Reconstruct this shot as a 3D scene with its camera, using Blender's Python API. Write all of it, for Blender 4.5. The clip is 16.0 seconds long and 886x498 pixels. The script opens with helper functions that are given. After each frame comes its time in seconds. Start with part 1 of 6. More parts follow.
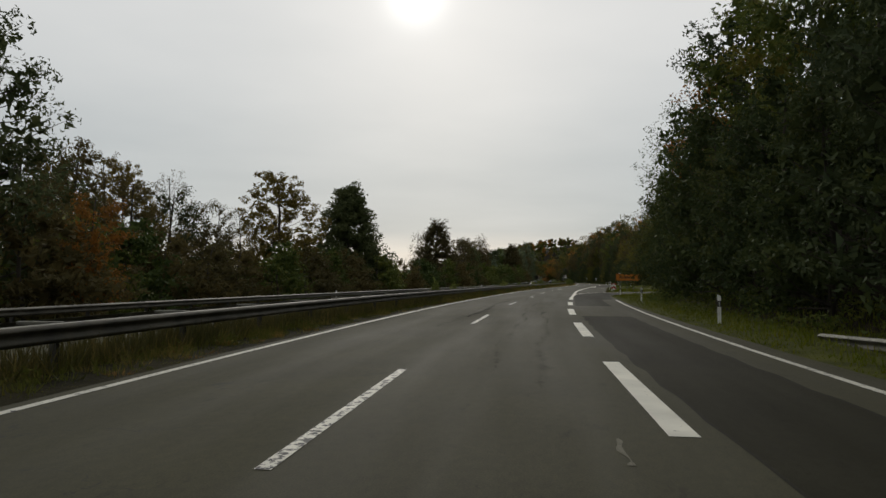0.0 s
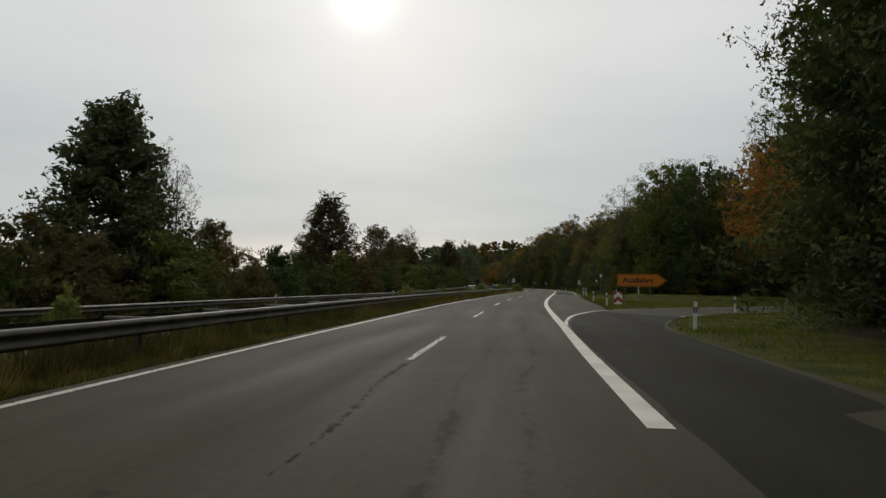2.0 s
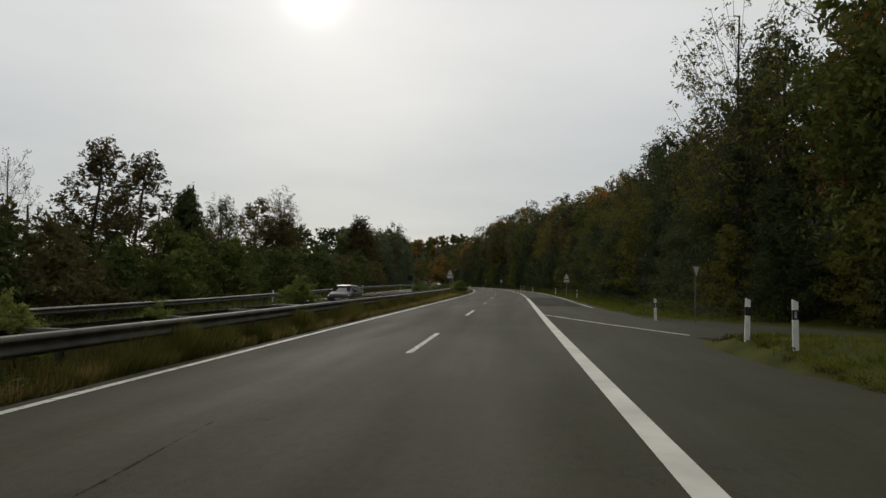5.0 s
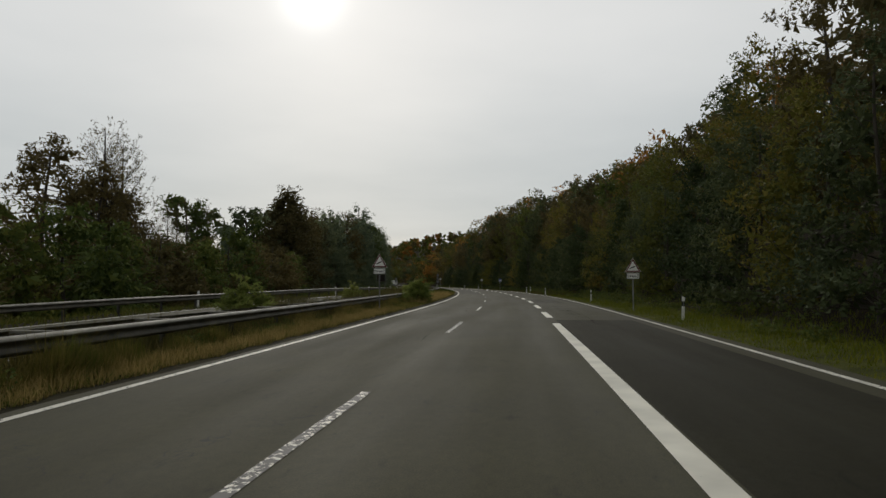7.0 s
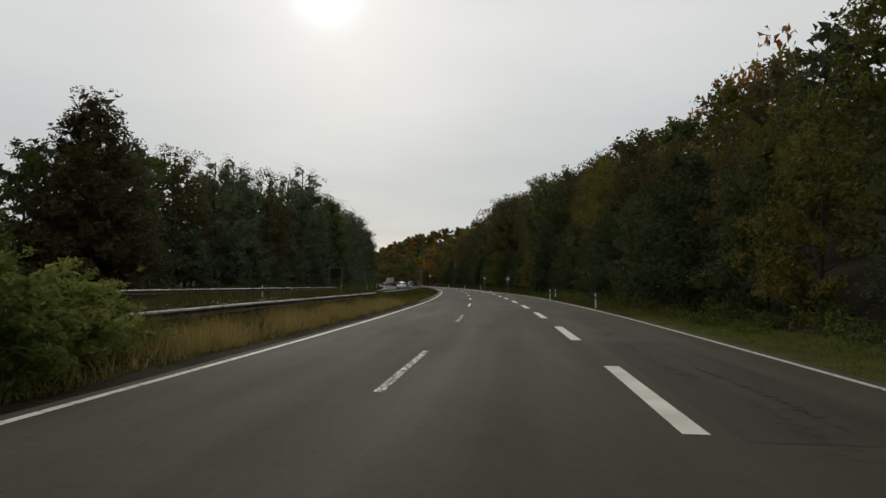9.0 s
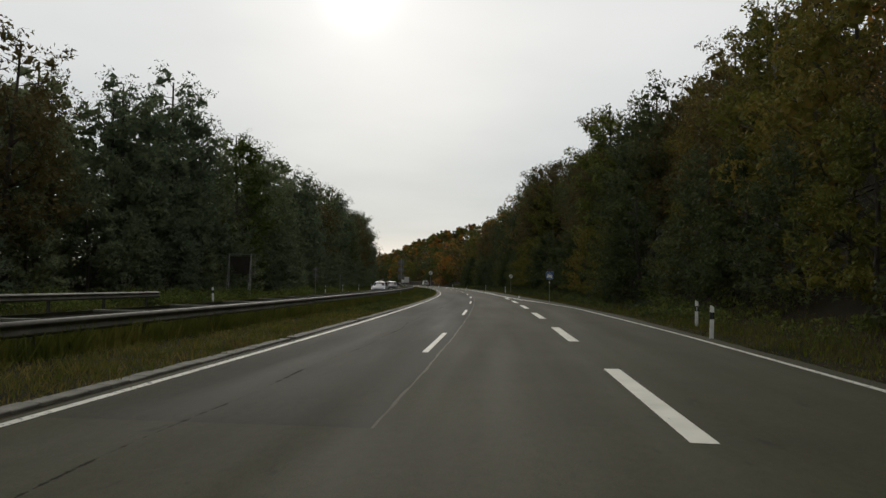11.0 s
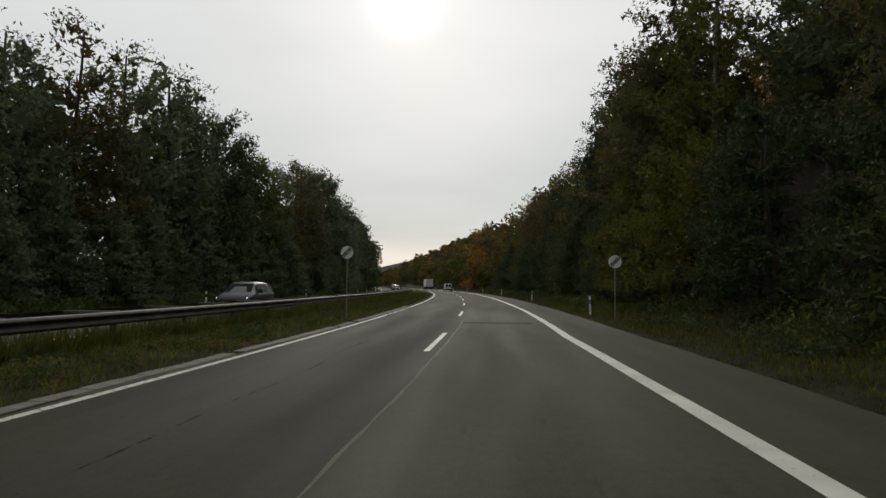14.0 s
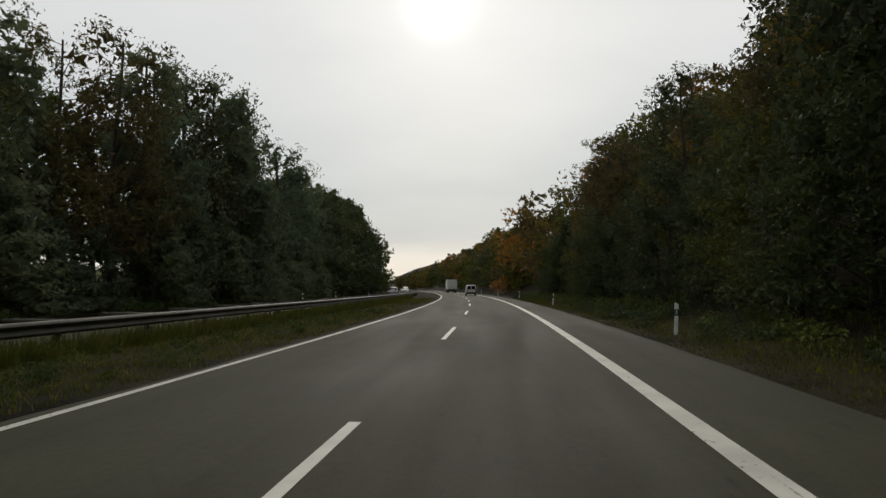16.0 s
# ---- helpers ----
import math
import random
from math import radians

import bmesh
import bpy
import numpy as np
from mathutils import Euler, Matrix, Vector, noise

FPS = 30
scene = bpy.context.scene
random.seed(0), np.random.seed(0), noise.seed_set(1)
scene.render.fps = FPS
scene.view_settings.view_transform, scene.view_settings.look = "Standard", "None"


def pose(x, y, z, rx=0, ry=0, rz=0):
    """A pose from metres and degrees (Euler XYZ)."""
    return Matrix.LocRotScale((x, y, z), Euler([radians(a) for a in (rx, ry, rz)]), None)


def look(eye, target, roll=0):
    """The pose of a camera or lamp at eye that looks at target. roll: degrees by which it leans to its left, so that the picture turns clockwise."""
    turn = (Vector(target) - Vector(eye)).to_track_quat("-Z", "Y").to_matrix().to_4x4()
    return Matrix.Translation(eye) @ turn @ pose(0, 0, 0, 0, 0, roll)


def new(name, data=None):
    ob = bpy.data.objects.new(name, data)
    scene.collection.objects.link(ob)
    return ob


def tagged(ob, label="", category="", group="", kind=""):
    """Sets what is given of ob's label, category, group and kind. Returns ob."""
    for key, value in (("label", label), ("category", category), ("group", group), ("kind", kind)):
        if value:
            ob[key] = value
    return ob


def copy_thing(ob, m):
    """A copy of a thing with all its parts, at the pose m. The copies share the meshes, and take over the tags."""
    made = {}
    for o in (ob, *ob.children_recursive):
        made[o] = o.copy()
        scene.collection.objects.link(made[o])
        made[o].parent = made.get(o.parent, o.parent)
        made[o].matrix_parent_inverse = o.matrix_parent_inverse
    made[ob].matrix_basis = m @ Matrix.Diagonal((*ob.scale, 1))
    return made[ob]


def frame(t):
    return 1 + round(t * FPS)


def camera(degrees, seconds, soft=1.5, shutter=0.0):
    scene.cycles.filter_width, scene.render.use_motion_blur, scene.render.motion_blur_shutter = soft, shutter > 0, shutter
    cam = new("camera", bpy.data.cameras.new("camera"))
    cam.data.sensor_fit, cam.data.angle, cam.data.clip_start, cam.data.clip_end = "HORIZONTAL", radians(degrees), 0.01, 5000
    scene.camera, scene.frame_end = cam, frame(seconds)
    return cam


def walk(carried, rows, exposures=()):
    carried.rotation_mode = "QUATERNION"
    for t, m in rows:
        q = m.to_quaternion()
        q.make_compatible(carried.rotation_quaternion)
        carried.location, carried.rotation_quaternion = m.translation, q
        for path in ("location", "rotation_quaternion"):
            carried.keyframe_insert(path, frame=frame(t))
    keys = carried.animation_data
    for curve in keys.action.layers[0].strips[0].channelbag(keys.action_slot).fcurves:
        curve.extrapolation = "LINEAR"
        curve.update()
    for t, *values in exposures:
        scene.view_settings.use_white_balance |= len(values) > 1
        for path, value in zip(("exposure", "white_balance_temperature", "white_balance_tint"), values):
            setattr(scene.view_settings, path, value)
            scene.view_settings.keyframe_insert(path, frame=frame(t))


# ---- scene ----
cam = camera(65.0, 16.0)
PATH = [
    (0, (1.297, -5.375, 1.450), (1.478, 4.614, 1.893), 0.30),
    (0.5, (2.846, 5.946, 1.483), (3.230, 15.931, 1.877), -0.23),
    (1, (4.664, 17.437, 1.536), (5.246, 27.410, 1.983), 0.24),
    (1.5, (6.677, 28.659, 1.476), (7.467, 38.616, 1.951), -0.20),
    (2, (8.942, 39.932, 1.439), (9.922, 49.871, 1.943), 0.86),
    (2.5, (11.412, 51.554, 1.465), (12.575, 61.475, 1.940), -0.18),
    (3, (13.990, 63.420, 1.503), (15.323, 73.319, 1.973), -0.51),
    (3.5, (16.561, 74.649, 1.472), (17.998, 84.533, 1.975), -0.14),
    (4, (19.135, 85.791, 1.529), (20.619, 95.667, 2.032), 0.45),
    (4.5, (21.817, 97.015, 1.523), (23.365, 106.882, 2.013), 0.70),
    (5, (24.623, 108.060, 1.537), (26.298, 117.907, 2.020), 0.79),
    (5.5, (27.640, 119.254, 1.534), (29.358, 129.094, 2.021), 0.59),
    (6, (30.766, 130.634, 1.531), (32.461, 140.477, 2.022), 0.38),
    (6.5, (33.949, 142.123, 1.528), (35.623, 151.970, 2.022), 0.18),
    (7, (37.172, 153.654, 1.525), (38.823, 163.504, 2.023), -0.03),
    (7.5, (40.394, 165.171, 1.522), (41.976, 175.033, 2.024), -0.24),
    (8, (43.454, 176.712, 1.512), (44.983, 186.581, 2.031), 0.14),
    (8.5, (46.512, 188.435, 1.539), (48.017, 198.311, 1.994), 1.12),
    (9, (49.514, 200.041, 1.557), (51.001, 209.918, 2.037), 0.67),
    (9.5, (52.427, 211.751, 1.557), (53.801, 221.645, 2.036), 0.71),
    (10, (55.199, 223.568, 1.558), (56.460, 233.477, 2.035), 0.76),
    (10.5, (57.817, 235.440, 1.559), (58.966, 245.362, 2.035), 0.80),
    (11, (60.277, 247.313, 1.559), (61.324, 257.246, 2.034), 0.85),
    (11.5, (62.577, 259.136, 1.560), (63.523, 269.080, 2.033), 0.89),
    (12, (64.778, 270.895, 1.486), (65.599, 280.851, 1.958), 0.35),
    (12.5, (66.880, 282.788, 1.519), (67.596, 292.750, 2.016), 0.38),
    (13, (68.899, 294.684, 1.472), (69.514, 304.653, 1.972), -0.00),
    (13.5, (70.793, 306.609, 1.507), (71.287, 316.583, 2.016), -0.06),
    (14, (72.464, 318.514, 1.443), (72.830, 328.493, 1.968), 0.51),
    (14.5, (73.933, 330.469, 1.499), (74.149, 340.452, 2.024), 0.14),
    (15, (75.288, 342.796, 1.497), (75.345, 352.782, 2.019), 0.18),
    (15.5, (76.459, 355.474, 1.522), (76.409, 365.461, 2.028), -0.38),
    (16, (77.416, 368.121, 1.446), (77.241, 378.104, 2.000), 0.02),
]
walk(cam, [(t, look(eye, target, roll)) for t, eye, target, roll in PATH], exposures=[(0, -0.06, 6720, 10.5), (3.5, 0.0, 6720, 10.5), (6, 0.0, 6720, 10.5), (9, -0.02, 6720, 10.5), (11.5, 0.12, 6720, 10.5), (13, 0.08, 6720, 10.5), (16, 0.06, 6720, 10.5)])

# ---- world, sun ----
SUN_UP = radians(22.6)
world = bpy.data.worlds.new("overcast_sky")
scene.world = world
world.use_nodes = True
wn, wl = world.node_tree.nodes, world.node_tree.links
wn.clear()


def wnode(kind, **values):
    n = wn.new(kind)
    for key, value in values.items():
        if key == "op":
            n.operation = value
        else:
            n.inputs[int(key[1:])].default_value = value
    return n


sky = wn.new("ShaderNodeTexSky")
sky.sky_type = "NISHITA"
sky.sun_disc = False
sky.sun_elevation, sky.sun_rotation = SUN_UP, 0.0
way = wn.new("ShaderNodeTexCoord")
split = wn.new("ShaderNodeSeparateXYZ")
wl.new(way.outputs["Generated"], split.inputs[0])
# flat cloud layer: the direction projected on a level sheet
lift = wnode("ShaderNodeMath", op="MAXIMUM", i1=0.0)
wl.new(split.outputs[2], lift.inputs[0])
low = wnode("ShaderNodeMath", op="ADD", i1=0.09)
wl.new(lift.outputs[0], low.inputs[0])
sheet = wn.new("ShaderNodeCombineXYZ")
for k in (0, 1):
    d = wnode("ShaderNodeMath", op="DIVIDE")
    wl.new(split.outputs[k], d.inputs[0])
    wl.new(low.outputs[0], d.inputs[1])
    wl.new(d.outputs[0], sheet.inputs[k])
cloud = wn.new("ShaderNodeTexNoise")
cloud.inputs["Scale"].default_value, cloud.inputs["Detail"].default_value, cloud.inputs["Roughness"].default_value = 0.5, 5.0, 0.5
wl.new(sheet.outputs[0], cloud.inputs["Vector"])
tone = wn.new("ShaderNodeValToRGB")
tone.color_ramp.elements[0].position, tone.color_ramp.elements[0].color = 0.32, (0.575, 0.605, 0.62, 1)
tone.color_ramp.elements[1].position, tone.color_ramp.elements[1].color = 0.66, (0.71, 0.725, 0.73, 1)
wl.new(cloud.outputs["Fac"], tone.inputs[0])
# the layer is thinner and brighter towards the zenith, greyer above the horizon
rise = wn.new("ShaderNodeValToRGB")
for e, (p, c) in zip(rise.color_ramp.elements, ((0.0, (0.98, 0.95, 0.90, 1)), (1.0, (1.12, 1.12, 1.11, 1)))):
    e.position, e.color = p, c
for p, c in ((0.035, (1.02, 0.98, 0.93, 1)), (0.07, (0.70, 0.745, 0.77, 1)), (0.17, (0.79, 0.825, 0.84, 1)), (0.35, (1.03, 1.035, 1.035, 1))):
    e = rise.color_ramp.elements.new(p)
    e.color = c
wl.new(lift.outputs[0], rise.inputs[0])
toned = wn.new("ShaderNodeMix")
toned.data_type, toned.blend_type = "RGBA", "MULTIPLY"
toned.inputs[0].default_value = 1.0
wl.new(tone.outputs[0], toned.inputs[6])
wl.new(rise.outputs[0], toned.inputs[7])
# the sun's glow through the layer
sunward = wn.new("ShaderNodeVectorMath")
sunward.operation = "DOT_PRODUCT"
sunward.inputs[1].default_value = (-0.022, math.cos(SUN_UP), math.sin(SUN_UP))
wl.new(way.outputs["Generated"], sunward.inputs[0])
near = wnode("ShaderNodeMath", op="MAXIMUM", i1=0.0)
wl.new(sunward.outputs["Value"], near.inputs[0])
glow = None
for power, much in ((1500.0, 0.36), (110.0, 0.075), (8.0, 0.08)):
    p = wnode("ShaderNodeMath", op="POWER", i1=power)
    wl.new(near.outputs[0], p.inputs[0])
    m = wnode("ShaderNodeMath", op="MULTIPLY", i1=much)
    wl.new(p.outputs[0], m.inputs[0])
    if glow:
        a = wnode("ShaderNodeMath", op="ADD")
        wl.new(glow.outputs[0], a.inputs[0])
        wl.new(m.outputs[0], a.inputs[1])
        m = a
    glow = m
# away from the sun the layer is dimmer
turned = wn.new("ShaderNodeMapRange")
turned.inputs["From Min"].default_value, turned.inputs["From Max"].default_value = -0.6, 0.75
turned.inputs["To Min"].default_value, turned.inputs["To Max"].default_value = 0.42, 1.0
wl.new(sunward.outputs["Value"], turned.inputs["Value"])
dim = wn.new("ShaderNodeVectorMath")
dim.operation = "SCALE"
wl.new(toned.outputs[2], dim.inputs[0])
wl.new(turned.outputs[0], dim.inputs["Scale"])
lit = wn.new("ShaderNodeMix")
lit.data_type, lit.blend_type = "RGBA", "ADD"
lit.inputs[0].default_value = 1.0
wl.new(dim.outputs[0], lit.inputs[6])
wl.new(glow.outputs[0], lit.inputs[7])
clear = wn.new("ShaderNodeMix")
clear.data_type, clear.blend_type = "RGBA", "MULTIPLY"
clear.inputs[0].default_value, clear.inputs[7].default_value = 1.0, (0.08, 0.08, 0.08, 1)
wl.new(sky.outputs[0], clear.inputs[6])
veil = wn.new("ShaderNodeMix")
veil.data_type = "RGBA"
veil.inputs[0].default_value = 0.93
wl.new(clear.outputs[2], veil.inputs[6])
wl.new(lit.outputs[2], veil.inputs[7])
back = wn.new("ShaderNodeBackground")
back.inputs["Strength"].default_value = 1.0
wl.new(veil.outputs[2], back.inputs["Color"])
out = wn.new("ShaderNodeOutputWorld")
wl.new(back.outputs[0], out.inputs[0])

sun = new("sun", bpy.data.lights.new("sun", "SUN"))
sun.data.energy, sun.data.angle, sun.data.color = 0.5, radians(14), (1.0, 0.95, 0.87)
sun.matrix_world = look((0, 200 * math.cos(SUN_UP), 200 * math.sin(SUN_UP)), (0, 0, 0))

# ---- materials ----
def mat(name, colour, rough=0.8, metal=0.0, spread=0.25, scale=3.0, fine=40.0, bump=0.2, dist=0.01, coords="Object", stretch=(1, 1, 1), tint=None, spec=0.4):
    """A surface with colour variation at two scales and a fine relief."""
    m = bpy.data.materials.new(name)
    m.use_nodes = True
    n, l = m.node_tree.nodes, m.node_tree.links
    b = n["Principled BSDF"]
    b.inputs["Roughness"].default_value, b.inputs["Metallic"].default_value = rough, metal
    b.inputs["Specular IOR Level"].default_value = spec
    co = n.new("ShaderNodeTexCoord")
    mp = n.new("ShaderNodeMapping")
    mp.inputs["Scale"].default_value = stretch
    l.new(co.outputs[coords], mp.inputs[0])
    big, small = n.new("ShaderNodeTexNoise"), n.new("ShaderNodeTexNoise")
    big.inputs["Scale"].default_value, small.inputs["Scale"].default_value = scale, fine
    big.inputs["Detail"].default_value, small.inputs["Detail"].default_value = 4, 3
    l.new(mp.outputs[0], big.inputs["Vector"])
    l.new(mp.outputs[0], small.inputs["Vector"])
    ramp = n.new("ShaderNodeValToRGB")
    dark = tuple(c * (1 - spread) for c in colour)
    light = tuple(min(1, c * (1 + spread)) for c in (tint or colour))
    ramp.color_ramp.elements[0].position, ramp.color_ramp.elements[0].color = 0.32, (*dark, 1)
    ramp.color_ramp.elements[1].position, ramp.color_ramp.elements[1].color = 0.68, (*light, 1)
    l.new(big.outputs["Fac"], ramp.inputs[0])
    speck = n.new("ShaderNodeMix")
    speck.data_type, speck.blend_type = "RGBA", "OVERLAY"
    speck.inputs[0].default_value = 0.35
    l.new(ramp.outputs[0], speck.inputs[6])
    l.new(small.outputs["Fac"], speck.inputs[7])
    l.new(speck.outputs[2], b.inputs["Base Color"])
    if bump:
        bp = n.new("ShaderNodeBump")
        bp.inputs["Strength"].default_value, bp.inputs["Distance"].default_value = bump, dist
        l.new(small.outputs["Fac"], bp.inputs["Height"])
        l.new(bp.outputs[0], b.inputs["Normal"])
    return m


def plain(name, colour, rough=0.5, metal=0.0, emit=0.0, spec=0.5):
    m = bpy.data.materials.new(name)
    m.use_nodes = True
    b = m.node_tree.nodes["Principled BSDF"]
    b.inputs["Base Color"].default_value, b.inputs["Roughness"].default_value, b.inputs["Metallic"].default_value = (*colour, 1), rough, metal
    b.inputs["Specular IOR Level"].default_value = spec
    if emit:
        b.inputs["Emission Color"].default_value, b.inputs["Emission Strength"].default_value = (*colour, 1), emit
    return m


def asphalt(name, colour, streak=0.10, cracks=0.85, gloss=0.25):
    """Asphalt in road coordinates (u along, v across): aggregate, wheel tracks, stains and cracks."""
    m = bpy.data.materials.new(name)
    m.use_nodes = True
    n, l = m.node_tree.nodes, m.node_tree.links
    b = n["Principled BSDF"]
    uv = n.new("ShaderNodeUVMap")

    def noise_of(scale, stretch, detail=4, rough=0.55):
        mp = n.new("ShaderNodeMapping")
        mp.inputs["Scale"].default_value = stretch
        l.new(uv.outputs[0], mp.inputs[0])
        t = n.new("ShaderNodeTexNoise")
        t.inputs["Scale"].default_value, t.inputs["Detail"].default_value, t.inputs["Roughness"].default_value = scale, detail, rough
        l.new(mp.outputs[0], t.inputs["Vector"])
        return t

    def ramp_of(src, p0, c0, p1, c1):
        r = n.new("ShaderNodeValToRGB")
        r.color_ramp.elements[0].position, r.color_ramp.elements[0].color = p0, (c0, c0, c0, 1)
        r.color_ramp.elements[1].position, r.color_ramp.elements[1].color = p1, (c1, c1, c1, 1)
        l.new(src, r.inputs[0])
        return r

    def times(a, bcol):
        x = n.new("ShaderNodeMix")
        x.data_type, x.blend_type = "RGBA", "MULTIPLY"
        x.inputs[0].default_value = 1.0
        l.new(a, x.inputs[6])
        l.new(bcol, x.inputs[7])
        return x.outputs[2]

    base = n.new("ShaderNodeRGB")
    base.outputs[0].default_value = (*colour, 1)
    c = times(base.outputs[0], ramp_of(noise_of(1.0, (0.05, 0.9, 1), 3).outputs["Fac"], 0.3, 1 - streak * 1.4, 0.7, 1 + streak * 1.4).outputs[0])
    c = times(c, ramp_of(noise_of(0.35, (1, 1, 1), 6, 0.65).outputs["Fac"], 0.3, 0.80, 0.7, 1.16).outputs[0])
    c = times(c, ramp_of(noise_of(1.7, (0.5, 1.6, 1), 6, 0.72).outputs["Fac"], 0.30, 0.55, 0.40, 1.0).outputs[0])
    c = times(c, ramp_of(noise_of(6.0, (1, 1.5, 1), 5, 0.7).outputs["Fac"], 0.3, 0.82, 0.7, 1.16).outputs[0])
    c = times(c, ramp_of(noise_of(7.0, (0.5, 1.5, 1), 6, 0.75).outputs["Fac"], 0.31, 0.45, 0.36, 1.0).outputs[0])
    grit = noise_of(55.0, (1, 1, 1), 2)
    c = times(c, ramp_of(grit.outputs["Fac"], 0.25, 0.7, 0.75, 1.3).outputs[0])
    # wandering cracks, only in some stretches
    if cracks:
        warp = noise_of(0.8, (1, 1, 1), 4)
        add = n.new("ShaderNodeVectorMath")
        add.operation = "MULTIPLY_ADD"
        add.inputs[1].default_value = (2.6, 2.6, 0)
        l.new(warp.outputs["Color"], add.inputs[0])
        l.new(uv.outputs[0], add.inputs[2])
        vor = n.new("ShaderNodeTexVoronoi")
        vor.feature = "DISTANCE_TO_EDGE"
        vor.inputs["Scale"].default_value = 0.28
        l.new(add.outputs[0], vor.inputs["Vector"])
        line = ramp_of(vor.outputs["Distance"], 0.0, 1.0, 0.0035, 0.0)
        where = ramp_of(noise_of(0.16, (1, 1, 1), 2).outputs["Fac"], 0.50, 0.0, 0.60, cracks)
        mask = times(line.outputs[0], where.outputs[0])
        x = n.new("ShaderNodeMix")
        x.data_type = "RGBA"
        x.inputs[7].default_value = (0.018, 0.017, 0.016, 1)
        l.new(mask, x.inputs[0])
        l.new(c, x.inputs[6])
        c = x.outputs[2]
    l.new(c, b.inputs["Base Color"])
    rr = ramp_of(noise_of(1.0, (0.06, 0.8, 1), 3).outputs["Fac"], 0.3, 0.74, 0.7, 0.90)
    l.new(rr.outputs[0], b.inputs["Roughness"])
    b.inputs["Specular IOR Level"].default_value = gloss
    bp = n.new("ShaderNodeBump")
    bp.inputs["Strength"].default_value, bp.inputs["Distance"].default_value = 0.35, 0.006
    l.new(grit.outputs["Fac"], bp.inputs["Height"])
    l.new(bp.outputs[0], b.inputs["Normal"])
    return m


def marking(name, wear, colour=(0.62, 0.61, 0.57)):
    """Road paint, chipped down to the asphalt below."""
    m = bpy.data.materials.new(name)
    m.use_nodes = True
    n, l = m.node_tree.nodes, m.node_tree.links
    b = n["Principled BSDF"]
    b.inputs["Roughness"].default_value = 0.65
    geo = n.new("ShaderNodeNewGeometry")
    info = n.new("ShaderNodeObjectInfo")
    t, g = n.new("ShaderNodeTexNoise"), n.new("ShaderNodeTexNoise")
    t.inputs["Scale"].default_value, t.inputs["Detail"].default_value, t.inputs["Roughness"].default_value = 8.0, 5, 0.7
    g.inputs["Scale"].default_value, g.inputs["Detail"].default_value = 1.1, 4
    l.new(geo.outputs["Position"], t.inputs["Vector"])
    l.new(geo.outputs["Position"], g.inputs["Vector"])
    more = n.new("ShaderNodeMath")
    more.operation = "MULTIPLY_ADD"
    more.inputs[1].default_value, more.inputs[2].default_value = wear[1] - wear[0], wear[0]
    sq = n.new("ShaderNodeMath")
    sq.operation = "POWER"
    sq.inputs[1].default_value = 2.0
    l.new(info.outputs["Random"], sq.inputs[0])
    l.new(sq.outputs[0], more.inputs[0])
    less = n.new("ShaderNodeMath")
    less.operation = "LESS_THAN"
    l.new(t.outputs["Fac"], less.inputs[0])
    l.new(more.outputs[0], less.inputs[1])
    dirt = n.new("ShaderNodeValToRGB")
    dirt.color_ramp.elements[0].position, dirt.color_ramp.elements[0].color = 0.3, (*[c * 0.72 for c in colour], 1)
    dirt.color_ramp.elements[1].position, dirt.color_ramp.elements[1].color = 0.7, (*colour, 1)
    l.new(g.outputs["Fac"], dirt.inputs[0])
    x = n.new("ShaderNodeMix")
    x.data_type = "RGBA"
    x.inputs[7].default_value = (0.05, 0.048, 0.045, 1)
    l.new(less.outputs[0], x.inputs[0])
    l.new(dirt.outputs[0], x.inputs[6])
    l.new(x.outputs[2], b.inputs["Base Color"])
    return m


def foliage(name, stops, through_light=0.35, single=0.45, stand=0.7, spot=0.35, each=0.5, base=-0.2):
    """Leaves: colour by leaf and by tree, and some light let through."""
    m = bpy.data.materials.new(name)
    m.use_nodes = True
    n, l = m.node_tree.nodes, m.node_tree.links
    b = n["Principled BSDF"]
    b.inputs["Roughness"].default_value, b.inputs["Specular IOR Level"].default_value = 0.75, 0.12
    geo, info = n.new("ShaderNodeNewGeometry"), n.new("ShaderNodeObjectInfo")
    patch = n.new("ShaderNodeTexNoise")
    patch.inputs["Scale"].default_value, patch.inputs["Detail"].default_value = spot, 3
    l.new(geo.outputs["Position"], patch.inputs["Vector"])

    def weigh(src, much, base):
        k = n.new("ShaderNodeMath")
        k.operation = "MULTIPLY_ADD"
        k.inputs[1].default_value = much
        l.new(src, k.inputs[0])
        if isinstance(base, float):
            k.inputs[2].default_value = base
        else:
            l.new(base, k.inputs[2])
        return k.outputs[0]

    v = weigh(geo.outputs["Random Per Island"], single, base)
    v = weigh(patch.outputs["Fac"], stand, v)
    v = weigh(info.outputs["Random"], each, v)
    ramp = n.new("ShaderNodeValToRGB")
    el = ramp.color_ramp.elements
    while len(el) < len(stops):
        el.new(0.5)
    for e, (p, c) in zip(el, stops):
        e.position = p
    for e, (p, c) in zip(el, stops):
        e.color = (*c, 1)
    l.new(v, ramp.inputs[0])
    l.new(ramp.outputs[0], b.inputs["Base Color"])
    t = n.new("ShaderNodeBsdfTranslucent")
    l.new(ramp.outputs[0], t.inputs[0])
    x = n.new("ShaderNodeMixShader")
    x.inputs[0].default_value = through_light
    l.new(b.outputs[0], x.inputs[1])
    l.new(t.outputs[0], x.inputs[2])
    l.new(x.outputs[0], n["Material Output"].inputs[0])
    return m


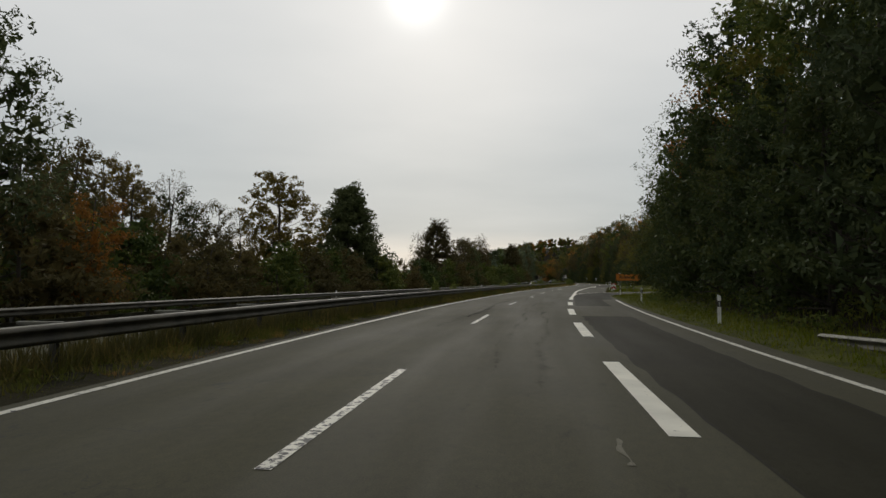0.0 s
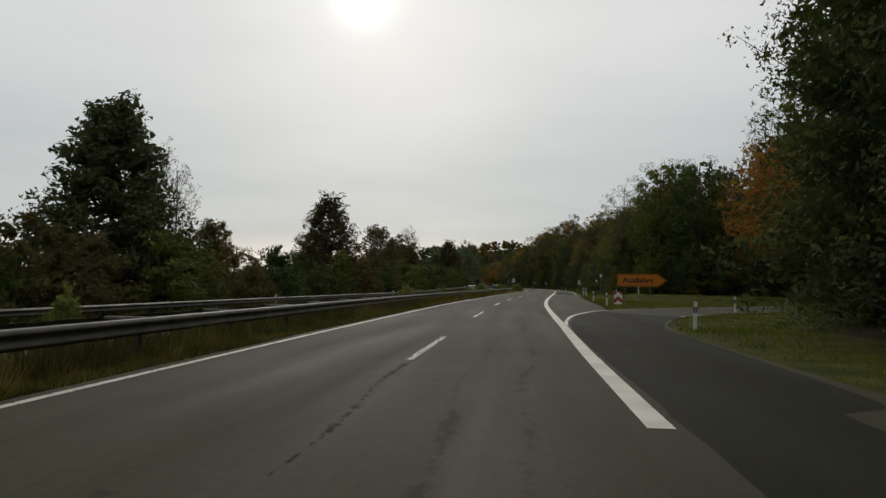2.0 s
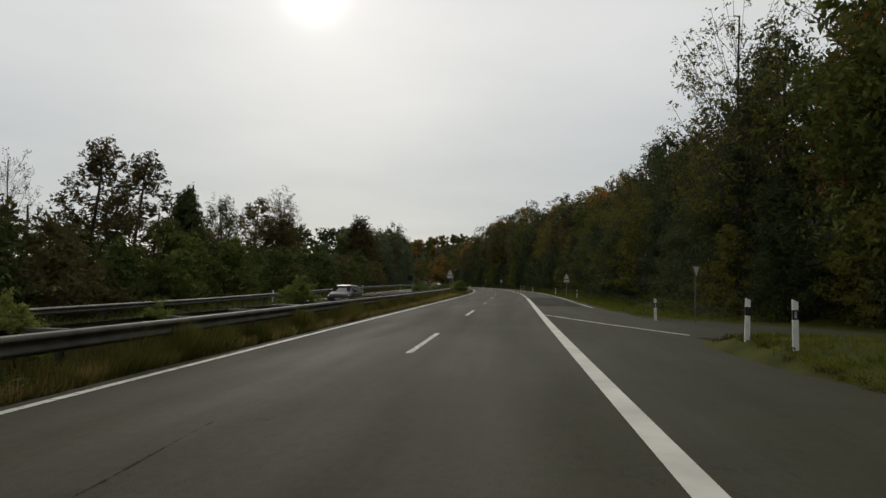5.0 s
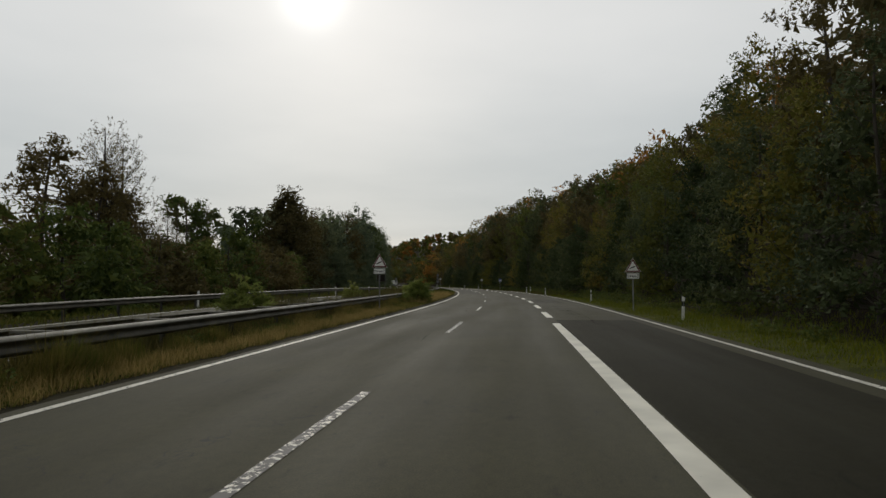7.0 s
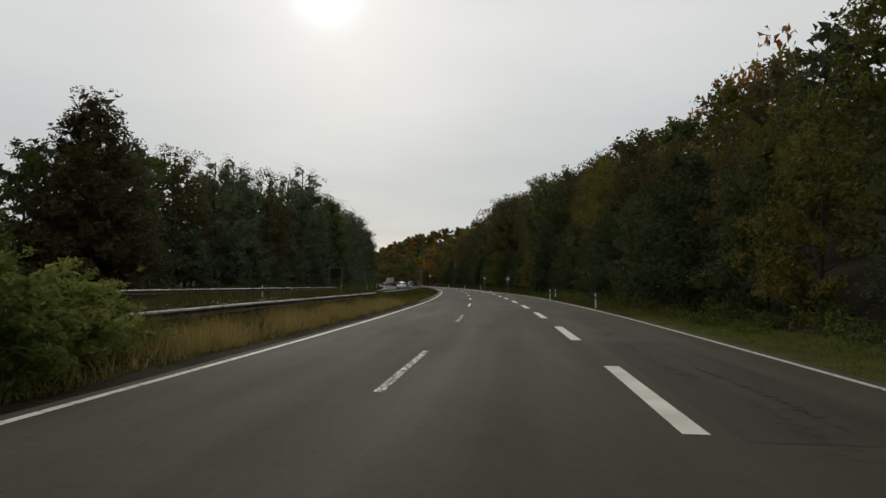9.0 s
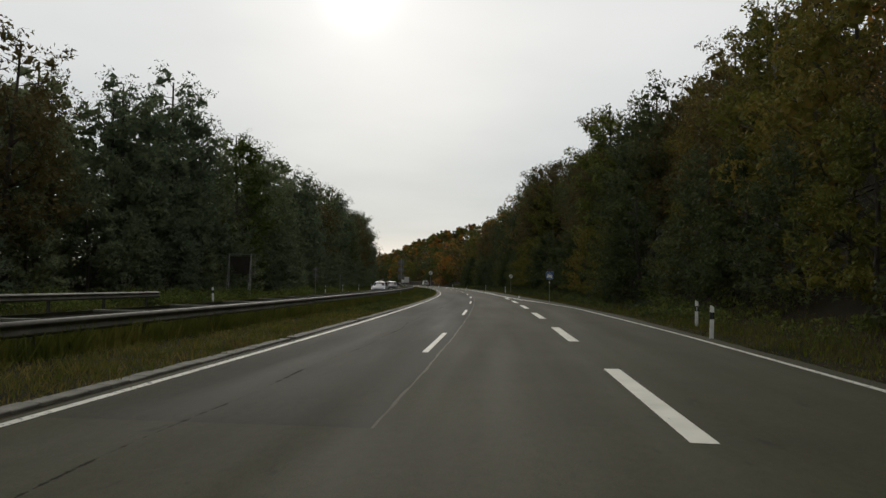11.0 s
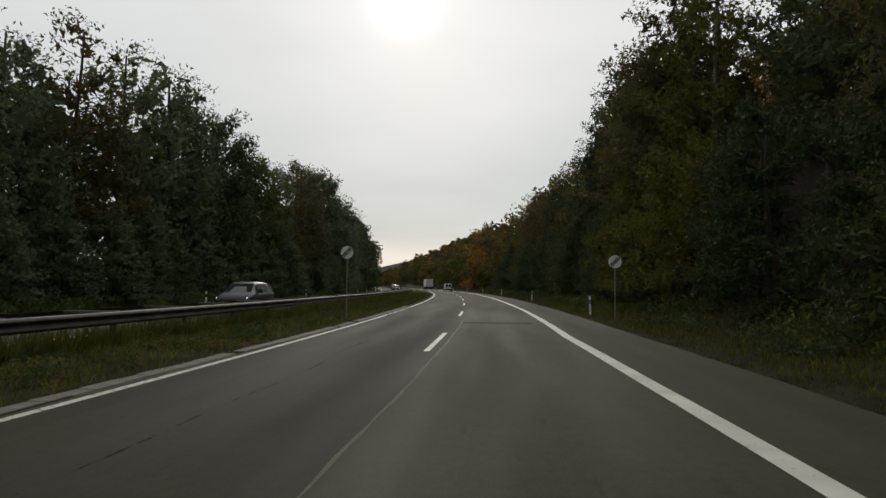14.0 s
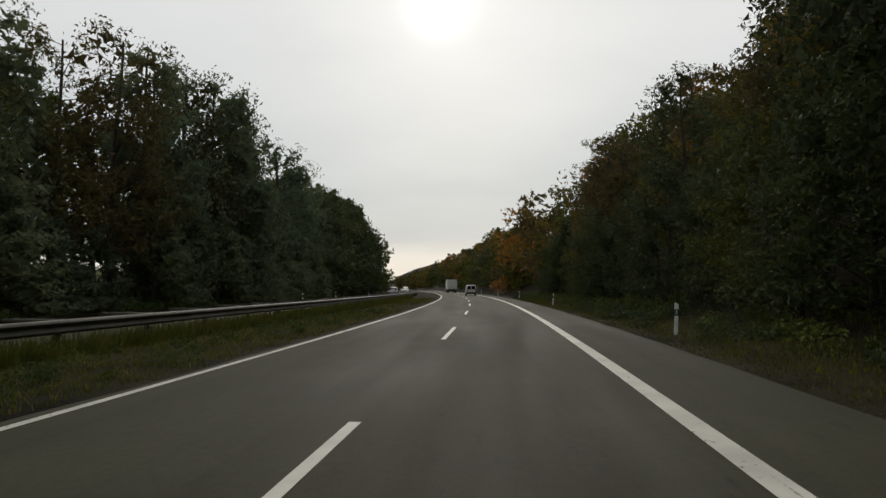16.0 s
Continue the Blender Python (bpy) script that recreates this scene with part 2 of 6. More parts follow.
M_ASPHALT = asphalt("old_asphalt", (0.0405, 0.0382, 0.0172), 0.05)
M_PATCH = asphalt("new_asphalt", (0.0212, 0.0201, 0.0108), 0.06, 0.0, 0.1)
M_RAMP = asphalt("ramp_asphalt", (0.039, 0.037, 0.0175), 0.06, 0.4)
M_LANE = asphalt("resurfaced_asphalt", (0.0275, 0.0259, 0.0122), 0.05, 0.3)
M_TAR = asphalt("tar_band", (0.019, 0.018, 0.012), 0.05, 0.0, 0.12)
M_DASH = marking("worn_paint", (0.47, 0.56), (0.74, 0.72, 0.62))
M_BROAD = marking("broad_paint", (0.28, 0.37), (0.76, 0.735, 0.63))
M_EDGE = marking("edge_paint", (0.36, 0.44), (0.68, 0.66, 0.57))
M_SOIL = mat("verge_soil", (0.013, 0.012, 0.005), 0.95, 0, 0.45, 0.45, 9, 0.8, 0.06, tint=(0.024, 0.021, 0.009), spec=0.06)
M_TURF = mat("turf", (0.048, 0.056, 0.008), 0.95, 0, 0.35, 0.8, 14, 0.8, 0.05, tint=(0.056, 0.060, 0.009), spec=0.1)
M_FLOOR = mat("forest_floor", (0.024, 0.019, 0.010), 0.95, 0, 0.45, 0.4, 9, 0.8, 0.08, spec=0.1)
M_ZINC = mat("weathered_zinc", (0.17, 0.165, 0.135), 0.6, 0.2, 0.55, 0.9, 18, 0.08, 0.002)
# beam faces below the lip: their shade is in this colour, with road grime
M_GRIME_SHADE = mat("grimed_shaded_zinc", (0.056, 0.051, 0.036), 0.7, 0.1, 0.45, 1.6, 14, 0.08, 0.002)
# posts and spacers: zinc darkened for the shade among the grass
M_ZINC_DARK = mat("shaded_zinc", (0.040, 0.038, 0.030), 0.75, 0.1, 0.25, 1.5, 25, 0.05, 0.002)
M_CONCRETE = mat("gutter_concrete", (0.15, 0.142, 0.115), 0.85, 0, 0.2, 2.0, 30, 0.3, 0.006)
M_EDGING = mat("mossy_edging_stone", (0.085, 0.082, 0.055), 0.9, 0, 0.4, 2.5, 30, 0.4, 0.006)
M_BARK = mat("bark", (0.060, 0.050, 0.038), 0.9, 0, 0.35, 1.5, 14, 0.8, 0.03, stretch=(1, 1, 0.3))
M_BARK_PALE = mat("pale_bark", (0.16, 0.15, 0.13), 0.85, 0, 0.3, 1.5, 14, 0.6, 0.02, stretch=(1, 1, 0.3))
M_POST = mat("post_plastic", (0.86, 0.86, 0.83), 0.5, 0, 0.12, 4, 30, 0.05, 0.002)
M_BLACK = plain("post_black", (0.015, 0.015, 0.016), 0.5)
M_REFLECT = plain("reflector", (0.85, 0.86, 0.88), 0.15, 0.2)
M_GREEN = foliage("green_leaves", ((0.0, (0.036, 0.056, 0.019)), (0.45, (0.065, 0.095, 0.027)), (0.75, (0.107, 0.136, 0.032)), (1.0, (0.170, 0.175, 0.038))), 0.25)
M_DEEP = foliage("deep_green_leaves", ((0.0, (0.028, 0.041, 0.019)), (0.5, (0.048, 0.067, 0.026)), (0.85, (0.076, 0.093, 0.029)), (1.0, (0.112, 0.116, 0.034))), 0.22)
M_DARK = foliage("dark_leaves", ((0.0, (0.037, 0.051, 0.028)), (0.5, (0.066, 0.087, 0.039)), (1.0, (0.115, 0.130, 0.051))), 0.22)
# leaves of the left wood: paler and bluer, with the haze in the colour
M_HAZED = foliage("hazed_blue_green_leaves", ((0.0, (0.074, 0.100, 0.068)), (0.5, (0.124, 0.159, 0.095)), (1.0, (0.203, 0.230, 0.115))))
M_YELLOW = foliage("yellowing_leaves", ((0.0, (0.060, 0.076, 0.019)), (0.4, (0.108, 0.115, 0.025)), (0.75, (0.168, 0.156, 0.032)), (1.0, (0.225, 0.160, 0.040))), 0.28)
M_RUST = foliage("rust_leaves", ((0.0, (0.112, 0.070, 0.021)), (0.45, (0.236, 0.118, 0.029)), (0.8, (0.375, 0.165, 0.036)), (1.0, (0.320, 0.200, 0.040))))
M_OCHRE = foliage("ochre_leaves", ((0.0, (0.072, 0.068, 0.022)), (0.45, (0.140, 0.112, 0.030)), (0.8, (0.230, 0.165, 0.040)), (1.0, (0.28, 0.19, 0.05))), 0.45)
M_BROWN = foliage("brown_leaves", ((0.0, (0.056, 0.053, 0.025)), (0.5, (0.100, 0.085, 0.035)), (1.0, (0.150, 0.115, 0.042))))
M_GRASS = foliage("dry_grass", ((0.0, (0.066, 0.078, 0.019)), (0.40, (0.140, 0.126, 0.033)), (0.62, (0.240, 0.186, 0.056)), (1.0, (0.380, 0.278, 0.095))), 0.3, 0.30, 1.3, 0.9, 0.0, -0.27)
M_STRAW = foliage("golden_straw", ((0.0, (0.150, 0.120, 0.040)), (0.5, (0.300, 0.225, 0.080)), (1.0, (0.520, 0.380, 0.150))), 0.4, 0.30, 1.3, 0.9, 0.0, -0.27)
M_WITHERED = foliage("withered_grass", ((0.0, (0.130, 0.075, 0.022)), (0.5, (0.255, 0.150, 0.045)), (1.0, (0.400, 0.255, 0.085))), 0.3, 0.30, 1.3, 0.9, 0.0, -0.27)
M_WEED = foliage("median_weeds", ((0.0, (0.055, 0.070, 0.014)), (0.5, (0.109, 0.122, 0.023)), (1.0, (0.218, 0.180, 0.047))), 0.3, 0.30, 1.3, 0.9, 0.0, -0.27)
M_LAWN = foliage("green_grass", ((0.0, (0.068, 0.096, 0.008)), (0.5, (0.128, 0.150, 0.013)), (1.0, (0.220, 0.205, 0.026))), 0.3, 0.30, 1.3, 0.9, 0.0, -0.27)


def chewed(name, colour, much):
    """Broken, stained asphalt: opaque in ragged shreds along the strip's middle (u along, v from -1 to 1 across)."""
    m = bpy.data.materials.new(name)
    m.use_nodes = True
    n, l = m.node_tree.nodes, m.node_tree.links
    b = n["Principled BSDF"]
    b.inputs["Base Color"].default_value, b.inputs["Roughness"].default_value = (*colour, 1), 0.95
    b.inputs["Specular IOR Level"].default_value = 0.1
    uv, geo, xyz = n.new("ShaderNodeUVMap"), n.new("ShaderNodeNewGeometry"), n.new("ShaderNodeSeparateXYZ")
    l.new(uv.outputs[0], xyz.inputs[0])

    def op(kind, a, c=None, d=None):
        k = n.new("ShaderNodeMath")
        k.operation = kind
        for i, v in enumerate((a, c, d)):
            if isinstance(v, (int, float)):
                k.inputs[i].default_value = v
            elif v is not None:
                l.new(v, k.inputs[i])
        return k.outputs[0]

    fine, wide = n.new("ShaderNodeTexNoise"), n.new("ShaderNodeTexNoise")
    fine.inputs["Scale"].default_value, fine.inputs["Detail"].default_value, fine.inputs["Roughness"].default_value = 5.0, 7, 0.72
    wide.inputs["Scale"].default_value, wide.inputs["Detail"].default_value = 0.5, 3
    l.new(geo.outputs["Position"], fine.inputs["Vector"])
    l.new(geo.outputs["Position"], wide.inputs["Vector"])
    mid = op("SUBTRACT", 1.0, op("ABSOLUTE", xyz.outputs[1]))
    v = op("MULTIPLY_ADD", op("SUBTRACT", fine.outputs["Fac"], 0.5), 3.4, mid)
    v = op("MULTIPLY_ADD", op("SUBTRACT", wide.outputs["Fac"], 0.5), 2.2, v)
    a = op("MULTIPLY", op("MINIMUM", op("MAXIMUM", op("MULTIPLY_ADD", v, 2.2, -1.7), 0.0), 1.0), much)
    a = op("MULTIPLY", a, op("MINIMUM", op("MULTIPLY", mid, 4.0), 1.0))
    l.new(a, b.inputs["Alpha"])
    return m


M_CHEWED = chewed("broken_asphalt", (0.012, 0.011, 0.009), 0.55)
M_SEAL = asphalt("joint_seal", (0.125, 0.118, 0.085), 0.2, 0.0)
M_STAIN = chewed("bitumen_stain", (0.022, 0.021, 0.014), 0.22)
M_SHRUB = foliage("fresh_green_leaves", ((0.0, (0.085, 0.115, 0.030)), (0.5, (0.165, 0.205, 0.050)), (1.0, (0.300, 0.310, 0.090))), 0.5)
M_SEDGE = foliage("sedge", ((0.0, (0.043, 0.049, 0.014)), (0.5, (0.092, 0.086, 0.029)), (1.0, (0.183, 0.143, 0.053))), 0.3, 0.30, 1.3, 0.9, 0.0, -0.27)

# ---- plan: the road's axis is the lane divider, s metres along, o metres to its right ----
BEND_S = (-400, -200, -40, 0, 40, 80, 120, 160, 200, 240, 280, 320, 360, 400, 440, 480, 520, 580, 640, 720, 800, 1600)
BEND = (-4, -2, 3.8, 7.71, 11.48, 13.04, 15.18, 15.62, 14.99, 12.44, 10.12, 8.37, 5.07, 3.03, 1.12, -0.79, -2.7, -5.2, -7.2, -8.6, -9.0, -9.0)
AX_S = np.arange(-400, 1601, 1.0)
AX_H = np.radians(np.interp(AX_S, BEND_S, BEND))
mid = (AX_H[1:] + AX_H[:-1]) / 2
AX_X = np.concatenate([[0], np.cumsum(np.sin(mid))])
AX_Y = np.concatenate([[0], np.cumsum(np.cos(mid))])
AX_X -= AX_X[400]
AX_Y -= AX_Y[400]
EVEN = radians(9)


def xy(s, o):
    """Plan place of (s, o); far from the road the sheet goes on sideways without turning."""
    s, o = np.asarray(s, float), np.asarray(o, float)
    h = np.interp(s, AX_S, AX_H)
    near_o = np.clip(o, -70, 70)
    x = np.interp(s, AX_S, AX_X) + near_o * np.cos(h) + (o - near_o) * math.cos(EVEN)
    y = np.interp(s, AX_S, AX_Y) - near_o * np.sin(h) - (o - near_o) * math.sin(EVEN)
    return x, y


def heading(s):
    return float(np.interp(s, AX_S, AX_H))


def step(x, a, b):
    t = np.clip((np.asarray(x, float) - a) / (b - a), 0, 1)
    return t * t * (3 - 2 * t)


def other_level(s):
    """Height of the other carriageway."""
    return np.interp(s, (-60, 0, 60, 120, 150, 190, 225, 260, 300, 360, 600), (-0.35, -0.35, -0.45, -0.5, -0.35, 0.1, 0.3, 0.2, 0.05, 0, 0))


def wood_edge(s):
    """Where the wood on the right begins."""
    return np.interp(s, (-60, 40, 56, 66, 76, 86, 96, 112, 124, 132, 140, 146, 158, 180, 300, 340, 900), (12.8, 11.1, 11.8, 12.9, 16, 22, 29, 33, 28, 23, 17.5, 13.5, 12.5, 12.0, 11.5, 10.5, 10.5))


def level(s, o):
    """Height of the ground."""
    s, o = np.asarray(s, float), np.asarray(o, float)
    z = np.full(np.broadcast(s, o).shape, -0.03)
    edge = wood_edge(s)
    hill = 1.0 + 0.15 * step(s, 250, 420) - 0.65 * step(s, 520, 660)
    up = np.clip(o - edge + 1.5, 0, 60)
    z = z + hill * (0.42 * up - 0.0026 * up * up) * step(o, edge - 2.5, edge + 4)
    z = z + 0.34 * np.clip(o - edge - 5, 0, 45) * step(s, 215, 290) * (1 - step(s, 470, 610))
    # the island's bank before the entry slip road
    crest = np.interp(o, (7.0, 9.5, 15, 24, 34), (130.2, 129.2, 123.6, 116.6, 109.5))
    z = z + (0.42 + 0.24 * step(o, 9.5, 14)) * step(o, 7.0, 8.2) * (1 - step(o, 26, 31)) * step(s, crest - 9, crest - 1.5) * (1 - step(s, crest - 1.0, crest + 0.8))
    # the hill that closes the valley
    z = z + 0.42 * np.clip(o - 28, 0, 84) * step(s, 690, 830)
    # median and the other side
    z = z + (other_level(s) - 0.05) * step(-o, 5.5, 8.0)
    z = z - 0.9 * step(-o, 17.5, 24) * (1 - step(s, 200, 260)) + 1.6 * step(-o, 19, 30) * step(s, 255, 330)
    # distant hills
    z = z + 20 * step(-o, 330, 620) * (1 - step(s, 500, 900)) + 6 * step(-o, 40, 120) * step(s, 300, 500)
    lumps = 0.05 * np.sin(s * 0.9 + o) * np.sin(o * 1.7 - s * 0.3)
    return z + lumps * step(np.abs(o - 1), 8.5, 11) * (1 - step(-o, 7, 8) * step(o, -17, -16))


def put(s, o, z=None, turn=0.0):
    """A pose at (s, o) on the ground, turned with the road."""
    x, y = xy(s, o)
    return pose(float(x), float(y), float(level(s, o)) if z is None else z, 0, 0, -math.degrees(heading(s)) + turn)


def mesh_of(name, verts, faces, material=None, uv=None, smooth=False):
    me = bpy.data.meshes.new(name)
    verts = np.asarray(verts, np.float32).reshape(-1, 3)
    faces = np.asarray(faces, np.int32)
    k = faces.shape[1]
    me.vertices.add(len(verts))
    me.vertices.foreach_set("co", verts.ravel())
    me.loops.add(faces.size)
    me.loops.foreach_set("vertex_index", faces.ravel())
    me.polygons.add(len(faces))
    me.polygons.foreach_set("loop_start", np.arange(0, faces.size, k, dtype=np.int32))
    if uv is not None:
        layer = me.uv_layers.new(name="UVMap")
        layer.data.foreach_set("uv", np.asarray(uv, np.float32)[faces.ravel()].ravel())
    if smooth:
        me.polygons.foreach_set("use_smooth", np.ones(len(faces), bool))
    me.update(calc_edges=True)
    me.validate()
    if material:
        me.materials.append(material)
    return me


def grid_faces(rows, cols):
    i = np.arange((rows - 1) * cols).reshape(rows - 1, cols)[:, :-1].ravel()
    return np.stack([i, i + 1, i + cols + 1, i + cols], 1)


def ribbon(name, s, lo, hi, z, material, cols=2, parent=None):
    """A strip of road surface from offset lo to hi along s, in road coordinates."""
    s = np.asarray(s, float)
    lo, hi = np.broadcast_to(lo, s.shape), np.broadcast_to(hi, s.shape)
    o = lo[:, None] + (hi - lo)[:, None] * np.linspace(0, 1, cols)[None]
    ss = np.repeat(s[:, None], cols, 1)
    x, y = xy(ss, o)
    zz = np.broadcast_to(z(ss, o) if callable(z) else z, x.shape)
    f = grid_faces(len(s), cols)[:, ::-1]
    ob = new(name, mesh_of(name, np.stack([x, y, zz], -1), f, material, np.stack([ss.ravel(), o.ravel()], 1)))
    ob.parent = parent
    return ob


def part(name, data, material, parent, label=""):
    """A bmesh or mesh as one mesh object under a thing or a part."""
    if isinstance(data, bmesh.types.BMesh):
        me = bpy.data.meshes.new(name)
        data.to_mesh(me)
        data.free()
        data = me
    if material and not data.materials:
        data.materials.append(material)
    ob = new(name, data)
    ob.parent = parent
    return tagged(ob, label)


# ground, one sheet to the horizon
gs = np.concatenate([np.arange(-400, -20, 20), np.arange(-20, 99, 3.5), np.arange(99, 136, 1.0), np.arange(136, 560, 3.5), np.arange(560, 1601, 20)])
go = np.concatenate([[-2500, -1500, -900, -620, -540, -460, -400, -330, -240, -160, -110, -80], np.arange(-60, -16, 2.0), np.arange(-16, 12, 0.7), np.arange(12, 40, 1.5), [42, 46, 52, 60, 70, 90, 130, 200, 320, 500, 900, 1500, 2500]])
SS, OO = np.meshgrid(gs, go, indexing="ij")
X, Y = xy(SS, OO)
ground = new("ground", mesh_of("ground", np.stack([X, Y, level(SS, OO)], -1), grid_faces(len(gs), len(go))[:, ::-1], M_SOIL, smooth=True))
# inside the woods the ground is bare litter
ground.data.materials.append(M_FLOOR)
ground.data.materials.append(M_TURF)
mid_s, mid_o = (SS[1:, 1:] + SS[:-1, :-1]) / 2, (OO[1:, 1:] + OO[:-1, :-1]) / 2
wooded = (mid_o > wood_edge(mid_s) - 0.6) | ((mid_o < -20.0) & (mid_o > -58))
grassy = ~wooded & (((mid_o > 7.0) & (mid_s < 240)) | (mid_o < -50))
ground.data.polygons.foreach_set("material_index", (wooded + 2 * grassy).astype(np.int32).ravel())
tagged(ground, "dark earth with moss and leaf litter below the roadside grass", "ground", kind="structure")

# carriageways
main_s = np.arange(-60, 1001, 2.0)
right_edge = np.interp(main_s, (-60, 44, 66, 76, 86, 98, 122, 160, 290, 308, 330, 350, 1000), (7.4, 7.2, 7.12, 6.9, 7.3, 7.6, 7.6, 7.9, 7.9, 7.2, 6.1, 5.72, 5.72)) + 0.03 * np.sin(main_s * 1.1)
left_edge = np.interp(main_s, (-60, 240, 262, 1000), (-3.84, -3.84, -3.78, -3.78)) + 0.035 * np.sin(main_s * 0.7) + 0.025 * np.sin(main_s * 2.3)
road = tagged(ribbon("road", main_s, left_edge, right_edge, 0.0, M_ASPHALT, 8), "worn grey asphalt carriageway with two lanes and slip lanes", "road", kind="structure")
other = ribbon("road_opposite", main_s, -15.3, -8.0 - 1.0 * step(main_s, 200, 260), lambda s, o: other_level(s), M_ASPHALT, 4)
tagged(other, "grey asphalt carriageway for oncoming traffic behind the guardrail", "road", kind="structure")


def path_ribbon(name, pts, width, z, material):
    """A side road along points (s, o), smoothed."""
    p = np.array(pts, float)
    t = np.linspace(0, len(p) - 1, 40)
    q = np.stack([np.interp(t, np.arange(len(p)), p[:, k]) for k in (0, 1)], 1)
    for _ in range(3):
        q[1:-1] = (q[:-2] + 2 * q[1:-1] + q[2:]) / 4
    d = np.gradient(q, axis=0)
    d /= np.linalg.norm(d, axis=1)[:, None]
    nrm = np.stack([-d[:, 1], d[:, 0]], 1)
    w = np.interp(t, np.linspace(0, len(p) - 1, len(width)), width)[:, None] / 2
    cols = 5
    k = np.linspace(-1, 1, cols)
    pos = q[:, None, :] + nrm[:, None, :] * (w * k[None])[:, :, None]
    x, y = xy(pos[..., 0], pos[..., 1])
    me = mesh_of(name, np.stack([x, y, np.full(x.shape, z)], -1), grid_faces(len(q), cols), material, pos.reshape(-1, 2))
    return new(name, me)


def between(name, right, left, z, material):
    """A road surface between its two edges, each given as points (s, o)."""
    t = np.linspace(0, len(right) - 1, 48)
    sides = []
    for p in (np.array(right, float), np.array(left, float)):
        q = np.stack([np.interp(t, np.arange(len(p)), p[:, k]) for k in (0, 1)], 1)
        for _ in range(3):
            q[1:-1] = (q[:-2] + 2 * q[1:-1] + q[2:]) / 4
        sides.append(q)
    k = np.linspace(0, 1, 5)[None, :, None]
    pos = sides[0][:, None] * (1 - k) + sides[1][:, None] * k
    x, y = xy(pos[..., 0], pos[..., 1])
    return new(name, mesh_of(name, np.stack([x, y, np.full(x.shape, z)], -1), grid_faces(48, 5)[:, ::-1], material, pos.reshape(-1, 2)))


exit_road = between("exit_road",
                    [(56, 7.05), (66, 7.2), (70.5, 8.15), (74, 9.1), (76.4, 10.0), (78, 11.0), (82.5, 14), (89, 20), (94, 26), (100, 34), (106, 46)],
                    [(56, 5), (66, 5), (74, 5.3), (80, 5.8), (84.5, 7.0), (87.2, 8.7), (91.5, 12.2), (99.6, 19.4), (106.4, 26), (112, 34), (119, 46)], -0.006, M_RAMP)
fresh = between("asphalt_patch", [(49.6, 5.95), (50.2, 6.85), (58, 7.0), (66, 7.1), (70.5, 8.0), (74, 8.9), (76.2, 9.8)], [(49.6, 3.9), (55, 3.85), (62, 3.8), (67.5, 4.0), (73.5, 4.5), (78.5, 5.4), (82, 6.4)], 0.0028, M_PATCH)
tagged(fresh, "darker new asphalt where the exit lane leaves the road", "asphalt patch", kind="structure")
tagged(exit_road, "asphalt exit slip road curving away into the wood", "road", kind="structure")
entry_road = path_ribbon("entry_road", [(112, 46), (117, 34), (123, 24), (130, 15), (137, 9.5), (146, 6.5), (156, 5.6)], (6.4, 6.4, 6.6, 8, 8, 5, 4), -0.010, M_RAMP)
tagged(entry_road, "asphalt entry slip road joining the carriageway", "road", kind="structure")

# newer asphalt, tar band, joint
for s1, outer in ((np.arange(-40, 24.5, 0.8), 5.83), (np.linspace(35.6, 49.8, 19), 5.88)):
    ragged = 0.025 * np.sin(s1 * 2.3) + 0.018 * np.sin(s1 * 5.1)
    tagged(ribbon("asphalt_patch", s1, 3.92 + ragged, outer + 0.5 * ragged, 0.003, M_PATCH, 3), "darker new asphalt on the slip lane", "asphalt patch", kind="structure")
    for edge, half in ((3.90, 0.018), (outer, 0.026)):
        tagged(ribbon("seam", s1, edge + ragged - half, edge + ragged + half, 0.0036, M_TAR), "dark open seam beside the new asphalt", "road seam", kind="structure")
tagged(ribbon("asphalt_patch", np.arange(160, 188.1, 1.0), 3.86, 7.0, 0.003, M_PATCH, 3), "darker new asphalt on the slip lane", "asphalt patch", kind="structure")
tagged(ribbon("asphalt_patch", np.arange(213.5, 226, 0.8), 4.2, 6.3, 0.003, M_LANE, 3), "darker new asphalt on the slip lane", "asphalt patch", kind="structure")
tagged(ribbon("tar_band", np.array([353.4, 354.0, 354.7]), 0.3, 3.0, 0.003, M_TAR), "dark tar band across the lane", "tar band", kind="structure")
tagged(ribbon("asphalt_patch", np.arange(262.0, 360.3, 0.7), -3.42, 0.262, 0.0016, M_LANE, 4), "slightly darker resurfaced asphalt of one lane", "asphalt patch", kind="structure")
def worn_strip(name, label, sa, sb, oc, wide, material, wander=0.1, z=0.0032):
    """A wandering strip of cracked or stained asphalt."""
    sc = np.arange(sa, sb, 0.5)
    c = oc + wander * np.sin(sc * 0.31 + oc) + wander * 0.5 * np.sin(sc * 0.93 + 1)
    w = wide * np.clip(np.minimum(sc - sa, sb - sc) / 2.0, 0.1, 1)
    ob = ribbon(name, sc, c - w, c + w, z, material, 3)
    v = np.stack([np.repeat(sc, 3), np.tile((-1.0, 0.0, 1.0), len(sc))], 1)
    idx = np.empty(len(ob.data.loops), np.int32)
    ob.data.loops.foreach_get("vertex_index", idx)
    ob.data.uv_layers[0].data.foreach_set("uv", v[idx].astype(np.float32).ravel())
    tagged(ob, label, "road damage", kind="structure")


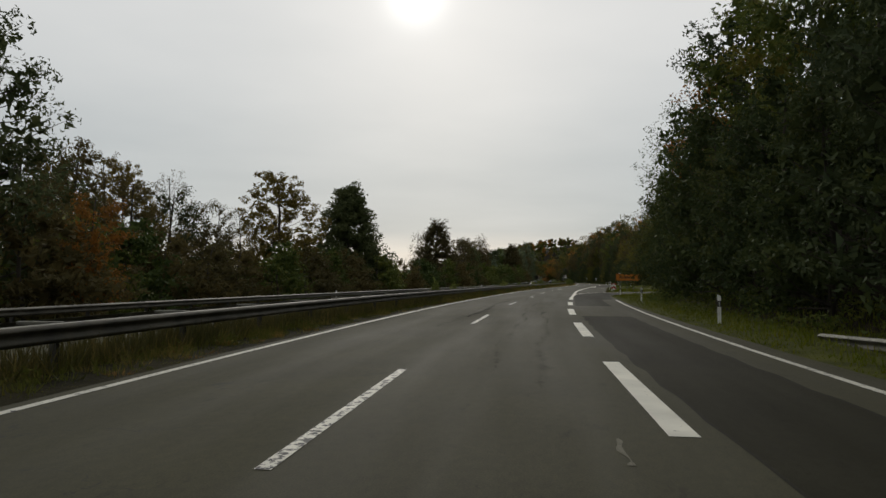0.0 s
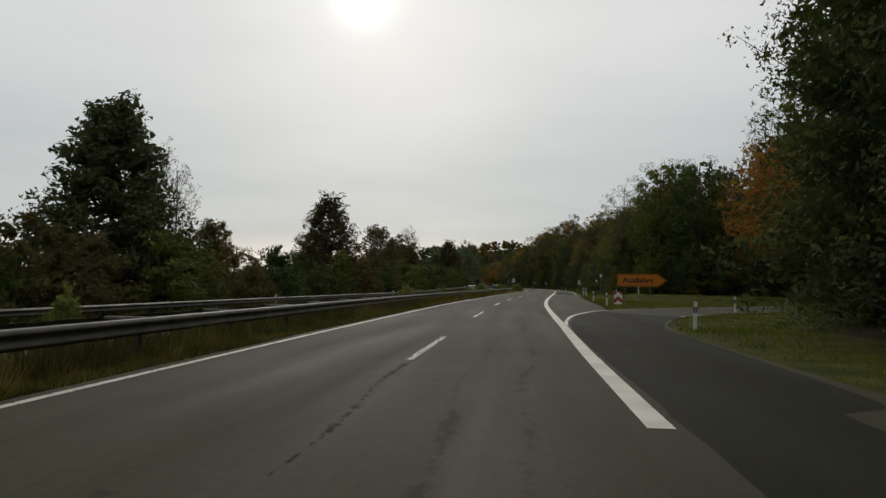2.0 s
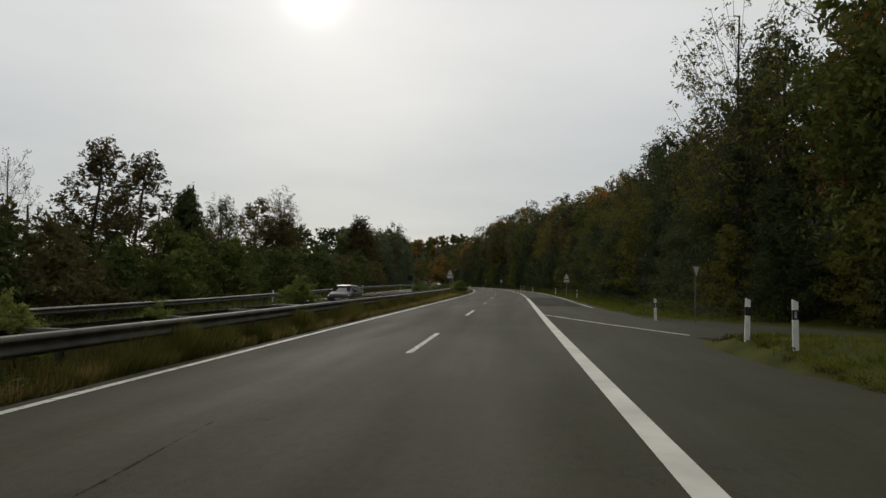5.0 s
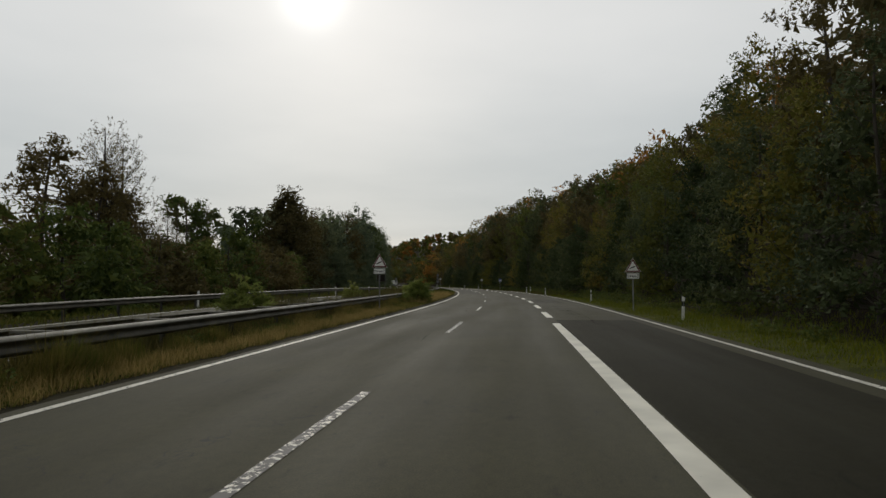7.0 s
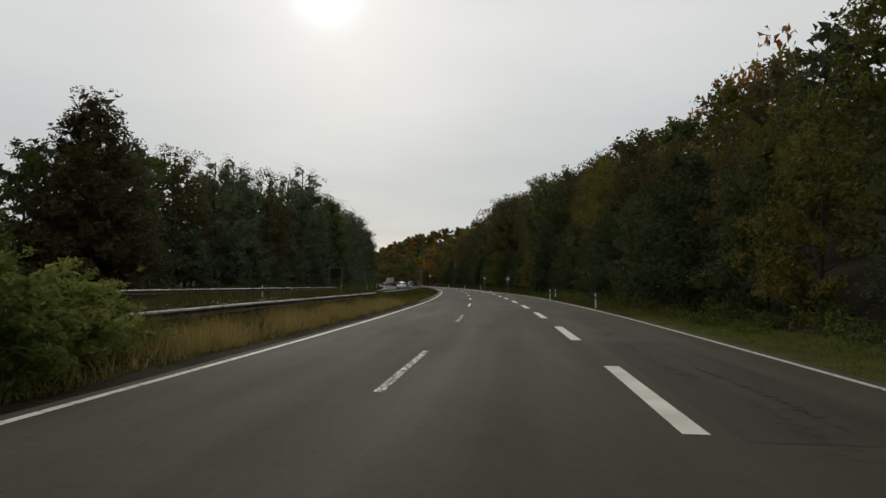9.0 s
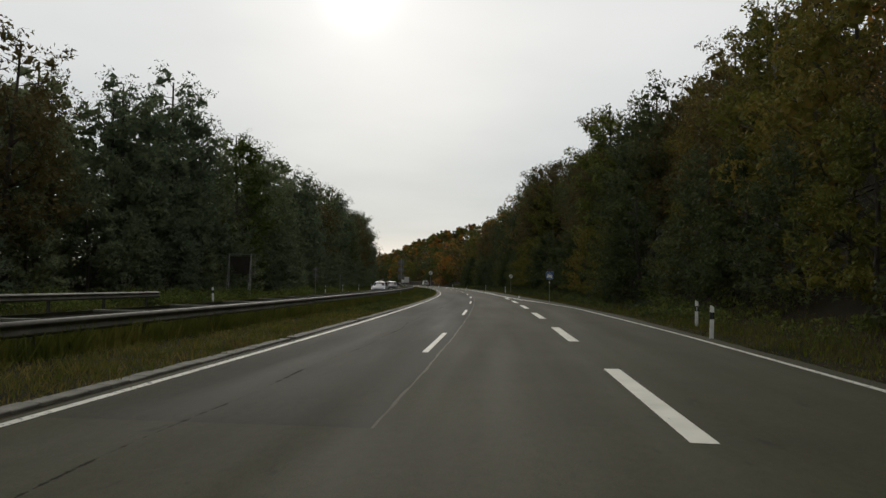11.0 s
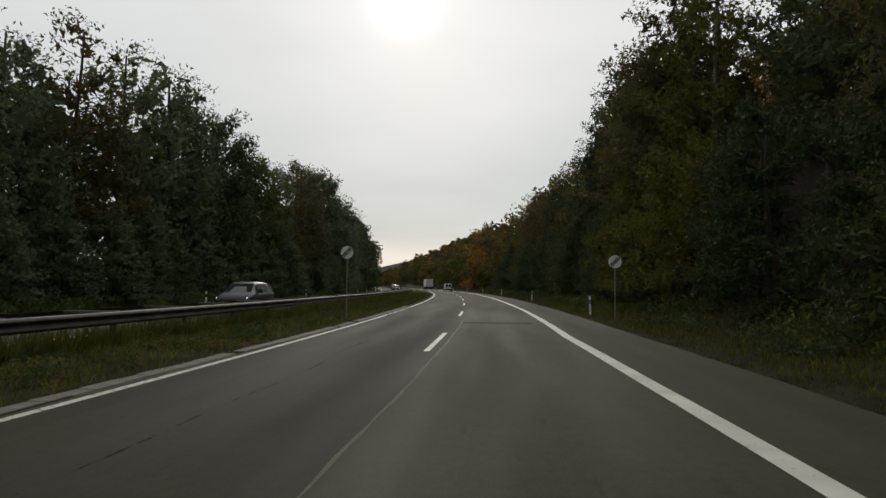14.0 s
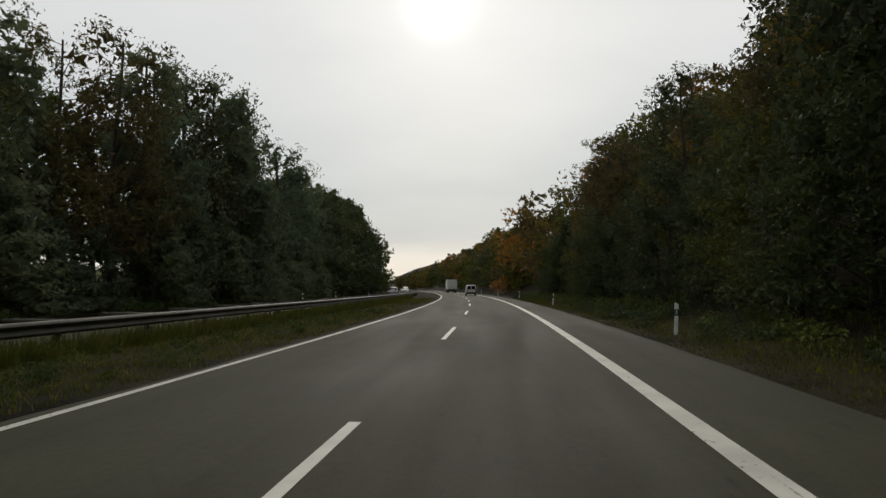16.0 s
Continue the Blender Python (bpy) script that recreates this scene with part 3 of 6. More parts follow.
for sa, sb, oc, wide in ((258, 346, -1.72, 0.05), (22, 41, -0.62, 0.36), (213.5, 221, 5.5, 0.30), (25, 34, -1.05, 0.22), (98, 122, -0.9, 0.03), (184, 206, 5.3, 0.12), (46, 57, 0.24, 0.18), (88, 104, 0.35, 0.10), (196, 206, -0.45, 0.10), (176.3, 180, -0.3, 0.08)):
    worn_strip("crack", "dark broken crack running along the asphalt", sa, sb, oc, wide, M_CHEWED)
for sa, sb, oc, wide in ((4, 72, 2.36, 0.26), (6, 66, 1.50, 0.20), (18, 35, 2.36, 0.09), (19, 32, 1.53, 0.08), (16, 46, -0.7, 0.8), (190, 235, 5.0, 0.7)):
    worn_strip("oil_stain", "dark worn and stained wheel track on the asphalt", sa, sb, oc, wide, M_STAIN, 0.14)

# a stray stroke of marking paint
sq = np.linspace(0.5, 1.46, 17)
stroke = 2.84 + 0.02 * np.sin((sq - 0.5) * 9)
swell = np.interp(sq, (0.5, 0.56, 0.62, 0.75, 1.0, 1.2, 1.35, 1.46), (0.035, 0.03, 0.006, 0.006, 0.035, 0.018, 0.03, 0.01))
tagged(ribbon("paint_stroke", sq, stroke - swell, stroke + swell, 0.005, M_SEAL), "pale stray stroke of marking paint on the asphalt", "paint mark", kind="structure")

sj = np.arange(262, 356, 0.5)
jit = 0.010 * np.sin(sj * 0.9) + 0.008 * np.sin(sj * 3.3)
fat = 0.020 + 0.006 * np.sin(sj * 2.1) + 0.005 * np.sin(sj * 5.3)
tagged(ribbon("joint_seal", sj, 0.275 + jit - fat, 0.275 + jit + fat, 0.0025, M_SEAL), "pale sealed joint along the lane divider", "joint", kind="structure")

# markings: dashes share one mesh a kind
def dash_mesh(name, length, width, material):
    n = 7
    v = [(x, y, 0) for y in np.linspace(0, length, n) for x in (-width / 2, width / 2)]
    return mesh_of(name, v, grid_faces(n, 2)[:, ::-1], material)


def broad(s):
    """Offset of the broad line, which wanders a little."""
    return np.interp(s, (-20, 20, 40, 56, 66, 80, 93, 104, 120, 180, 215, 240, 275, 300, 345, 1000), (3.45, 3.52, 3.62, 3.62, 3.68, 3.62, 3.54, 3.57, 3.62, 3.70, 3.80, 3.72, 3.60, 3.64, 3.62, 3.58))


def dashes(name, mesh, starts, o, z, parent):
    for s in starts:
        ob = new(name, mesh)
        h = heading(s + 3)
        x, y = xy(s, o(s) if callable(o) else o)
        ob.matrix_world = pose(float(x), float(y), z, 0, 0, -math.degrees(h))
        ob.parent = parent


LANE_DASH = dash_mesh("lane_dash", 6.0, 0.135, M_BROAD)
CHIPPED_DASH = dash_mesh("lane_dash", 6.0, 0.14, M_DASH)
BROAD_DASH = dash_mesh("broad_dash", 6.0, 0.29, M_BROAD)
def divider(s):
    """Offset of the lane divider's dashes, laid by hand."""
    return np.interp(s, (0, 36, 56, 74, 92, 110, 128, 146, 182, 200, 218, 270, 290, 360, 380), (0.03, 0.05, 0.12, 0.04, -0.09, -0.10, -0.02, 0.07, 0.05, 0.07, 0.0, -0.06, 0.0, 0.0, -0.03))


dashes("lane_dash", CHIPPED_DASH, np.arange(-18, 250, 18.0), divider, 0.006, road)
dashes("lane_dash", LANE_DASH, np.arange(252, 700, 18.0), divider, 0.006, road)
dashes("broad_dash", BROAD_DASH, [-10.3, 1.6, 13.3, 25.0, 36.5], broad, 0.007, road)
dashes("broad_dash", BROAD_DASH, np.arange(189.8, 322, 12.0), broad, 0.007, road)
for s in np.arange(-30, 640, 18.0):
    ob = new("lane_dash", LANE_DASH)
    x, y = xy(s, -11.9)
    ob.matrix_world = pose(float(x), float(y), float(other_level(s)) + 0.02, math.degrees(math.atan((other_level(s + 6) - other_level(s)) / 6)), 0, -math.degrees(heading(s + 3)))
    ob.parent = other


def line(name, s0, s1, o, width, z=0.006, material=None, parent=None, every=1.0):
    s = np.arange(s0, s1 + 0.01, every)
    c = o(s) if callable(o) else np.full(s.shape, o)
    return ribbon(name, s, c - width / 2, c + width / 2, z, material or M_EDGE, 2, parent)


line("edge_line", -40, 360.5, -3.54, 0.14, parent=road, every=1.5)
line("edge_line", 361, 373, -3.54, 0.13, material=M_DASH, parent=road)
line("edge_line", 373.2, 1000, -3.54, 0.14, parent=road, every=1.5)
line("edge_line", -40, 49, lambda s: np.interp(s, (-40, 10, 49), (6.6, 6.68, 6.95)), 0.14, parent=road)
line("broad_line", 48.3, 186, broad, 0.29, 0.007, M_BROAD, road)
line("edge_line", 158, 312, lambda s: np.interp(s, (158, 181, 240, 278, 300, 312), (7.45, 7.5, 7.6, 7.35, 6.85, 5.75)), 0.14, parent=road)
line("broad_line", 312, 1000, lambda s: np.interp(s, (312, 314.6, 320.5, 328.8, 333, 338, 347, 370, 382, 1000), (5.75, 5.42, 4.68, 4.12, 3.99, 3.82, 3.58, 3.64, 3.57, 3.58)), 0.27, 0.0065, M_BROAD, road)
for o in (-8.5, -15.0):
    line("edge_line", -40, 640, lambda s, o=o: o - (0.9 * step(s, 200, 260) if o > -9 else 0) * np.ones_like(s), 0.14, lambda s, o: other_level(s) + 0.01, parent=other, every=2.0)


# chipped seam and open joints in the broad line
worn_strip("chipped_seam", "dark broken seam through the nose line", 66.6, 73.5, 4.05, 0.14, M_CHEWED, 0.04, 0.0098)
worn_strip("chipped_seam", "dark chipped seam in the broad white line", 371.2, 382.5, 3.60, 0.085, M_CHEWED, 0.02, 0.0095)
M_GAP = plain("open_joint", (0.016, 0.015, 0.012), 0.95)
for s, w in ((371.0, 0.05), (61.2, 0.022), (66.4, 0.03), (104.5, 0.03), (409.0, 0.04)):
    o = float(broad(s))
    tagged(ribbon("joint", np.array([s, s + w]), o - 0.15, o + 0.17, 0.0098, M_GAP), "open joint across the broad line", "joint", kind="structure")


def nose_line(name, pts, width):
    p = np.array(pts, float)
    t = np.linspace(0, len(p) - 1, 48)
    q = np.stack([np.interp(t, np.arange(len(p)), p[:, k]) for k in (0, 1)], 1)
    for _ in range(2):
        q[1:-1] = (q[:-2] + 2 * q[1:-1] + q[2:]) / 4
    d = np.gradient(q, axis=0)
    d /= np.linalg.norm(d, axis=1)[:, None]
    nrm = np.stack([-d[:, 1], d[:, 0]], 1) * (np.interp(t, np.linspace(0, t[-1], len(width)), width) / 2)[:, None]
    v = np.stack([q - nrm, q + nrm], 1)
    x, y = xy(v[..., 0], v[..., 1])
    ob = new(name, mesh_of(name, np.stack([x, y, np.full(x.shape, 0.008)], -1), grid_faces(len(q), 2), M_BROAD))
    ob.parent = road


nose_line("nose_line", [(66.8, 3.8), (70, 3.98), (73, 4.25), (76.5, 4.75), (79, 5.35), (81.5, 6.0), (84, 6.9), (87, 8.75), (90, 11.2), (93, 13.8), (99, 19.4), (106, 26)], (0.14, 0.15, 0.15, 0.14, 0.13, 0.13, 0.13, 0.13))
nose_line("give_way_line", [(146, 3.8), (142.5, 4.8), (139, 5.8), (136, 6.8), (133.4, 7.7)], (0.14, 0.14))
nose_line("edge_line", [(76.6, 9.9), (77.4, 10.3), (78.2, 10.8), (79.0, 11.4)], (0.12, 0.12))

# ---- guardrails ----
def rail_offset(s):
    return np.interp(s, (-60, 10, 50, 90, 125, 160, 185, 230, 280, 330, 400, 1000), (-5.4, -5.2, -4.6, -4.6, -4.5, -5.1, -5.8, -7.3, -6.9, -7.5, -8.0, -8.0))


W_BEAM = ((0.0, 0.44), (0.03, 0.443), (0.083, 0.485), (0.083, 0.515), (0.03, 0.560), (0.012, 0.595), (0.03, 0.630), (0.083, 0.665), (0.083, 0.682), (0.045, 0.735), (0.0, 0.75))


def beam(name, s, off, side, base, material, parent, lip=8):
    """A corrugated beam along the road; its waves face side (1: right)."""
    s = np.asarray(s, float)
    o = off(s)
    prof = np.array(W_BEAM)
    thick = np.concatenate([prof, prof[::-1] - (0.012, 0.0)])
    oo = o[:, None] + side * thick[None, :, 0]
    zz = base(s)[:, None] + thick[None, :, 1]
    x, y = xy(np.repeat(s[:, None], len(thick), 1), oo)
    n = len(thick)
    f = []
    for i in range(len(s) - 1):
        for j in range(n):
            a, b = i * n + j, i * n + (j + 1) % n
            f.append((a, b, b + n, a + n))
    me = mesh_of(name, np.stack([x, y, zz], -1), f, material)
    # all but the skylit upper lip: darker colour for shade, besides spray and soot
    me.materials.append(M_GRIME_SHADE)
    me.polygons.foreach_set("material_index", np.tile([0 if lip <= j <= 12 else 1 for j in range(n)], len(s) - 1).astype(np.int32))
    return part(name, me, None, parent)


def box_mesh(name, x0, x1, y0, y1, z0, z1, material, bevel=0.0):
    bm = bmesh.new()
    bmesh.ops.create_cube(bm, size=1.0)
    for v in bm.verts:
        v.co = Vector((x0 if v.co.x < 0 else x1, y0 if v.co.y < 0 else y1, z0 if v.co.z < 0 else z1))
    if bevel:
        bmesh.ops.bevel(bm, geom=bm.edges[:], offset=bevel, segments=1, affect="EDGES")
    me = bpy.data.meshes.new(name)
    bm.to_mesh(me)
    bm.free()
    me.materials.append(material)
    return me


def c_post(name, height, material):
    """A C-shaped steel post."""
    w, d, t = 0.05, 0.1, 0.012
    p = [(-w, -d / 2), (w, -d / 2), (w, -d / 2 + t), (-w + t, -d / 2 + t), (-w + t, d / 2 - t), (w, d / 2 - t), (w, d / 2), (-w, d / 2)]
    v = [(x, y, z) for z in (-0.3, height) for x, y in p]
    f = [(i, (i + 1) % 8, (i + 1) % 8 + 8, i + 8) for i in range(8)] + [(8, 9, 10, 11), (8, 11, 12, 15), (12, 13, 14, 15)]
    return mesh_of(name, v, f, material)


RAIL_POST = c_post("rail_post", 0.68, M_ZINC_DARK)
BLOCK = box_mesh("spacer_block", -0.16, 0.0, -0.04, 0.04, 0.50, 0.68, M_ZINC_DARK, 0.008)


def guardrail(label, s0, s1, off, side, base, every=4.0, length=24.0, bars=None, lip=8):
    """A guardrail: beams of some lengths, posts, and where bars is given a second beam held by crossbars."""
    top = new("guardrail")
    tagged(top, label, "guardrail", group="guardrails beside the carriageways")
    for a in np.arange(s0, s1, length):
        b = min(a + length, s1)
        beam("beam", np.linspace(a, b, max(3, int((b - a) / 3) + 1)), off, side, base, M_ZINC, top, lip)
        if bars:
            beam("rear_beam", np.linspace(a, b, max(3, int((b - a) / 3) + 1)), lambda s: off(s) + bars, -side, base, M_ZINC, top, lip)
    for s in np.arange(s0 + 1, s1, every):
        z = float(base(np.array([s]))[0])
        for w in (off(s) - side * 0.13,):
            p = new("post", RAIL_POST)
            x, y = xy(s, w)
            p.matrix_world = pose(float(x), float(y), z, 0, 0, -math.degrees(heading(s)))
            p.parent = top
        if bars:
            c = new("crossbar", CROSSBARS[bars])
            x, y = xy(s, off(s) - 0.02)
            c.matrix_world = pose(float(x), float(y), z, 0, 0, -math.degrees(heading(s)))
            c.parent = top
        else:
            c = new("spacer", BLOCK)
            x, y = xy(s, off(s) - (0.0 if side > 0 else -0.16))
            c.matrix_world = pose(float(x), float(y), z, 0, 0, -math.degrees(heading(s)))
            c.parent = top
    return top


CROSSBARS = {w: box_mesh("crossbar", w + 0.05, 0.02, -0.05, 0.05, 0.70, 0.764, M_ZINC, 0.01) for w in (-1.4, -0.8)}
flat = lambda s: np.zeros_like(np.asarray(s, float))
guardrail("double galvanised guardrail in tall median grass, dull and stained, faces shaded dark", -40, 152, rail_offset, 1, flat, bars=-0.8, lip=9)
guardrail("double galvanised guardrail on the median, pale along its skylit upper edge", 152, 258, rail_offset, 1, flat, bars=-0.8)
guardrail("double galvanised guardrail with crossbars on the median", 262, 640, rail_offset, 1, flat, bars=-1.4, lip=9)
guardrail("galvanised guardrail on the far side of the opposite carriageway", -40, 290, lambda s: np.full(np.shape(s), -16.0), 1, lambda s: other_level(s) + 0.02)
guardrail("short galvanised guardrail end sloping into the grass", -30, 14, lambda s: np.full(np.shape(s), 9.4), -1, lambda s: np.interp(s, (-30, 2, 14), (0.0, -0.15, -0.62)))

# ---- delineator posts ----
def delineator(white_reflector=True):
    """A slanted white plastic post with a black band and a reflector."""
    top = new("delineator_post")
    tagged(top, "white plastic delineator post with black band in roadside grass", "delineator", group="delineator posts along the road")

    def shell(z0, z1, slant0=0.0, slant1=0.0, grow=0.0):
        r = [(-0.058, -0.02), (0.058, -0.02), (0.05, 0.05), (0.0, 0.085), (-0.05, 0.05)]
        v = [(x * (1 + grow), y * (1 + grow), z0) for x, y in r] + [(x * (1 + grow), y * (1 + grow), z1 - slant1 * (x + 0.058)) for x, y in r]
        f4 = [(i, (i + 1) % 5, (i + 1) % 5 + 5, i + 5) for i in range(5)]
        bm = bmesh.new()
        vs = [bm.verts.new(c) for c in v]
        for f in f4:
            bm.faces.new([vs[i] for i in f])
        bm.faces.new([vs[i] for i in (5, 6, 7, 8, 9)])
        return bm

    part("lower_body", shell(-0.15, 0.60), M_POST, top)
    part("black_band", shell(0.60, 0.80, grow=0.01), M_BLACK, top, "black band")
    part("cap", shell(0.80, 1.02, slant1=0.45), M_POST, top)
    bm = bmesh.new()
    for v in ((-0.024, -0.0225, 0.63), (0.024, -0.0225, 0.63), (0.024, -0.0225, 0.77), (-0.024, -0.0225, 0.77)):
        bm.verts.new(v)
    bm.verts.ensure_lookup_table()
    bm.faces.new(bm.verts[:])
    bmesh.ops.solidify(bm, geom=bm.faces[:], thickness=0.006)
    part("reflector", bm, M_REFLECT, top, "white reflector")
    return top


first_post = delineator()
first_post.matrix_world = put(20.3, 8.4)
spots = [(47, 8.6), (66.2, 8.2), (84.5, 14.6), (96.2, 8.2), (108.4, 7.95), (126.0, 8.0), (128.2, 7.75), (127.5, 11.6), (142.6, 8.5), (122, 13.6), (188.5, 9.2), (220.5, 9.3), (252, 8.2), (276, 7.9), (282.4, 9.3), (363, 6.65), (398.8, 7.05), (435, 6.9), (470, 7.0), (505, 7.0), (540, 7.0),
         (15, -16.9), (54, -16.9), (92, -16.9), (131, -16.9), (165, -16.9), (199, -16.9), (236, -16.9), (262, -16.9), (300, -17.0), (338.8, -17.4), (352, -17.2), (372, -17), (400, -16.6), (444, -16.3), (462, -16.3), (500, -16.3)]
for s, o in spots:
    copy_thing(first_post, put(s, o, turn=0 if o > 0 else 180) @ pose(0, 0, 0, 0, random.uniform(-2.5, 2.5), 0))

# ---- trees ----
def tubes(paths):
    """Tapered tubes along paths of (points, radii), as one set of vertices and faces."""
    V, F, n0 = [], [], 0
    for pts, rad in paths:
        pts = np.asarray(pts, float)
        sides = 7 if len(pts) > 3 else 3
        d = np.gradient(pts, axis=0)
        d /= np.linalg.norm(d, axis=1)[:, None] + 1e-9
        ref = np.where(np.abs(d[:, 2:3]) > 0.9, np.array([[1.0, 0, 0]]), np.array([[0, 0, 1.0]]))
        a = np.cross(d, ref)
        a /= np.linalg.norm(a, axis=1)[:, None]
        b = np.cross(d, a)
        ang = np.linspace(0, 2 * np.pi, sides, endpoint=False)
        ring = pts[:, None] + np.asarray(rad)[:, None, None] * (a[:, None] * np.cos(ang)[None, :, None] + b[:, None] * np.sin(ang)[None, :, None])
        V.append(ring.reshape(-1, 3))
        for i in range(len(pts) - 1):
            for j in range(sides):
                p, q = n0 + i * sides + j, n0 + i * sides + (j + 1) % sides
                F.append((p, q, q + sides, p + sides))
        n0 += len(pts) * sides
    return np.concatenate(V), F


def leaves(rng, centres, radii, count, size, flat=0.75):
    """Single leaves (one bent triangle pair or one triangle each) scattered in clumps round centres."""
    per = rng.multinomial(count, radii**2 / (radii**2).sum())
    c = np.repeat(centres, per, 0)
    r = np.repeat(radii, per)
    n = len(c)
    d = rng.normal(size=(n, 3))
    d /= np.linalg.norm(d, axis=1)[:, None]
    p = c + d * (r * rng.uniform(0.25, 1.0, n) ** 0.6)[:, None] * (1, 1, flat)
    u = rng.normal(size=(n, 3))
    u /= np.linalg.norm(u, axis=1)[:, None]
    w = np.cross(u, rng.normal(size=(n, 3)))
    w /= np.linalg.norm(w, axis=1)[:, None]
    k = (size * rng.uniform(0.6, 1.4, n))[:, None]
    v = np.stack([p - u * k * 0.7, p + w * k * 0.5 + u * k * 0.1, p + u * k * 0.8 - w * k * 0.25], 1)
    return v.reshape(-1, 3)


def tree_meshes(name, seed, height, spread, low, clumps, count, size, leaf_mat, bark, shape="round", clump=0.17, bare=0.0, light=0.0, twigs=False, fill=0.16, stem=0.0135, coarse=2.6):
    """Trunk with limbs, and a crown of leaf clumps at the limbs' ends. low: where the crown begins, as a part of the height."""
    rng = np.random.default_rng(seed)
    lean = rng.normal(0, 0.02, 2) * height
    zs = np.linspace(-0.4, height * 0.93, 9)
    k = np.clip(zs / height, 0, 1)
    trunk = np.stack([lean[0] * k**1.5 + 0.10 * np.sin(k * 7 + seed), lean[1] * k**1.5 + 0.10 * np.cos(k * 6 + seed), zs], 1)
    r0 = stem * height
    paths = [(trunk, r0 * (1 - 0.9 * k) + 0.02)]
    centres, radii = [], []
    for i in range(clumps):
        f = (i + 0.5) / clumps
        h = low + (0.97 - low) * f**0.9
        g = (h - low) / (1 - low)
        if shape == "cone":
            reach = spread * (1.02 - g) ** 0.8
        elif shape == "bullet":
            reach = spread * (1 - g) ** 0.64
        elif shape == "column":
            reach = spread * (0.5 + 0.5 * np.sin(np.pi * min(1, g * 0.9 + 0.1)))
        elif shape == "wall":
            reach = spread * (1 - 0.75 * g**2.2)
        else:
            reach = spread * np.sqrt(max(0.04, 1 - (1.75 * g - 0.75) ** 2)) if g > 0.43 else spread * (0.72 + 0.65 * g)
        a = i * 2.39996 + rng.uniform(-0.5, 0.5)
        if rng.uniform() < light:
            a = np.pi + 1.75 * (((i * 0.618) % 1.0) * 2 - 1)
        reach *= rng.uniform(0.86, 1.04) if shape == "bullet" else rng.uniform(0.62, 1.12)
        z1 = h * height + rng.normal(0, 0.02) * height
        base_z = max(low * height * 0.8, z1 - reach * (rng.uniform(1.2, 2.0) if shape == "column" else rng.uniform(0.35, 0.8)))
        if shape in ("cone", "bullet"):
            base_z = z1 + 0.1 * reach
        b = np.array([np.interp(base_z, zs, trunk[:, 0]), np.interp(base_z, zs, trunk[:, 1]), base_z])
        tip = np.array([b[0] + reach * np.cos(a), b[1] + reach * np.sin(a), z1])
        bend = (b + tip) / 2 + np.array([0, 0, -0.08 * reach])
        rl = r0 * 0.35 * (1 - 0.6 * g)
        paths.append((np.array([b, bend, tip]), np.array([rl, rl * 0.6, 0.012])))
        cr = height * clump * rng.uniform(0.5, 0.95) * (1 - 0.45 * g)
        for q, m in ((tip, 1.0), (bend * 0.45 + tip * 0.55 + rng.normal(0, 0.3, 3), 0.85)):
            centres.append(q)
            radii.append(cr * m)
        for _ in range(2):
            side = rng.normal(size=3) * (1, 1, 0.6)
            twig = bend * 0.3 + tip * 0.7 + side / np.linalg.norm(side) * cr * 1.1
            if twigs:
                paths.append((np.array([bend * 0.4 + tip * 0.6, twig]), np.array([rl * 0.4, 0.008])))
            centres.append(twig)
            radii.append(cr * 0.6)
    centres, radii = np.array(centres), np.array(radii)
    keep = rng.uniform(size=len(centres)) > bare
    centres[:, 2] = np.maximum(centres[:, 2], radii * 0.5)
    v, f = tubes(paths[:1])
    tm = mesh_of(name + "_trunk", v, f, bark, smooth=True)
    out = leaves(rng, centres[keep], radii[keep], int(count * (1 - fill)), size)
    inner = leaves(rng, centres[keep] * (0.7, 0.7, 0.95), radii[keep] * 0.85, int(count * fill), size * coarse)
    lv = np.concatenate([out, inner])
    cm = mesh_of(name + "_crown", lv, np.arange(len(lv)).reshape(-1, 3), leaf_mat)
    v, f = tubes(paths[1:])
    return tm, cm, mesh_of(name + "_limbs", v, f, bark, smooth=True)


def tree_thing(name, label, meshes, m, group="", category="tree"):
    top = new(name)
    tagged(top, label, category, group)
    part("trunk", meshes[0], None, top)
    part("crown", meshes[1], None, top)
    tagged(part("branchwork", meshes[2], None, top), kind="stuff")
    top.matrix_world = m
    return top


def mixture(prefix, leaf_mat, bark, n, **kw):
    return [tree_meshes(prefix, kw.get("seed", 1) * 100 + i, kw["height"], kw["spread"], kw["low"], kw["clumps"], kw["count"], kw["size"], leaf_mat, bark, kw.get("shape", "round"), kw.get("clump", 0.17), kw.get("bare", 0.0), kw.get("light", 0.0), kw.get("twigs", False), kw.get("fill", 0.16), kw.get("stem", 0.0135), kw.get("coarse", 2.6)) for i in range(n)]


rng = np.random.default_rng(7)
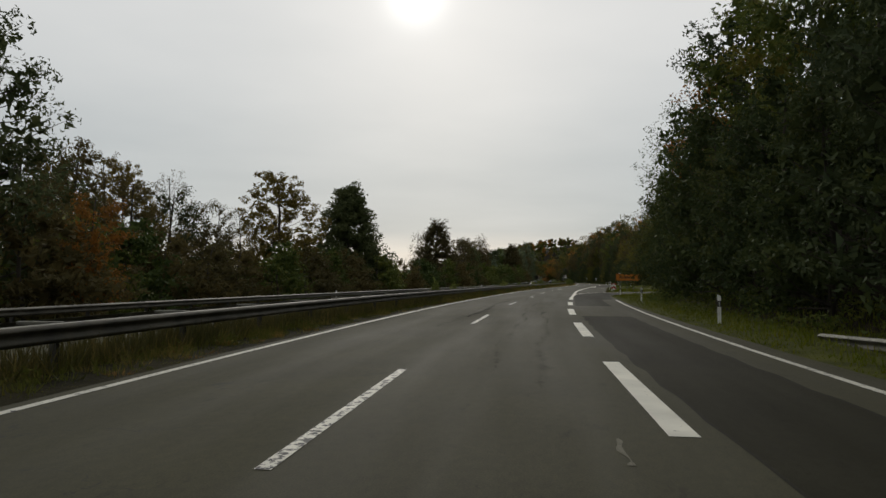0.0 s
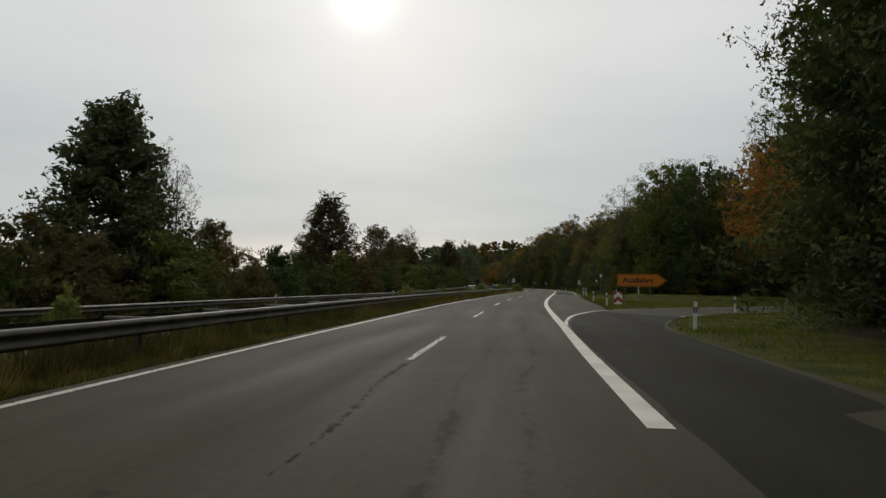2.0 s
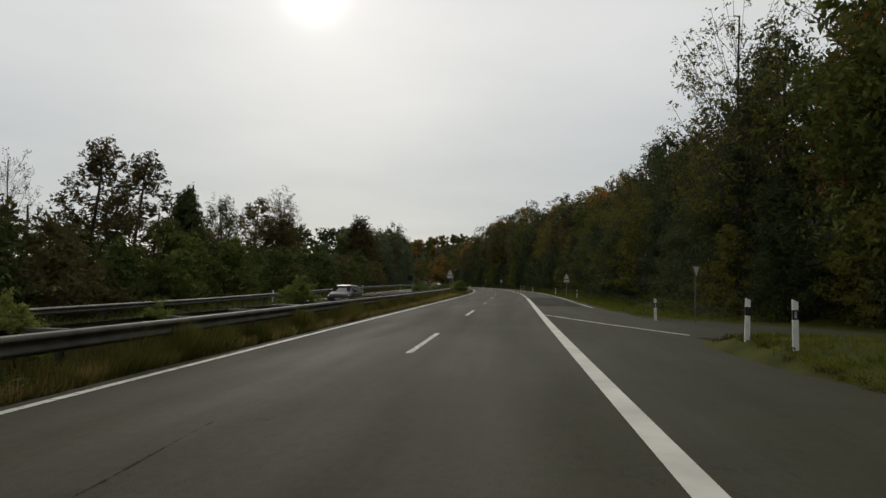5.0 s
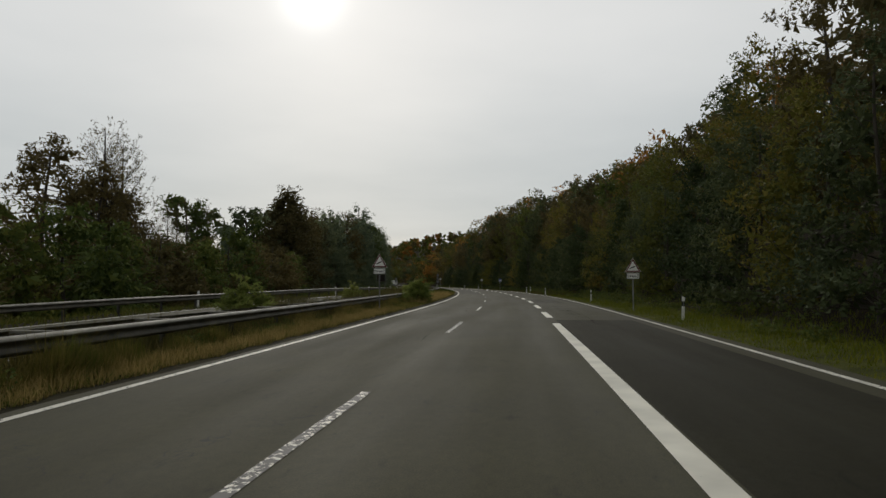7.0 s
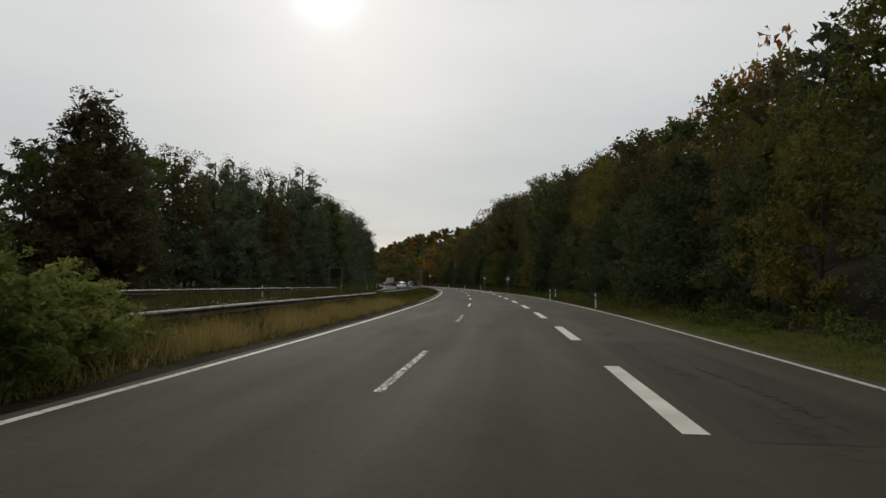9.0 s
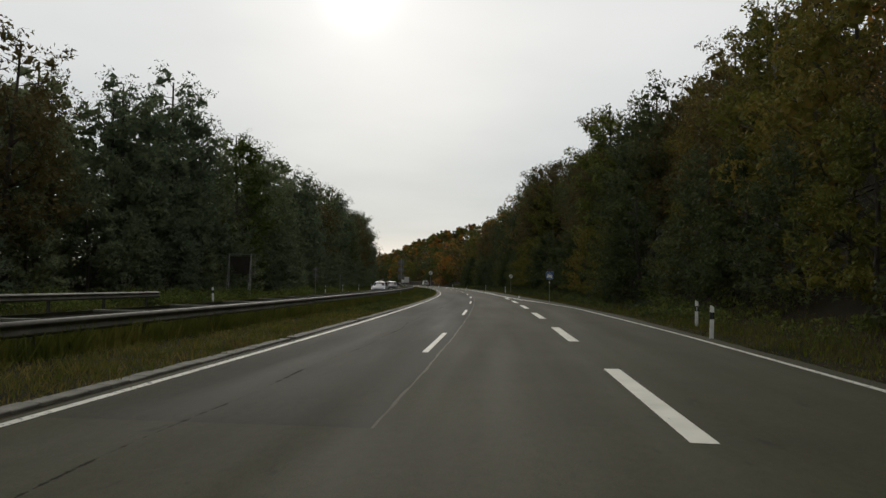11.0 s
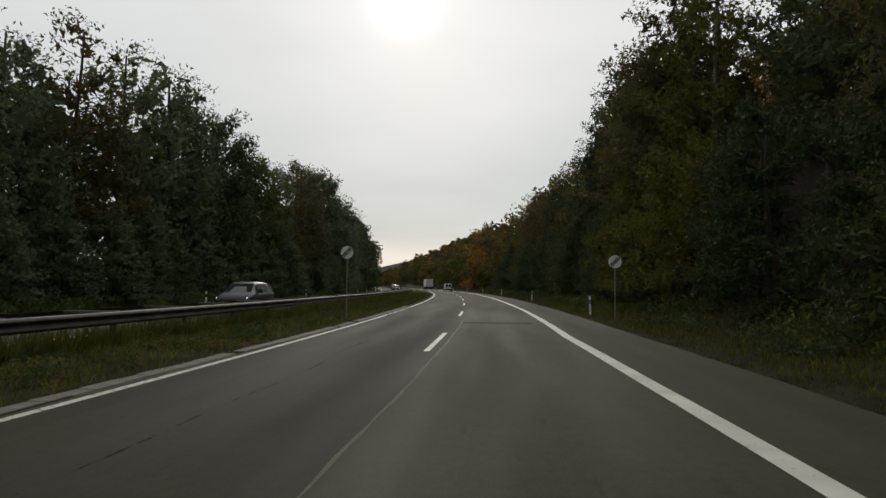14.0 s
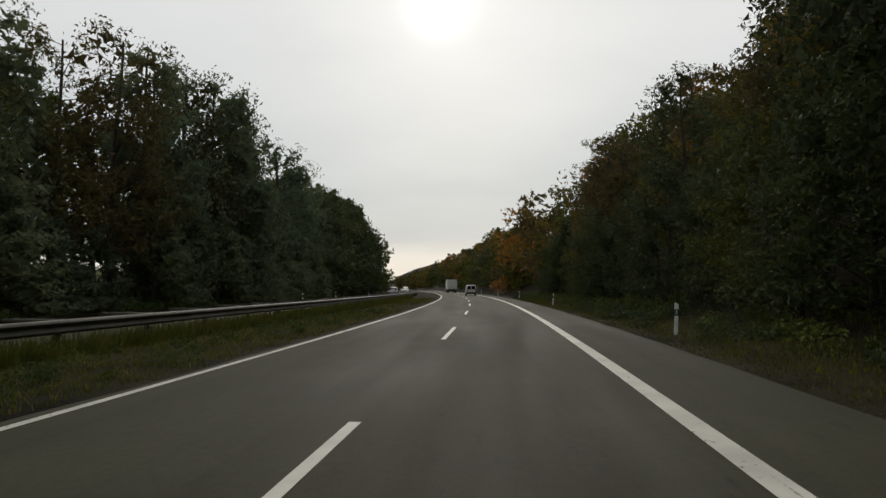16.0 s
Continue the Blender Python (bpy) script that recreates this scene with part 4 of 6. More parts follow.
# kinds: (name, label, list of meshes, height for which they are built)
EDGE = [("hazel", "bushy green hazel at the wood's edge, leafy down to the ground", mixture("hazel", M_DEEP, M_BARK, 2, seed=1, height=9, spread=3.6, low=0.05, clumps=34, count=5400, size=0.142, fill=0.26, coarse=2.0, shape="wall", clump=0.115, light=0.75), 9),
        ("hornbeam", "dark hornbeam at the wood's edge with low hanging branches", mixture("hornbeam", M_DARK, M_BARK, 2, seed=2, height=11, spread=3.9, low=0.06, clumps=36, count=5400, size=0.145, fill=0.26, coarse=2.0, shape="wall", clump=0.11, light=0.75), 11),
        ("maple", "yellowing field maple at the wood's edge", mixture("maple", M_YELLOW, M_BARK, 1, seed=3, height=10, spread=3.8, low=0.07, clumps=34, count=5400, size=0.145, fill=0.26, coarse=2.0, shape="wall", clump=0.115, light=0.75), 10)]
TALL = [("oak", "tall dark green oak in the roadside wood", mixture("oak", M_DARK, M_BARK, 2, seed=4, height=17, spread=4.2, low=0.2, clumps=30, count=5000, size=0.195, fill=0.22, coarse=2.2, clump=0.105, light=0.6), 17),
        ("beech", "tall beech with brown autumn leaves in the wood", mixture("beech", M_BROWN, M_BARK, 2, seed=5, height=18, spread=4.1, low=0.2, clumps=30, count=5000, size=0.195, fill=0.22, coarse=2.2, clump=0.105, light=0.6), 18),
        ("ash", "tall green ash in the roadside wood", mixture("ash", M_GREEN, M_BARK, 1, seed=6, height=18, spread=4.0, low=0.22, clumps=28, count=5000, size=0.195, fill=0.22, coarse=2.2, clump=0.105, light=0.6), 18)]
GOLD = [("cherry", "wild cherry with orange and rust autumn leaves", mixture("cherry", M_RUST, M_BARK, 2, seed=8, height=15, spread=4.4, low=0.18, clumps=28, count=5200, size=0.185, fill=0.22, coarse=2.2, clump=0.115, light=0.6), 15),
        ("birch", "yellow-leaved birch on the wooded slope", mixture("birch", M_YELLOW, M_BARK_PALE, 1, seed=9, height=16, spread=3.6, low=0.18, clumps=26, count=5000, size=0.175, fill=0.2, coarse=2.2, clump=0.10, light=0.5), 16)]
SPRUCE = [("spruce", "dark conical spruce among the broadleaved trees", mixture("spruce", M_DARK, M_BARK, 1, seed=10, height=18, spread=3.4, low=0.08, clumps=46, count=5000, size=0.22, shape="cone", clump=0.075), 18)]
BACK = [("oak", "dark green oak further back in the wood", mixture("oak_back", M_DARK, M_BARK, 1, seed=21, height=17, spread=4.4, low=0.10, clumps=22, count=1500, size=0.44, clump=0.13), 17),
        ("beech", "brown-leaved beech further back in the wood", mixture("beech_back", M_BROWN, M_BARK, 1, seed=22, height=17, spread=4.2, low=0.10, clumps=22, count=1500, size=0.44, clump=0.13), 17),
        ("ash", "green ash further back in the wood", mixture("ash_back", M_GREEN, M_BARK, 1, seed=23, height=17, spread=4.2, low=0.10, clumps=22, count=1500, size=0.44, clump=0.13), 17),
        ("birch", "yellow birch further back in the wood", mixture("birch_back", M_YELLOW, M_BARK_PALE, 1, seed=24, height=16, spread=3.8, low=0.10, clumps=22, count=1800, size=0.38, clump=0.13), 16)]
LEFT_EDGE = [("hornbeam", "dark hornbeam at the edge of the wood beyond the road", mixture("hornbeam_left", M_HAZED, M_BARK, 2, seed=31, height=11, spread=3.9, low=0.04, clumps=36, count=4300, size=0.155, shape="wall", clump=0.11, light=0.75, fill=0.42, coarse=2.6), 11),
             ("oak", "dark green oak at the edge of the wood beyond the road", mixture("oak_left", M_HAZED, M_BARK, 2, seed=32, height=17, spread=4.4, low=0.10, clumps=38, count=4900, size=0.17, clump=0.105, light=0.6, fill=0.44, coarse=2.6), 17),
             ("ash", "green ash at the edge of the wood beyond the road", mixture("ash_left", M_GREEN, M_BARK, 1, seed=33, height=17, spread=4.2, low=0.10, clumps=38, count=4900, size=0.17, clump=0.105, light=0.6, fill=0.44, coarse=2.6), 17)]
BARE = [("poplar", "slender poplar with sparse leaves on nearly bare twigs", mixture("poplar", M_BROWN, M_BARK, 2, seed=11, height=16, spread=2.9, low=0.12, clumps=110, count=4200, size=0.12, shape="column", clump=0.05, twigs=True, fill=0.0, stem=0.007), 16)]


BIG_CHERRY = ("cherry", "broad wild cherry glowing orange above the slip road", mixture("big_cherry", M_RUST, M_BARK, 1, seed=13, height=16, spread=6.6, low=0.30, clumps=80, count=11000, size=0.20, shape="round", clump=0.085, fill=0.14), 16)
DENSE = ("oak", "tall dense dark oak beside the slip road", mixture("dense_oak", M_GREEN, M_BARK, 1, seed=25, height=18, spread=5.0, low=0.10, clumps=64, count=11500, size=0.15, fill=0.36, coarse=2.5, clump=0.105), 18)
THIN = ("birch", "birch with thin pale yellow-brown leaves on fine twigs", mixture("thin_birch", M_YELLOW, M_BARK, 1, seed=12, height=16, spread=3.6, low=0.25, clumps=110, count=6500, size=0.13, shape="column", clump=0.07, twigs=True, fill=0.02, stem=0.007), 16)


def plant(kind, s, o, height, group="trees of the roadside woods", wide=1.0):
    name, label, variants, built = kind
    meshes = variants[int(rng.integers(2)) % len(variants)]
    k = height / built
    if k > 1.25:
        wide *= (1.25 / k) ** 0.8
    side = float(rng.uniform(-40, 40)) + (0 if o > 0 else 180)
    m = put(s, o, turn=side) @ Matrix.Diagonal((k * wide, k * wide, k, 1))
    return tree_thing(name, label, meshes, m, group)


def pick(kinds, weights):
    return kinds[int(rng.choice(len(kinds), p=np.array(weights) / sum(weights)))]


ALL = EDGE + TALL + GOLD + SPRUCE
def stand_height(s):
    """How much the rows on the right stand over (or under) their usual height."""
    return float(np.interp(s, (0, 40, 52, 60, 76, 128, 140, 158, 200, 232, 262, 300, 345, 356, 366, 378, 390, 396, 406, 440, 480), (1.5, 2.2, 1.5, -1.8, 0, 0, -0.8, -1.4, -1.8, -1.8, -1.6, -1.8, -1.8, 0.2, 0.3, -1.8, -2.0, 0.2, -2.6, -2.8, -3.0)))


# the wood on the right: edge bushes, then taller rows up the slope
s = -2.0
while s < 470:
    e = float(wood_edge(s))
    plant(pick(EDGE, (2.8, 2.8, 2.2) if s > 290 else (4, 4, 1.8) if s > 150 else (4, 1.5, 0.1)), s, e + rng.uniform(0.3, 2.0), rng.uniform(5.5, 9.0) + 2.5 * float(1 - step(s, 60, 76)))
    s += rng.uniform(4.0, 6.4) * (0.8 if s > 330 else 1.0)
s = -4.0
while s < 475:
    e = float(wood_edge(s))
    autumn = 0.15 if s < 80 else 1.0 + 0.9 * float(step(s, 220, 300))
    mix = (0.2, 0.3, 0.6, 1.0, 4.2, 0.5, 0.0, 0.8, 0.3) if 316 < s < 425 else (0.3, 0.5, 0.5 * autumn, 1.7, 2.0 * autumn, 1.5, 0.5 * autumn if s < 190 or s > 425 else 0.0, 1.8 * autumn, 0.3)
    plant(pick(ALL, mix), s, e + rng.uniform(4.5, 7.5), rng.uniform(13.5, 16.5) + 1.0 * float(step(s, 240, 320)) + 2.5 * float(1 - step(s, 70, 84)) + 1.5 * float(step(s, 345, 365)) + 2.0 * float(step(s, 384, 390) * (1 - step(s, 400, 406))) - 3.6 * float(step(s, 234, 240) * (1 - step(s, 272, 280))) - 6.0 * float(step(s, 416, 421) * (1 - step(s, 440, 448))) + stand_height(s))
    s += rng.uniform(5.0, 8.0)
s = 0.0
while s < 480:
    e = float(wood_edge(s))
    autumn = 0.2 if s < 100 else 1.0
    plant(pick(BACK + SPRUCE, (2.2, 2.6, 1.2, 1.0 * autumn, 0.5)), s, e + rng.uniform(11, 16), rng.uniform(14, 17.5) - 3.0 * float(step(s, 412, 422) * (1 - step(s, 465, 480))) - 2.0 * float(step(s, 238, 246) * (1 - step(s, 275, 285))) + 0.8 * min(0.0, stand_height(s)))
    s += rng.uniform(7.5, 11)


# the wood on the left, past the clearing
def left_edge_of_wood(s):
    return float(np.interp(s, (225, 255, 275, 330, 380, 430, 560), (-33, -31.5, -25, -23, -22.5, -20.5, -20.5)))


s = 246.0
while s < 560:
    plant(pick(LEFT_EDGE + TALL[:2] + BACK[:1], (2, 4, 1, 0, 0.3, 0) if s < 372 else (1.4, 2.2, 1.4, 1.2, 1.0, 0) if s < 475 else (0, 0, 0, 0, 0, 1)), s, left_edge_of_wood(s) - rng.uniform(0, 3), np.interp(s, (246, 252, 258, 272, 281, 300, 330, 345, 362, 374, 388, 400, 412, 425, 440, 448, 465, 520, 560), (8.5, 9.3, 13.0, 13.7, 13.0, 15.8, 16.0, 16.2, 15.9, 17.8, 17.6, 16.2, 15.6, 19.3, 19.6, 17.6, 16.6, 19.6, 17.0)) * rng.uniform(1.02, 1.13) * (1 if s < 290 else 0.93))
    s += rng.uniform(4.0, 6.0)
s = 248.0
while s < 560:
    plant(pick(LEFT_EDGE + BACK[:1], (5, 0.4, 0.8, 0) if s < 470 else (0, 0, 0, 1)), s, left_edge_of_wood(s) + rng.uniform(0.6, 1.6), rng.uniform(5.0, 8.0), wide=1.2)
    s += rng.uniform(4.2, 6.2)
s = 252.0
while s < 560:
    plant(pick(BACK, (5, 0.4, 1.2, 0.2)), s, left_edge_of_wood(s) - rng.uniform(5, 10), rng.uniform(12.0, 15.0), wide=1.15)
    s += rng.uniform(4.0, 5.4)
plant(LEFT_EDGE[1], 310, -24.5, 18.2)
plant(LEFT_EDGE[1], 303, -25, 15.8)
for ss, oo, hh in ((386, 16.0, 17.2), (392, 17.5, 18.6), (398, 18.0, 21.0), (403, 18.5, 18.5)):
    plant(TALL[int(ss) % 2], ss, oo, hh)
plant(TALL[1], 437, 19.6, 15.2)
plant(LEFT_EDGE[1], 434, -21.5, 20.0)
plant(TALL[0], 318, 16.5, 17.2)
plant(TALL[2], 330, 15.0, 19.5)
plant(TALL[1], 335, 15.5, 19.5)
plant(TALL[0], 342, 17, 16.4)

# single trees beyond the opposite carriageway
LIME = [("lime", "broad lime tree with thinning ochre and green leaves", mixture("lime", M_OCHRE, M_BARK, 2, seed=14, height=13, spread=4.9, low=0.20, clumps=90, count=13500, size=0.175, shape="wall", clump=0.072, bare=0.0, twigs=True, fill=0.05), 13),
        ("fir", "dense dark pyramidal evergreen tree", mixture("fir", M_DARK, M_BARK, 1, seed=15, height=15, spread=5.4, low=0.03, clumps=150, count=15500, size=0.25, shape="bullet", clump=0.095), 15),
        ("whitebeam", "broad conical tree with dense olive-brown leaves", mixture("whitebeam", M_BROWN, M_BARK, 1, seed=26, height=14, spread=5.2, low=0.06, clumps=130, count=13000, size=0.19, shape="bullet", clump=0.085, fill=0.2, coarse=2.4), 14),
        ("alder", "alder with thin brown-green leaves and visible limbs", mixture("alder", M_BROWN, M_BARK, 2, seed=16, height=12, spread=3.9, low=0.16, clumps=60, count=6800, size=0.17, shape="bullet", clump=0.085, twigs=True, fill=0.05), 12)]
LEFT = "trees beyond the opposite carriageway"
for kind, ss, oo, hh, wide in (
        (TALL[0], 22, -23, 14.5, 1.0), (GOLD[0], 17, -20.5, 6.5, 1.1), (GOLD[0], 27, -20.5, 6.0, 1.1), (TALL[1], 14, -27, 13, 1.0),
        (TALL[1], 34, -31, 11.5, 1.0), (TALL[0], 38, -33, 10.5, 1.1), (TALL[1], 48, -33, 10.8, 1.1), (TALL[0], 56, -35, 11.0, 1.1), (TALL[1], 62, -36, 10.4, 1.1), (LIME[3], 42, -34, 12.5, 1.0), (BARE[0], 47, -35, 12.8, 1.0), (LIME[0], 51, -36, 12.6, 0.8), (BARE[0], 55, -34, 12.5, 1.0), (LIME[0], 44, -37, 11.5, 0.8), (TALL[1], 60, -32, 10.2, 0.9), (BARE[0], 63, -31, 9.5, 1.0),
        (LIME[0], 70.4, -29.8, 14.4, 1.12), (LIME[1], 88.3, -27.8, 15.6, 1.22), (BARE[0], 98, -31, 14.8, 1.0), (BARE[0], 102.5, -31.5, 13.4, 1.0), (LIME[2], 112, -33, 8.6, 0.9), (LIME[0], 119, -36, 9.5, 1.0),
        (LIME[2], 132.5, -26.8, 14.2, 1.2), (TALL[1], 130, -29.5, 8.2, 0.9), (LIME[3], 136, -30, 9.5, 1.1), (BARE[0], 148, -33, 13.5, 1.0), (BARE[0], 151, -36, 13.5, 1.0),
        (LIME[3], 163.6, -28, 12.0, 1.05), (LIME[3], 157.8, -28, 12.0, 1.05), (BARE[0], 152.8, -30.5, 10.4, 1.0), (LIME[1], 172, -27.5, 10.2, 0.8), (TALL[0], 176, -30, 9.5, 0.9), (TALL[0], 182, -29, 10.5, 0.9), (BARE[0], 187, -31, 11.5, 1.0), (BARE[0], 191, -32, 11, 1.0),
        (LIME[3], 220, -35, 10.5, 1.0), (LIME[3], 224, -35.5, 7.5, 1.0), (BARE[0], 218, -34, 16.4, 1.0), (BARE[0], 216.4, -33.4, 14.6, 1.1), (LIME[3], 215, -33, 11.5, 1.1), (LIME[3], 220, -33.6, 9.5, 1.1), (LIME[3], 217, -36, 10.5, 1.2), (BARE[0], 221.6, -34.5, 15.4, 1.0), (LIME[3], 212, -36, 13.5, 1.2), (BARE[0], 244, -40, 11.0, 1.0), (BARE[0], 249, -41, 12.3, 1.0), (BARE[0], 254, -40, 12.6, 1.0), (BARE[0], 258, -41, 12.4, 1.0), (BARE[0], 240, -40, 8.8, 1.0), (LIME[3], 236, -40, 7.2, 1.2),
        (LIME[0], 205, -40, 9, 1.0), (LIME[3], 196, -38, 9, 1.0)):
    plant(kind, ss, oo, hh + 0.9, LEFT, wide)
# hedge-like scrub below them
SCRUB = [("scrub_bush", "brownish green scrub bush behind the far guardrail", mixture("scrub", M_BROWN, M_BARK, 2, seed=17, height=5, spread=2.8, low=0.03, clumps=20, count=2100, size=0.145, shape="wall", clump=0.17, light=0.8, fill=0.36, coarse=2.0), 5),
         ("scrub_bush", "dark green scrub bush behind the far guardrail", mixture("scrub_dark", M_GREEN, M_BARK, 2, seed=18, height=5, spread=2.8, low=0.03, clumps=20, count=2100, size=0.145, shape="wall", clump=0.17, light=0.8, fill=0.36, coarse=2.0), 5)]
s = 4.0
while s < 236:
    plant(pick(SCRUB, (1, 1)), s, -rng.uniform(21, 25), rng.uniform(5.2, 7.0), "scrub bushes behind the far guardrail", 1.15)
    s += rng.uniform(3.6, 5.4)
s = 6.0
while s < 262:
    plant(pick(SCRUB, (1.3, 1)), s, -rng.uniform(27, 32), rng.uniform(5.0, 7.2) * (0.75 if 96 < s < 128 else 1.0), "scrub bushes behind the far guardrail", 1.3)
    s += rng.uniform(4.5, 6.5)
s = 12.0
while s < 258:
    plant(SCRUB[1], s, -rng.uniform(35, 41), rng.uniform(4.5, 6.0) * (0.75 if 96 < s < 128 else 1.0), "scrub bushes behind the far guardrail", 1.5)
    s += rng.uniform(5.0, 7.0)
# right: the clearing at the slip roads shows a rust-coloured tree, bare tops and a pale birch
for kind, ss, oo, hh, wide in ((BIG_CHERRY, 116, 28.5, 17.0, 1.0), (GOLD[0], 109, 35, 21, 1.1), (BARE[0], 131, 30, 21, 1.0), (BARE[0], 127, 33, 21, 1.0), (LIME[0], 129, 31, 17, 1.0), (DENSE, 92, 27, 19, 1.0), (GOLD[0], 96, 32, 21, 1.0), (GOLD[0], 87, 24.0, 19.5, 1.0), (TALL[2], 100, 36, 21, 1.0), (TALL[0], 104, 38, 20, 1.0), (LIME[0], 127.5, 27, 6.5, 1.2), (EDGE[2], 106, 31.5, 6.0, 1.2), (THIN, 150, 14.2, 17, 1.0), (DENSE, 141, 18.5, 18.2, 1.0), (DENSE, 135, 22.5, 17.6, 1.0), (DENSE, 145, 21, 16.5, 1.0), (DENSE, 70, 16, 17.5, 1.0), (DENSE, 64, 15, 18, 1.0), (GOLD[0], 60, 18, 19, 1.0), (TALL[1], 375, 14.8, 19.2, 1.1), (TALL[1], 379, 17.5, 20.0, 1.0), (TALL[1], 410.5, 18.6, 17.6, 1.0), (TALL[1], 414, 20.5, 18, 1.0), (EDGE[2], 140, 16.8, 5.0, 1.2), (EDGE[0], 143.5, 14.8, 5.5, 1.1), (EDGE[2], 147, 13.4, 4.6, 1.2), (EDGE[0], 136.5, 19.6, 5.6, 1.2), (EDGE[2], 133, 22.5, 5.2, 1.2), (EDGE[0], 130, 25.5, 5.5, 1.2), (TALL[0], 423, 14.4, 13.5, 1.0), (LIME[2], 255, -27.8, 14.9, 1.15), (TALL[1], 371, 16.5, 19.5, 1.1), (TALL[1], 376.5, 14.0, 18.0, 1.1), (TALL[0], 404, 16.5, 14.5, 1.0)):
    plant(kind, ss, oo, hh, wide=wide)

# ---- far woods ----
def far_wood(name, label, material, n, place, height, count, size, cone=False, seed=1):
    """Many crowns joined: each a lumpy mass of leaf sprays on a stem."""
    r = np.random.default_rng(seed)
    V = []
    for _ in range(n):
        ss, oo = place(r)
        x, y = xy(ss, oo)
        z = float(level(ss, oo))
        h = height * r.uniform(0.75, 1.15) * float(1 - 0.22 * step(ss, 255, 300) * (oo > 0) * (ss < 470) - 0.12 * step(ss, 520, 600) - 0.2 * step(ss, 600, 700))
        k = 9
        g = r.uniform(0.08, 1.0, k)
        reach = h * 0.26 * (np.clip(1.05 - g, 0.05, 1) if cone else np.sqrt(np.clip(1 - (1.5 * g - 0.6) ** 2, 0.08, 1)))
        a = r.uniform(0, 6.28, k)
        c = np.stack([x + reach * 0.7 * np.cos(a), y + reach * 0.7 * np.sin(a), z + h * g], 1)
        V.append(leaves(r, c, np.maximum(h * (0.09 if cone else 0.17) * (1.1 - 0.4 * g), 0.5), count, size))
    v = np.concatenate(V)
    ob = new(name, mesh_of(name, v, np.arange(len(v)).reshape(-1, 3), material))
    return tagged(ob, label, "wood", kind="stuff")


def slope_right(r):
    ss = 476 + 560 * r.uniform() ** 1.3
    return ss, 10.5 + 54 * r.uniform() ** 1.35


def slope_left(r):
    ss = 545 + 480 * r.uniform() ** 1.3
    return ss, -18.5 - 30 * r.uniform() ** 1.4


def ridge_left(r):
    return r.uniform(-100, 700), -r.uniform(380, 640)


def hill_right(r):
    ss = 770 + 210 * r.uniform()
    return ss, 15 + 112 * r.uniform()


def upper_right(r):
    ss = 20 + 490 * r.uniform() ** 0.75
    return ss, float(wood_edge(ss)) + r.uniform(16 if ss < 400 else 22, 44)


for i, (m, n) in enumerate(((M_YELLOW, 75), (M_RUST, 34), (M_GREEN, 60), (M_DARK, 30), (M_BROWN, 85), (M_OCHRE, 60))):
    far_wood("far_wood", "mixed autumn wood on the far slope beside the road", m, n, slope_right, 15, 380, 0.66, seed=20 + i)
for i, (m, n) in enumerate(((M_YELLOW, 60), (M_RUST, 45), (M_GREEN, 60), (M_BROWN, 70), (M_OCHRE, 55))):
    far_wood("hill_wood", "autumn wood on the hill that closes the valley", m, n, hill_right, 13, 190, 1.2, seed=60 + i)
for i, (m, n) in enumerate(((M_GREEN, 40), (M_DARK, 60))):
    far_wood("far_wood", "dark green wood on the far side of the road", m, n, slope_left, 17.5, 380, 0.72, seed=30 + i)
for i, (m, n) in enumerate(((M_DARK, 15), (M_BROWN, 85), (M_GREEN, 35), (M_RUST, 46), (M_YELLOW, 25), (M_OCHRE, 55))):
    far_wood("upper_wood", "wood covering the upper slope behind the roadside trees", m, n, upper_right, 16.0, 300, 0.62, seed=40 + i)
far_wood("ridge_wood", "distant dark spruce wood on the ridge", M_DARK, 260, ridge_left, 17, 150, 1.5, True, seed=50)

# ---- grass and low growth (uncountable) ----
def blades(name, label, material, n, place, height, width, seed, droop=0.8, least=0.35):
    """Grass blades, one bent sliver each, standing on the ground."""
    r = np.random.default_rng(seed)
    s, o, k = place(r, n)
    x, y = xy(s, o)
    z = level(s, o)
    h = height * r.uniform(least, 1.2, len(s)) * k
    a = r.uniform(0, 6.283, len(s))
    lean = r.uniform(0, droop, len(s)) * h
    w = width * r.uniform(0.6, 1.4, len(s))
    b = r.uniform(0, 6.283, len(s))
    root = np.stack([x, y, z - 0.02], 1)
    side = np.stack([np.cos(b) * w, np.sin(b) * w, 0 * w], 1)
    tip = root + np.stack([np.cos(a) * lean, np.sin(a) * lean, h], 1)
    v = np.stack([root - side, root + side, tip], 1).reshape(-1, 3)
    return tagged(new(name, mesh_of(name, v, np.arange(len(v)).reshape(-1, 3), material)), label, "grass", kind="stuff")


def tufty(r, s, o):
    """Clumping: how high the growth stands here."""
    return 0.35 + 0.65 * np.clip(0.5 + 0.5 * np.sin(s * 0.9 + 2 * np.sin(o * 2.1)) * np.sin(s * 0.31 + o) + 0.25 * np.sin(s * 2.7), 0, 1) * (0.6 + 0.4 * np.sin(s * 0.071 + 1))


def grass_edge(s):
    """Where the grass begins beside the bare strip along the asphalt."""
    return np.interp(s, (60, 120, 165, 185, 250, 262, 270), (-3.98, -4.02, -4.18, -4.38, -4.38, -4.2, -4.12)) + 0.06 * np.sin(s * 1.9) + 0.05 * np.sin(s * 4.3)


def median_place(r, n):
    s = r.uniform(-6, 470, n)
    outer = grass_edge(s)
    inner = rail_offset(s) - 0.9
    o = outer + (inner - outer) * r.uniform(0, 1, n)
    k = tufty(r, s, o) * (np.where(s < 255, 0.25, 0.5) + np.where(s < 255, 0.75, 0.5) * step(outer - o, 0.1, 0.1 + 0.35 * (outer - inner)))
    return s, o, k


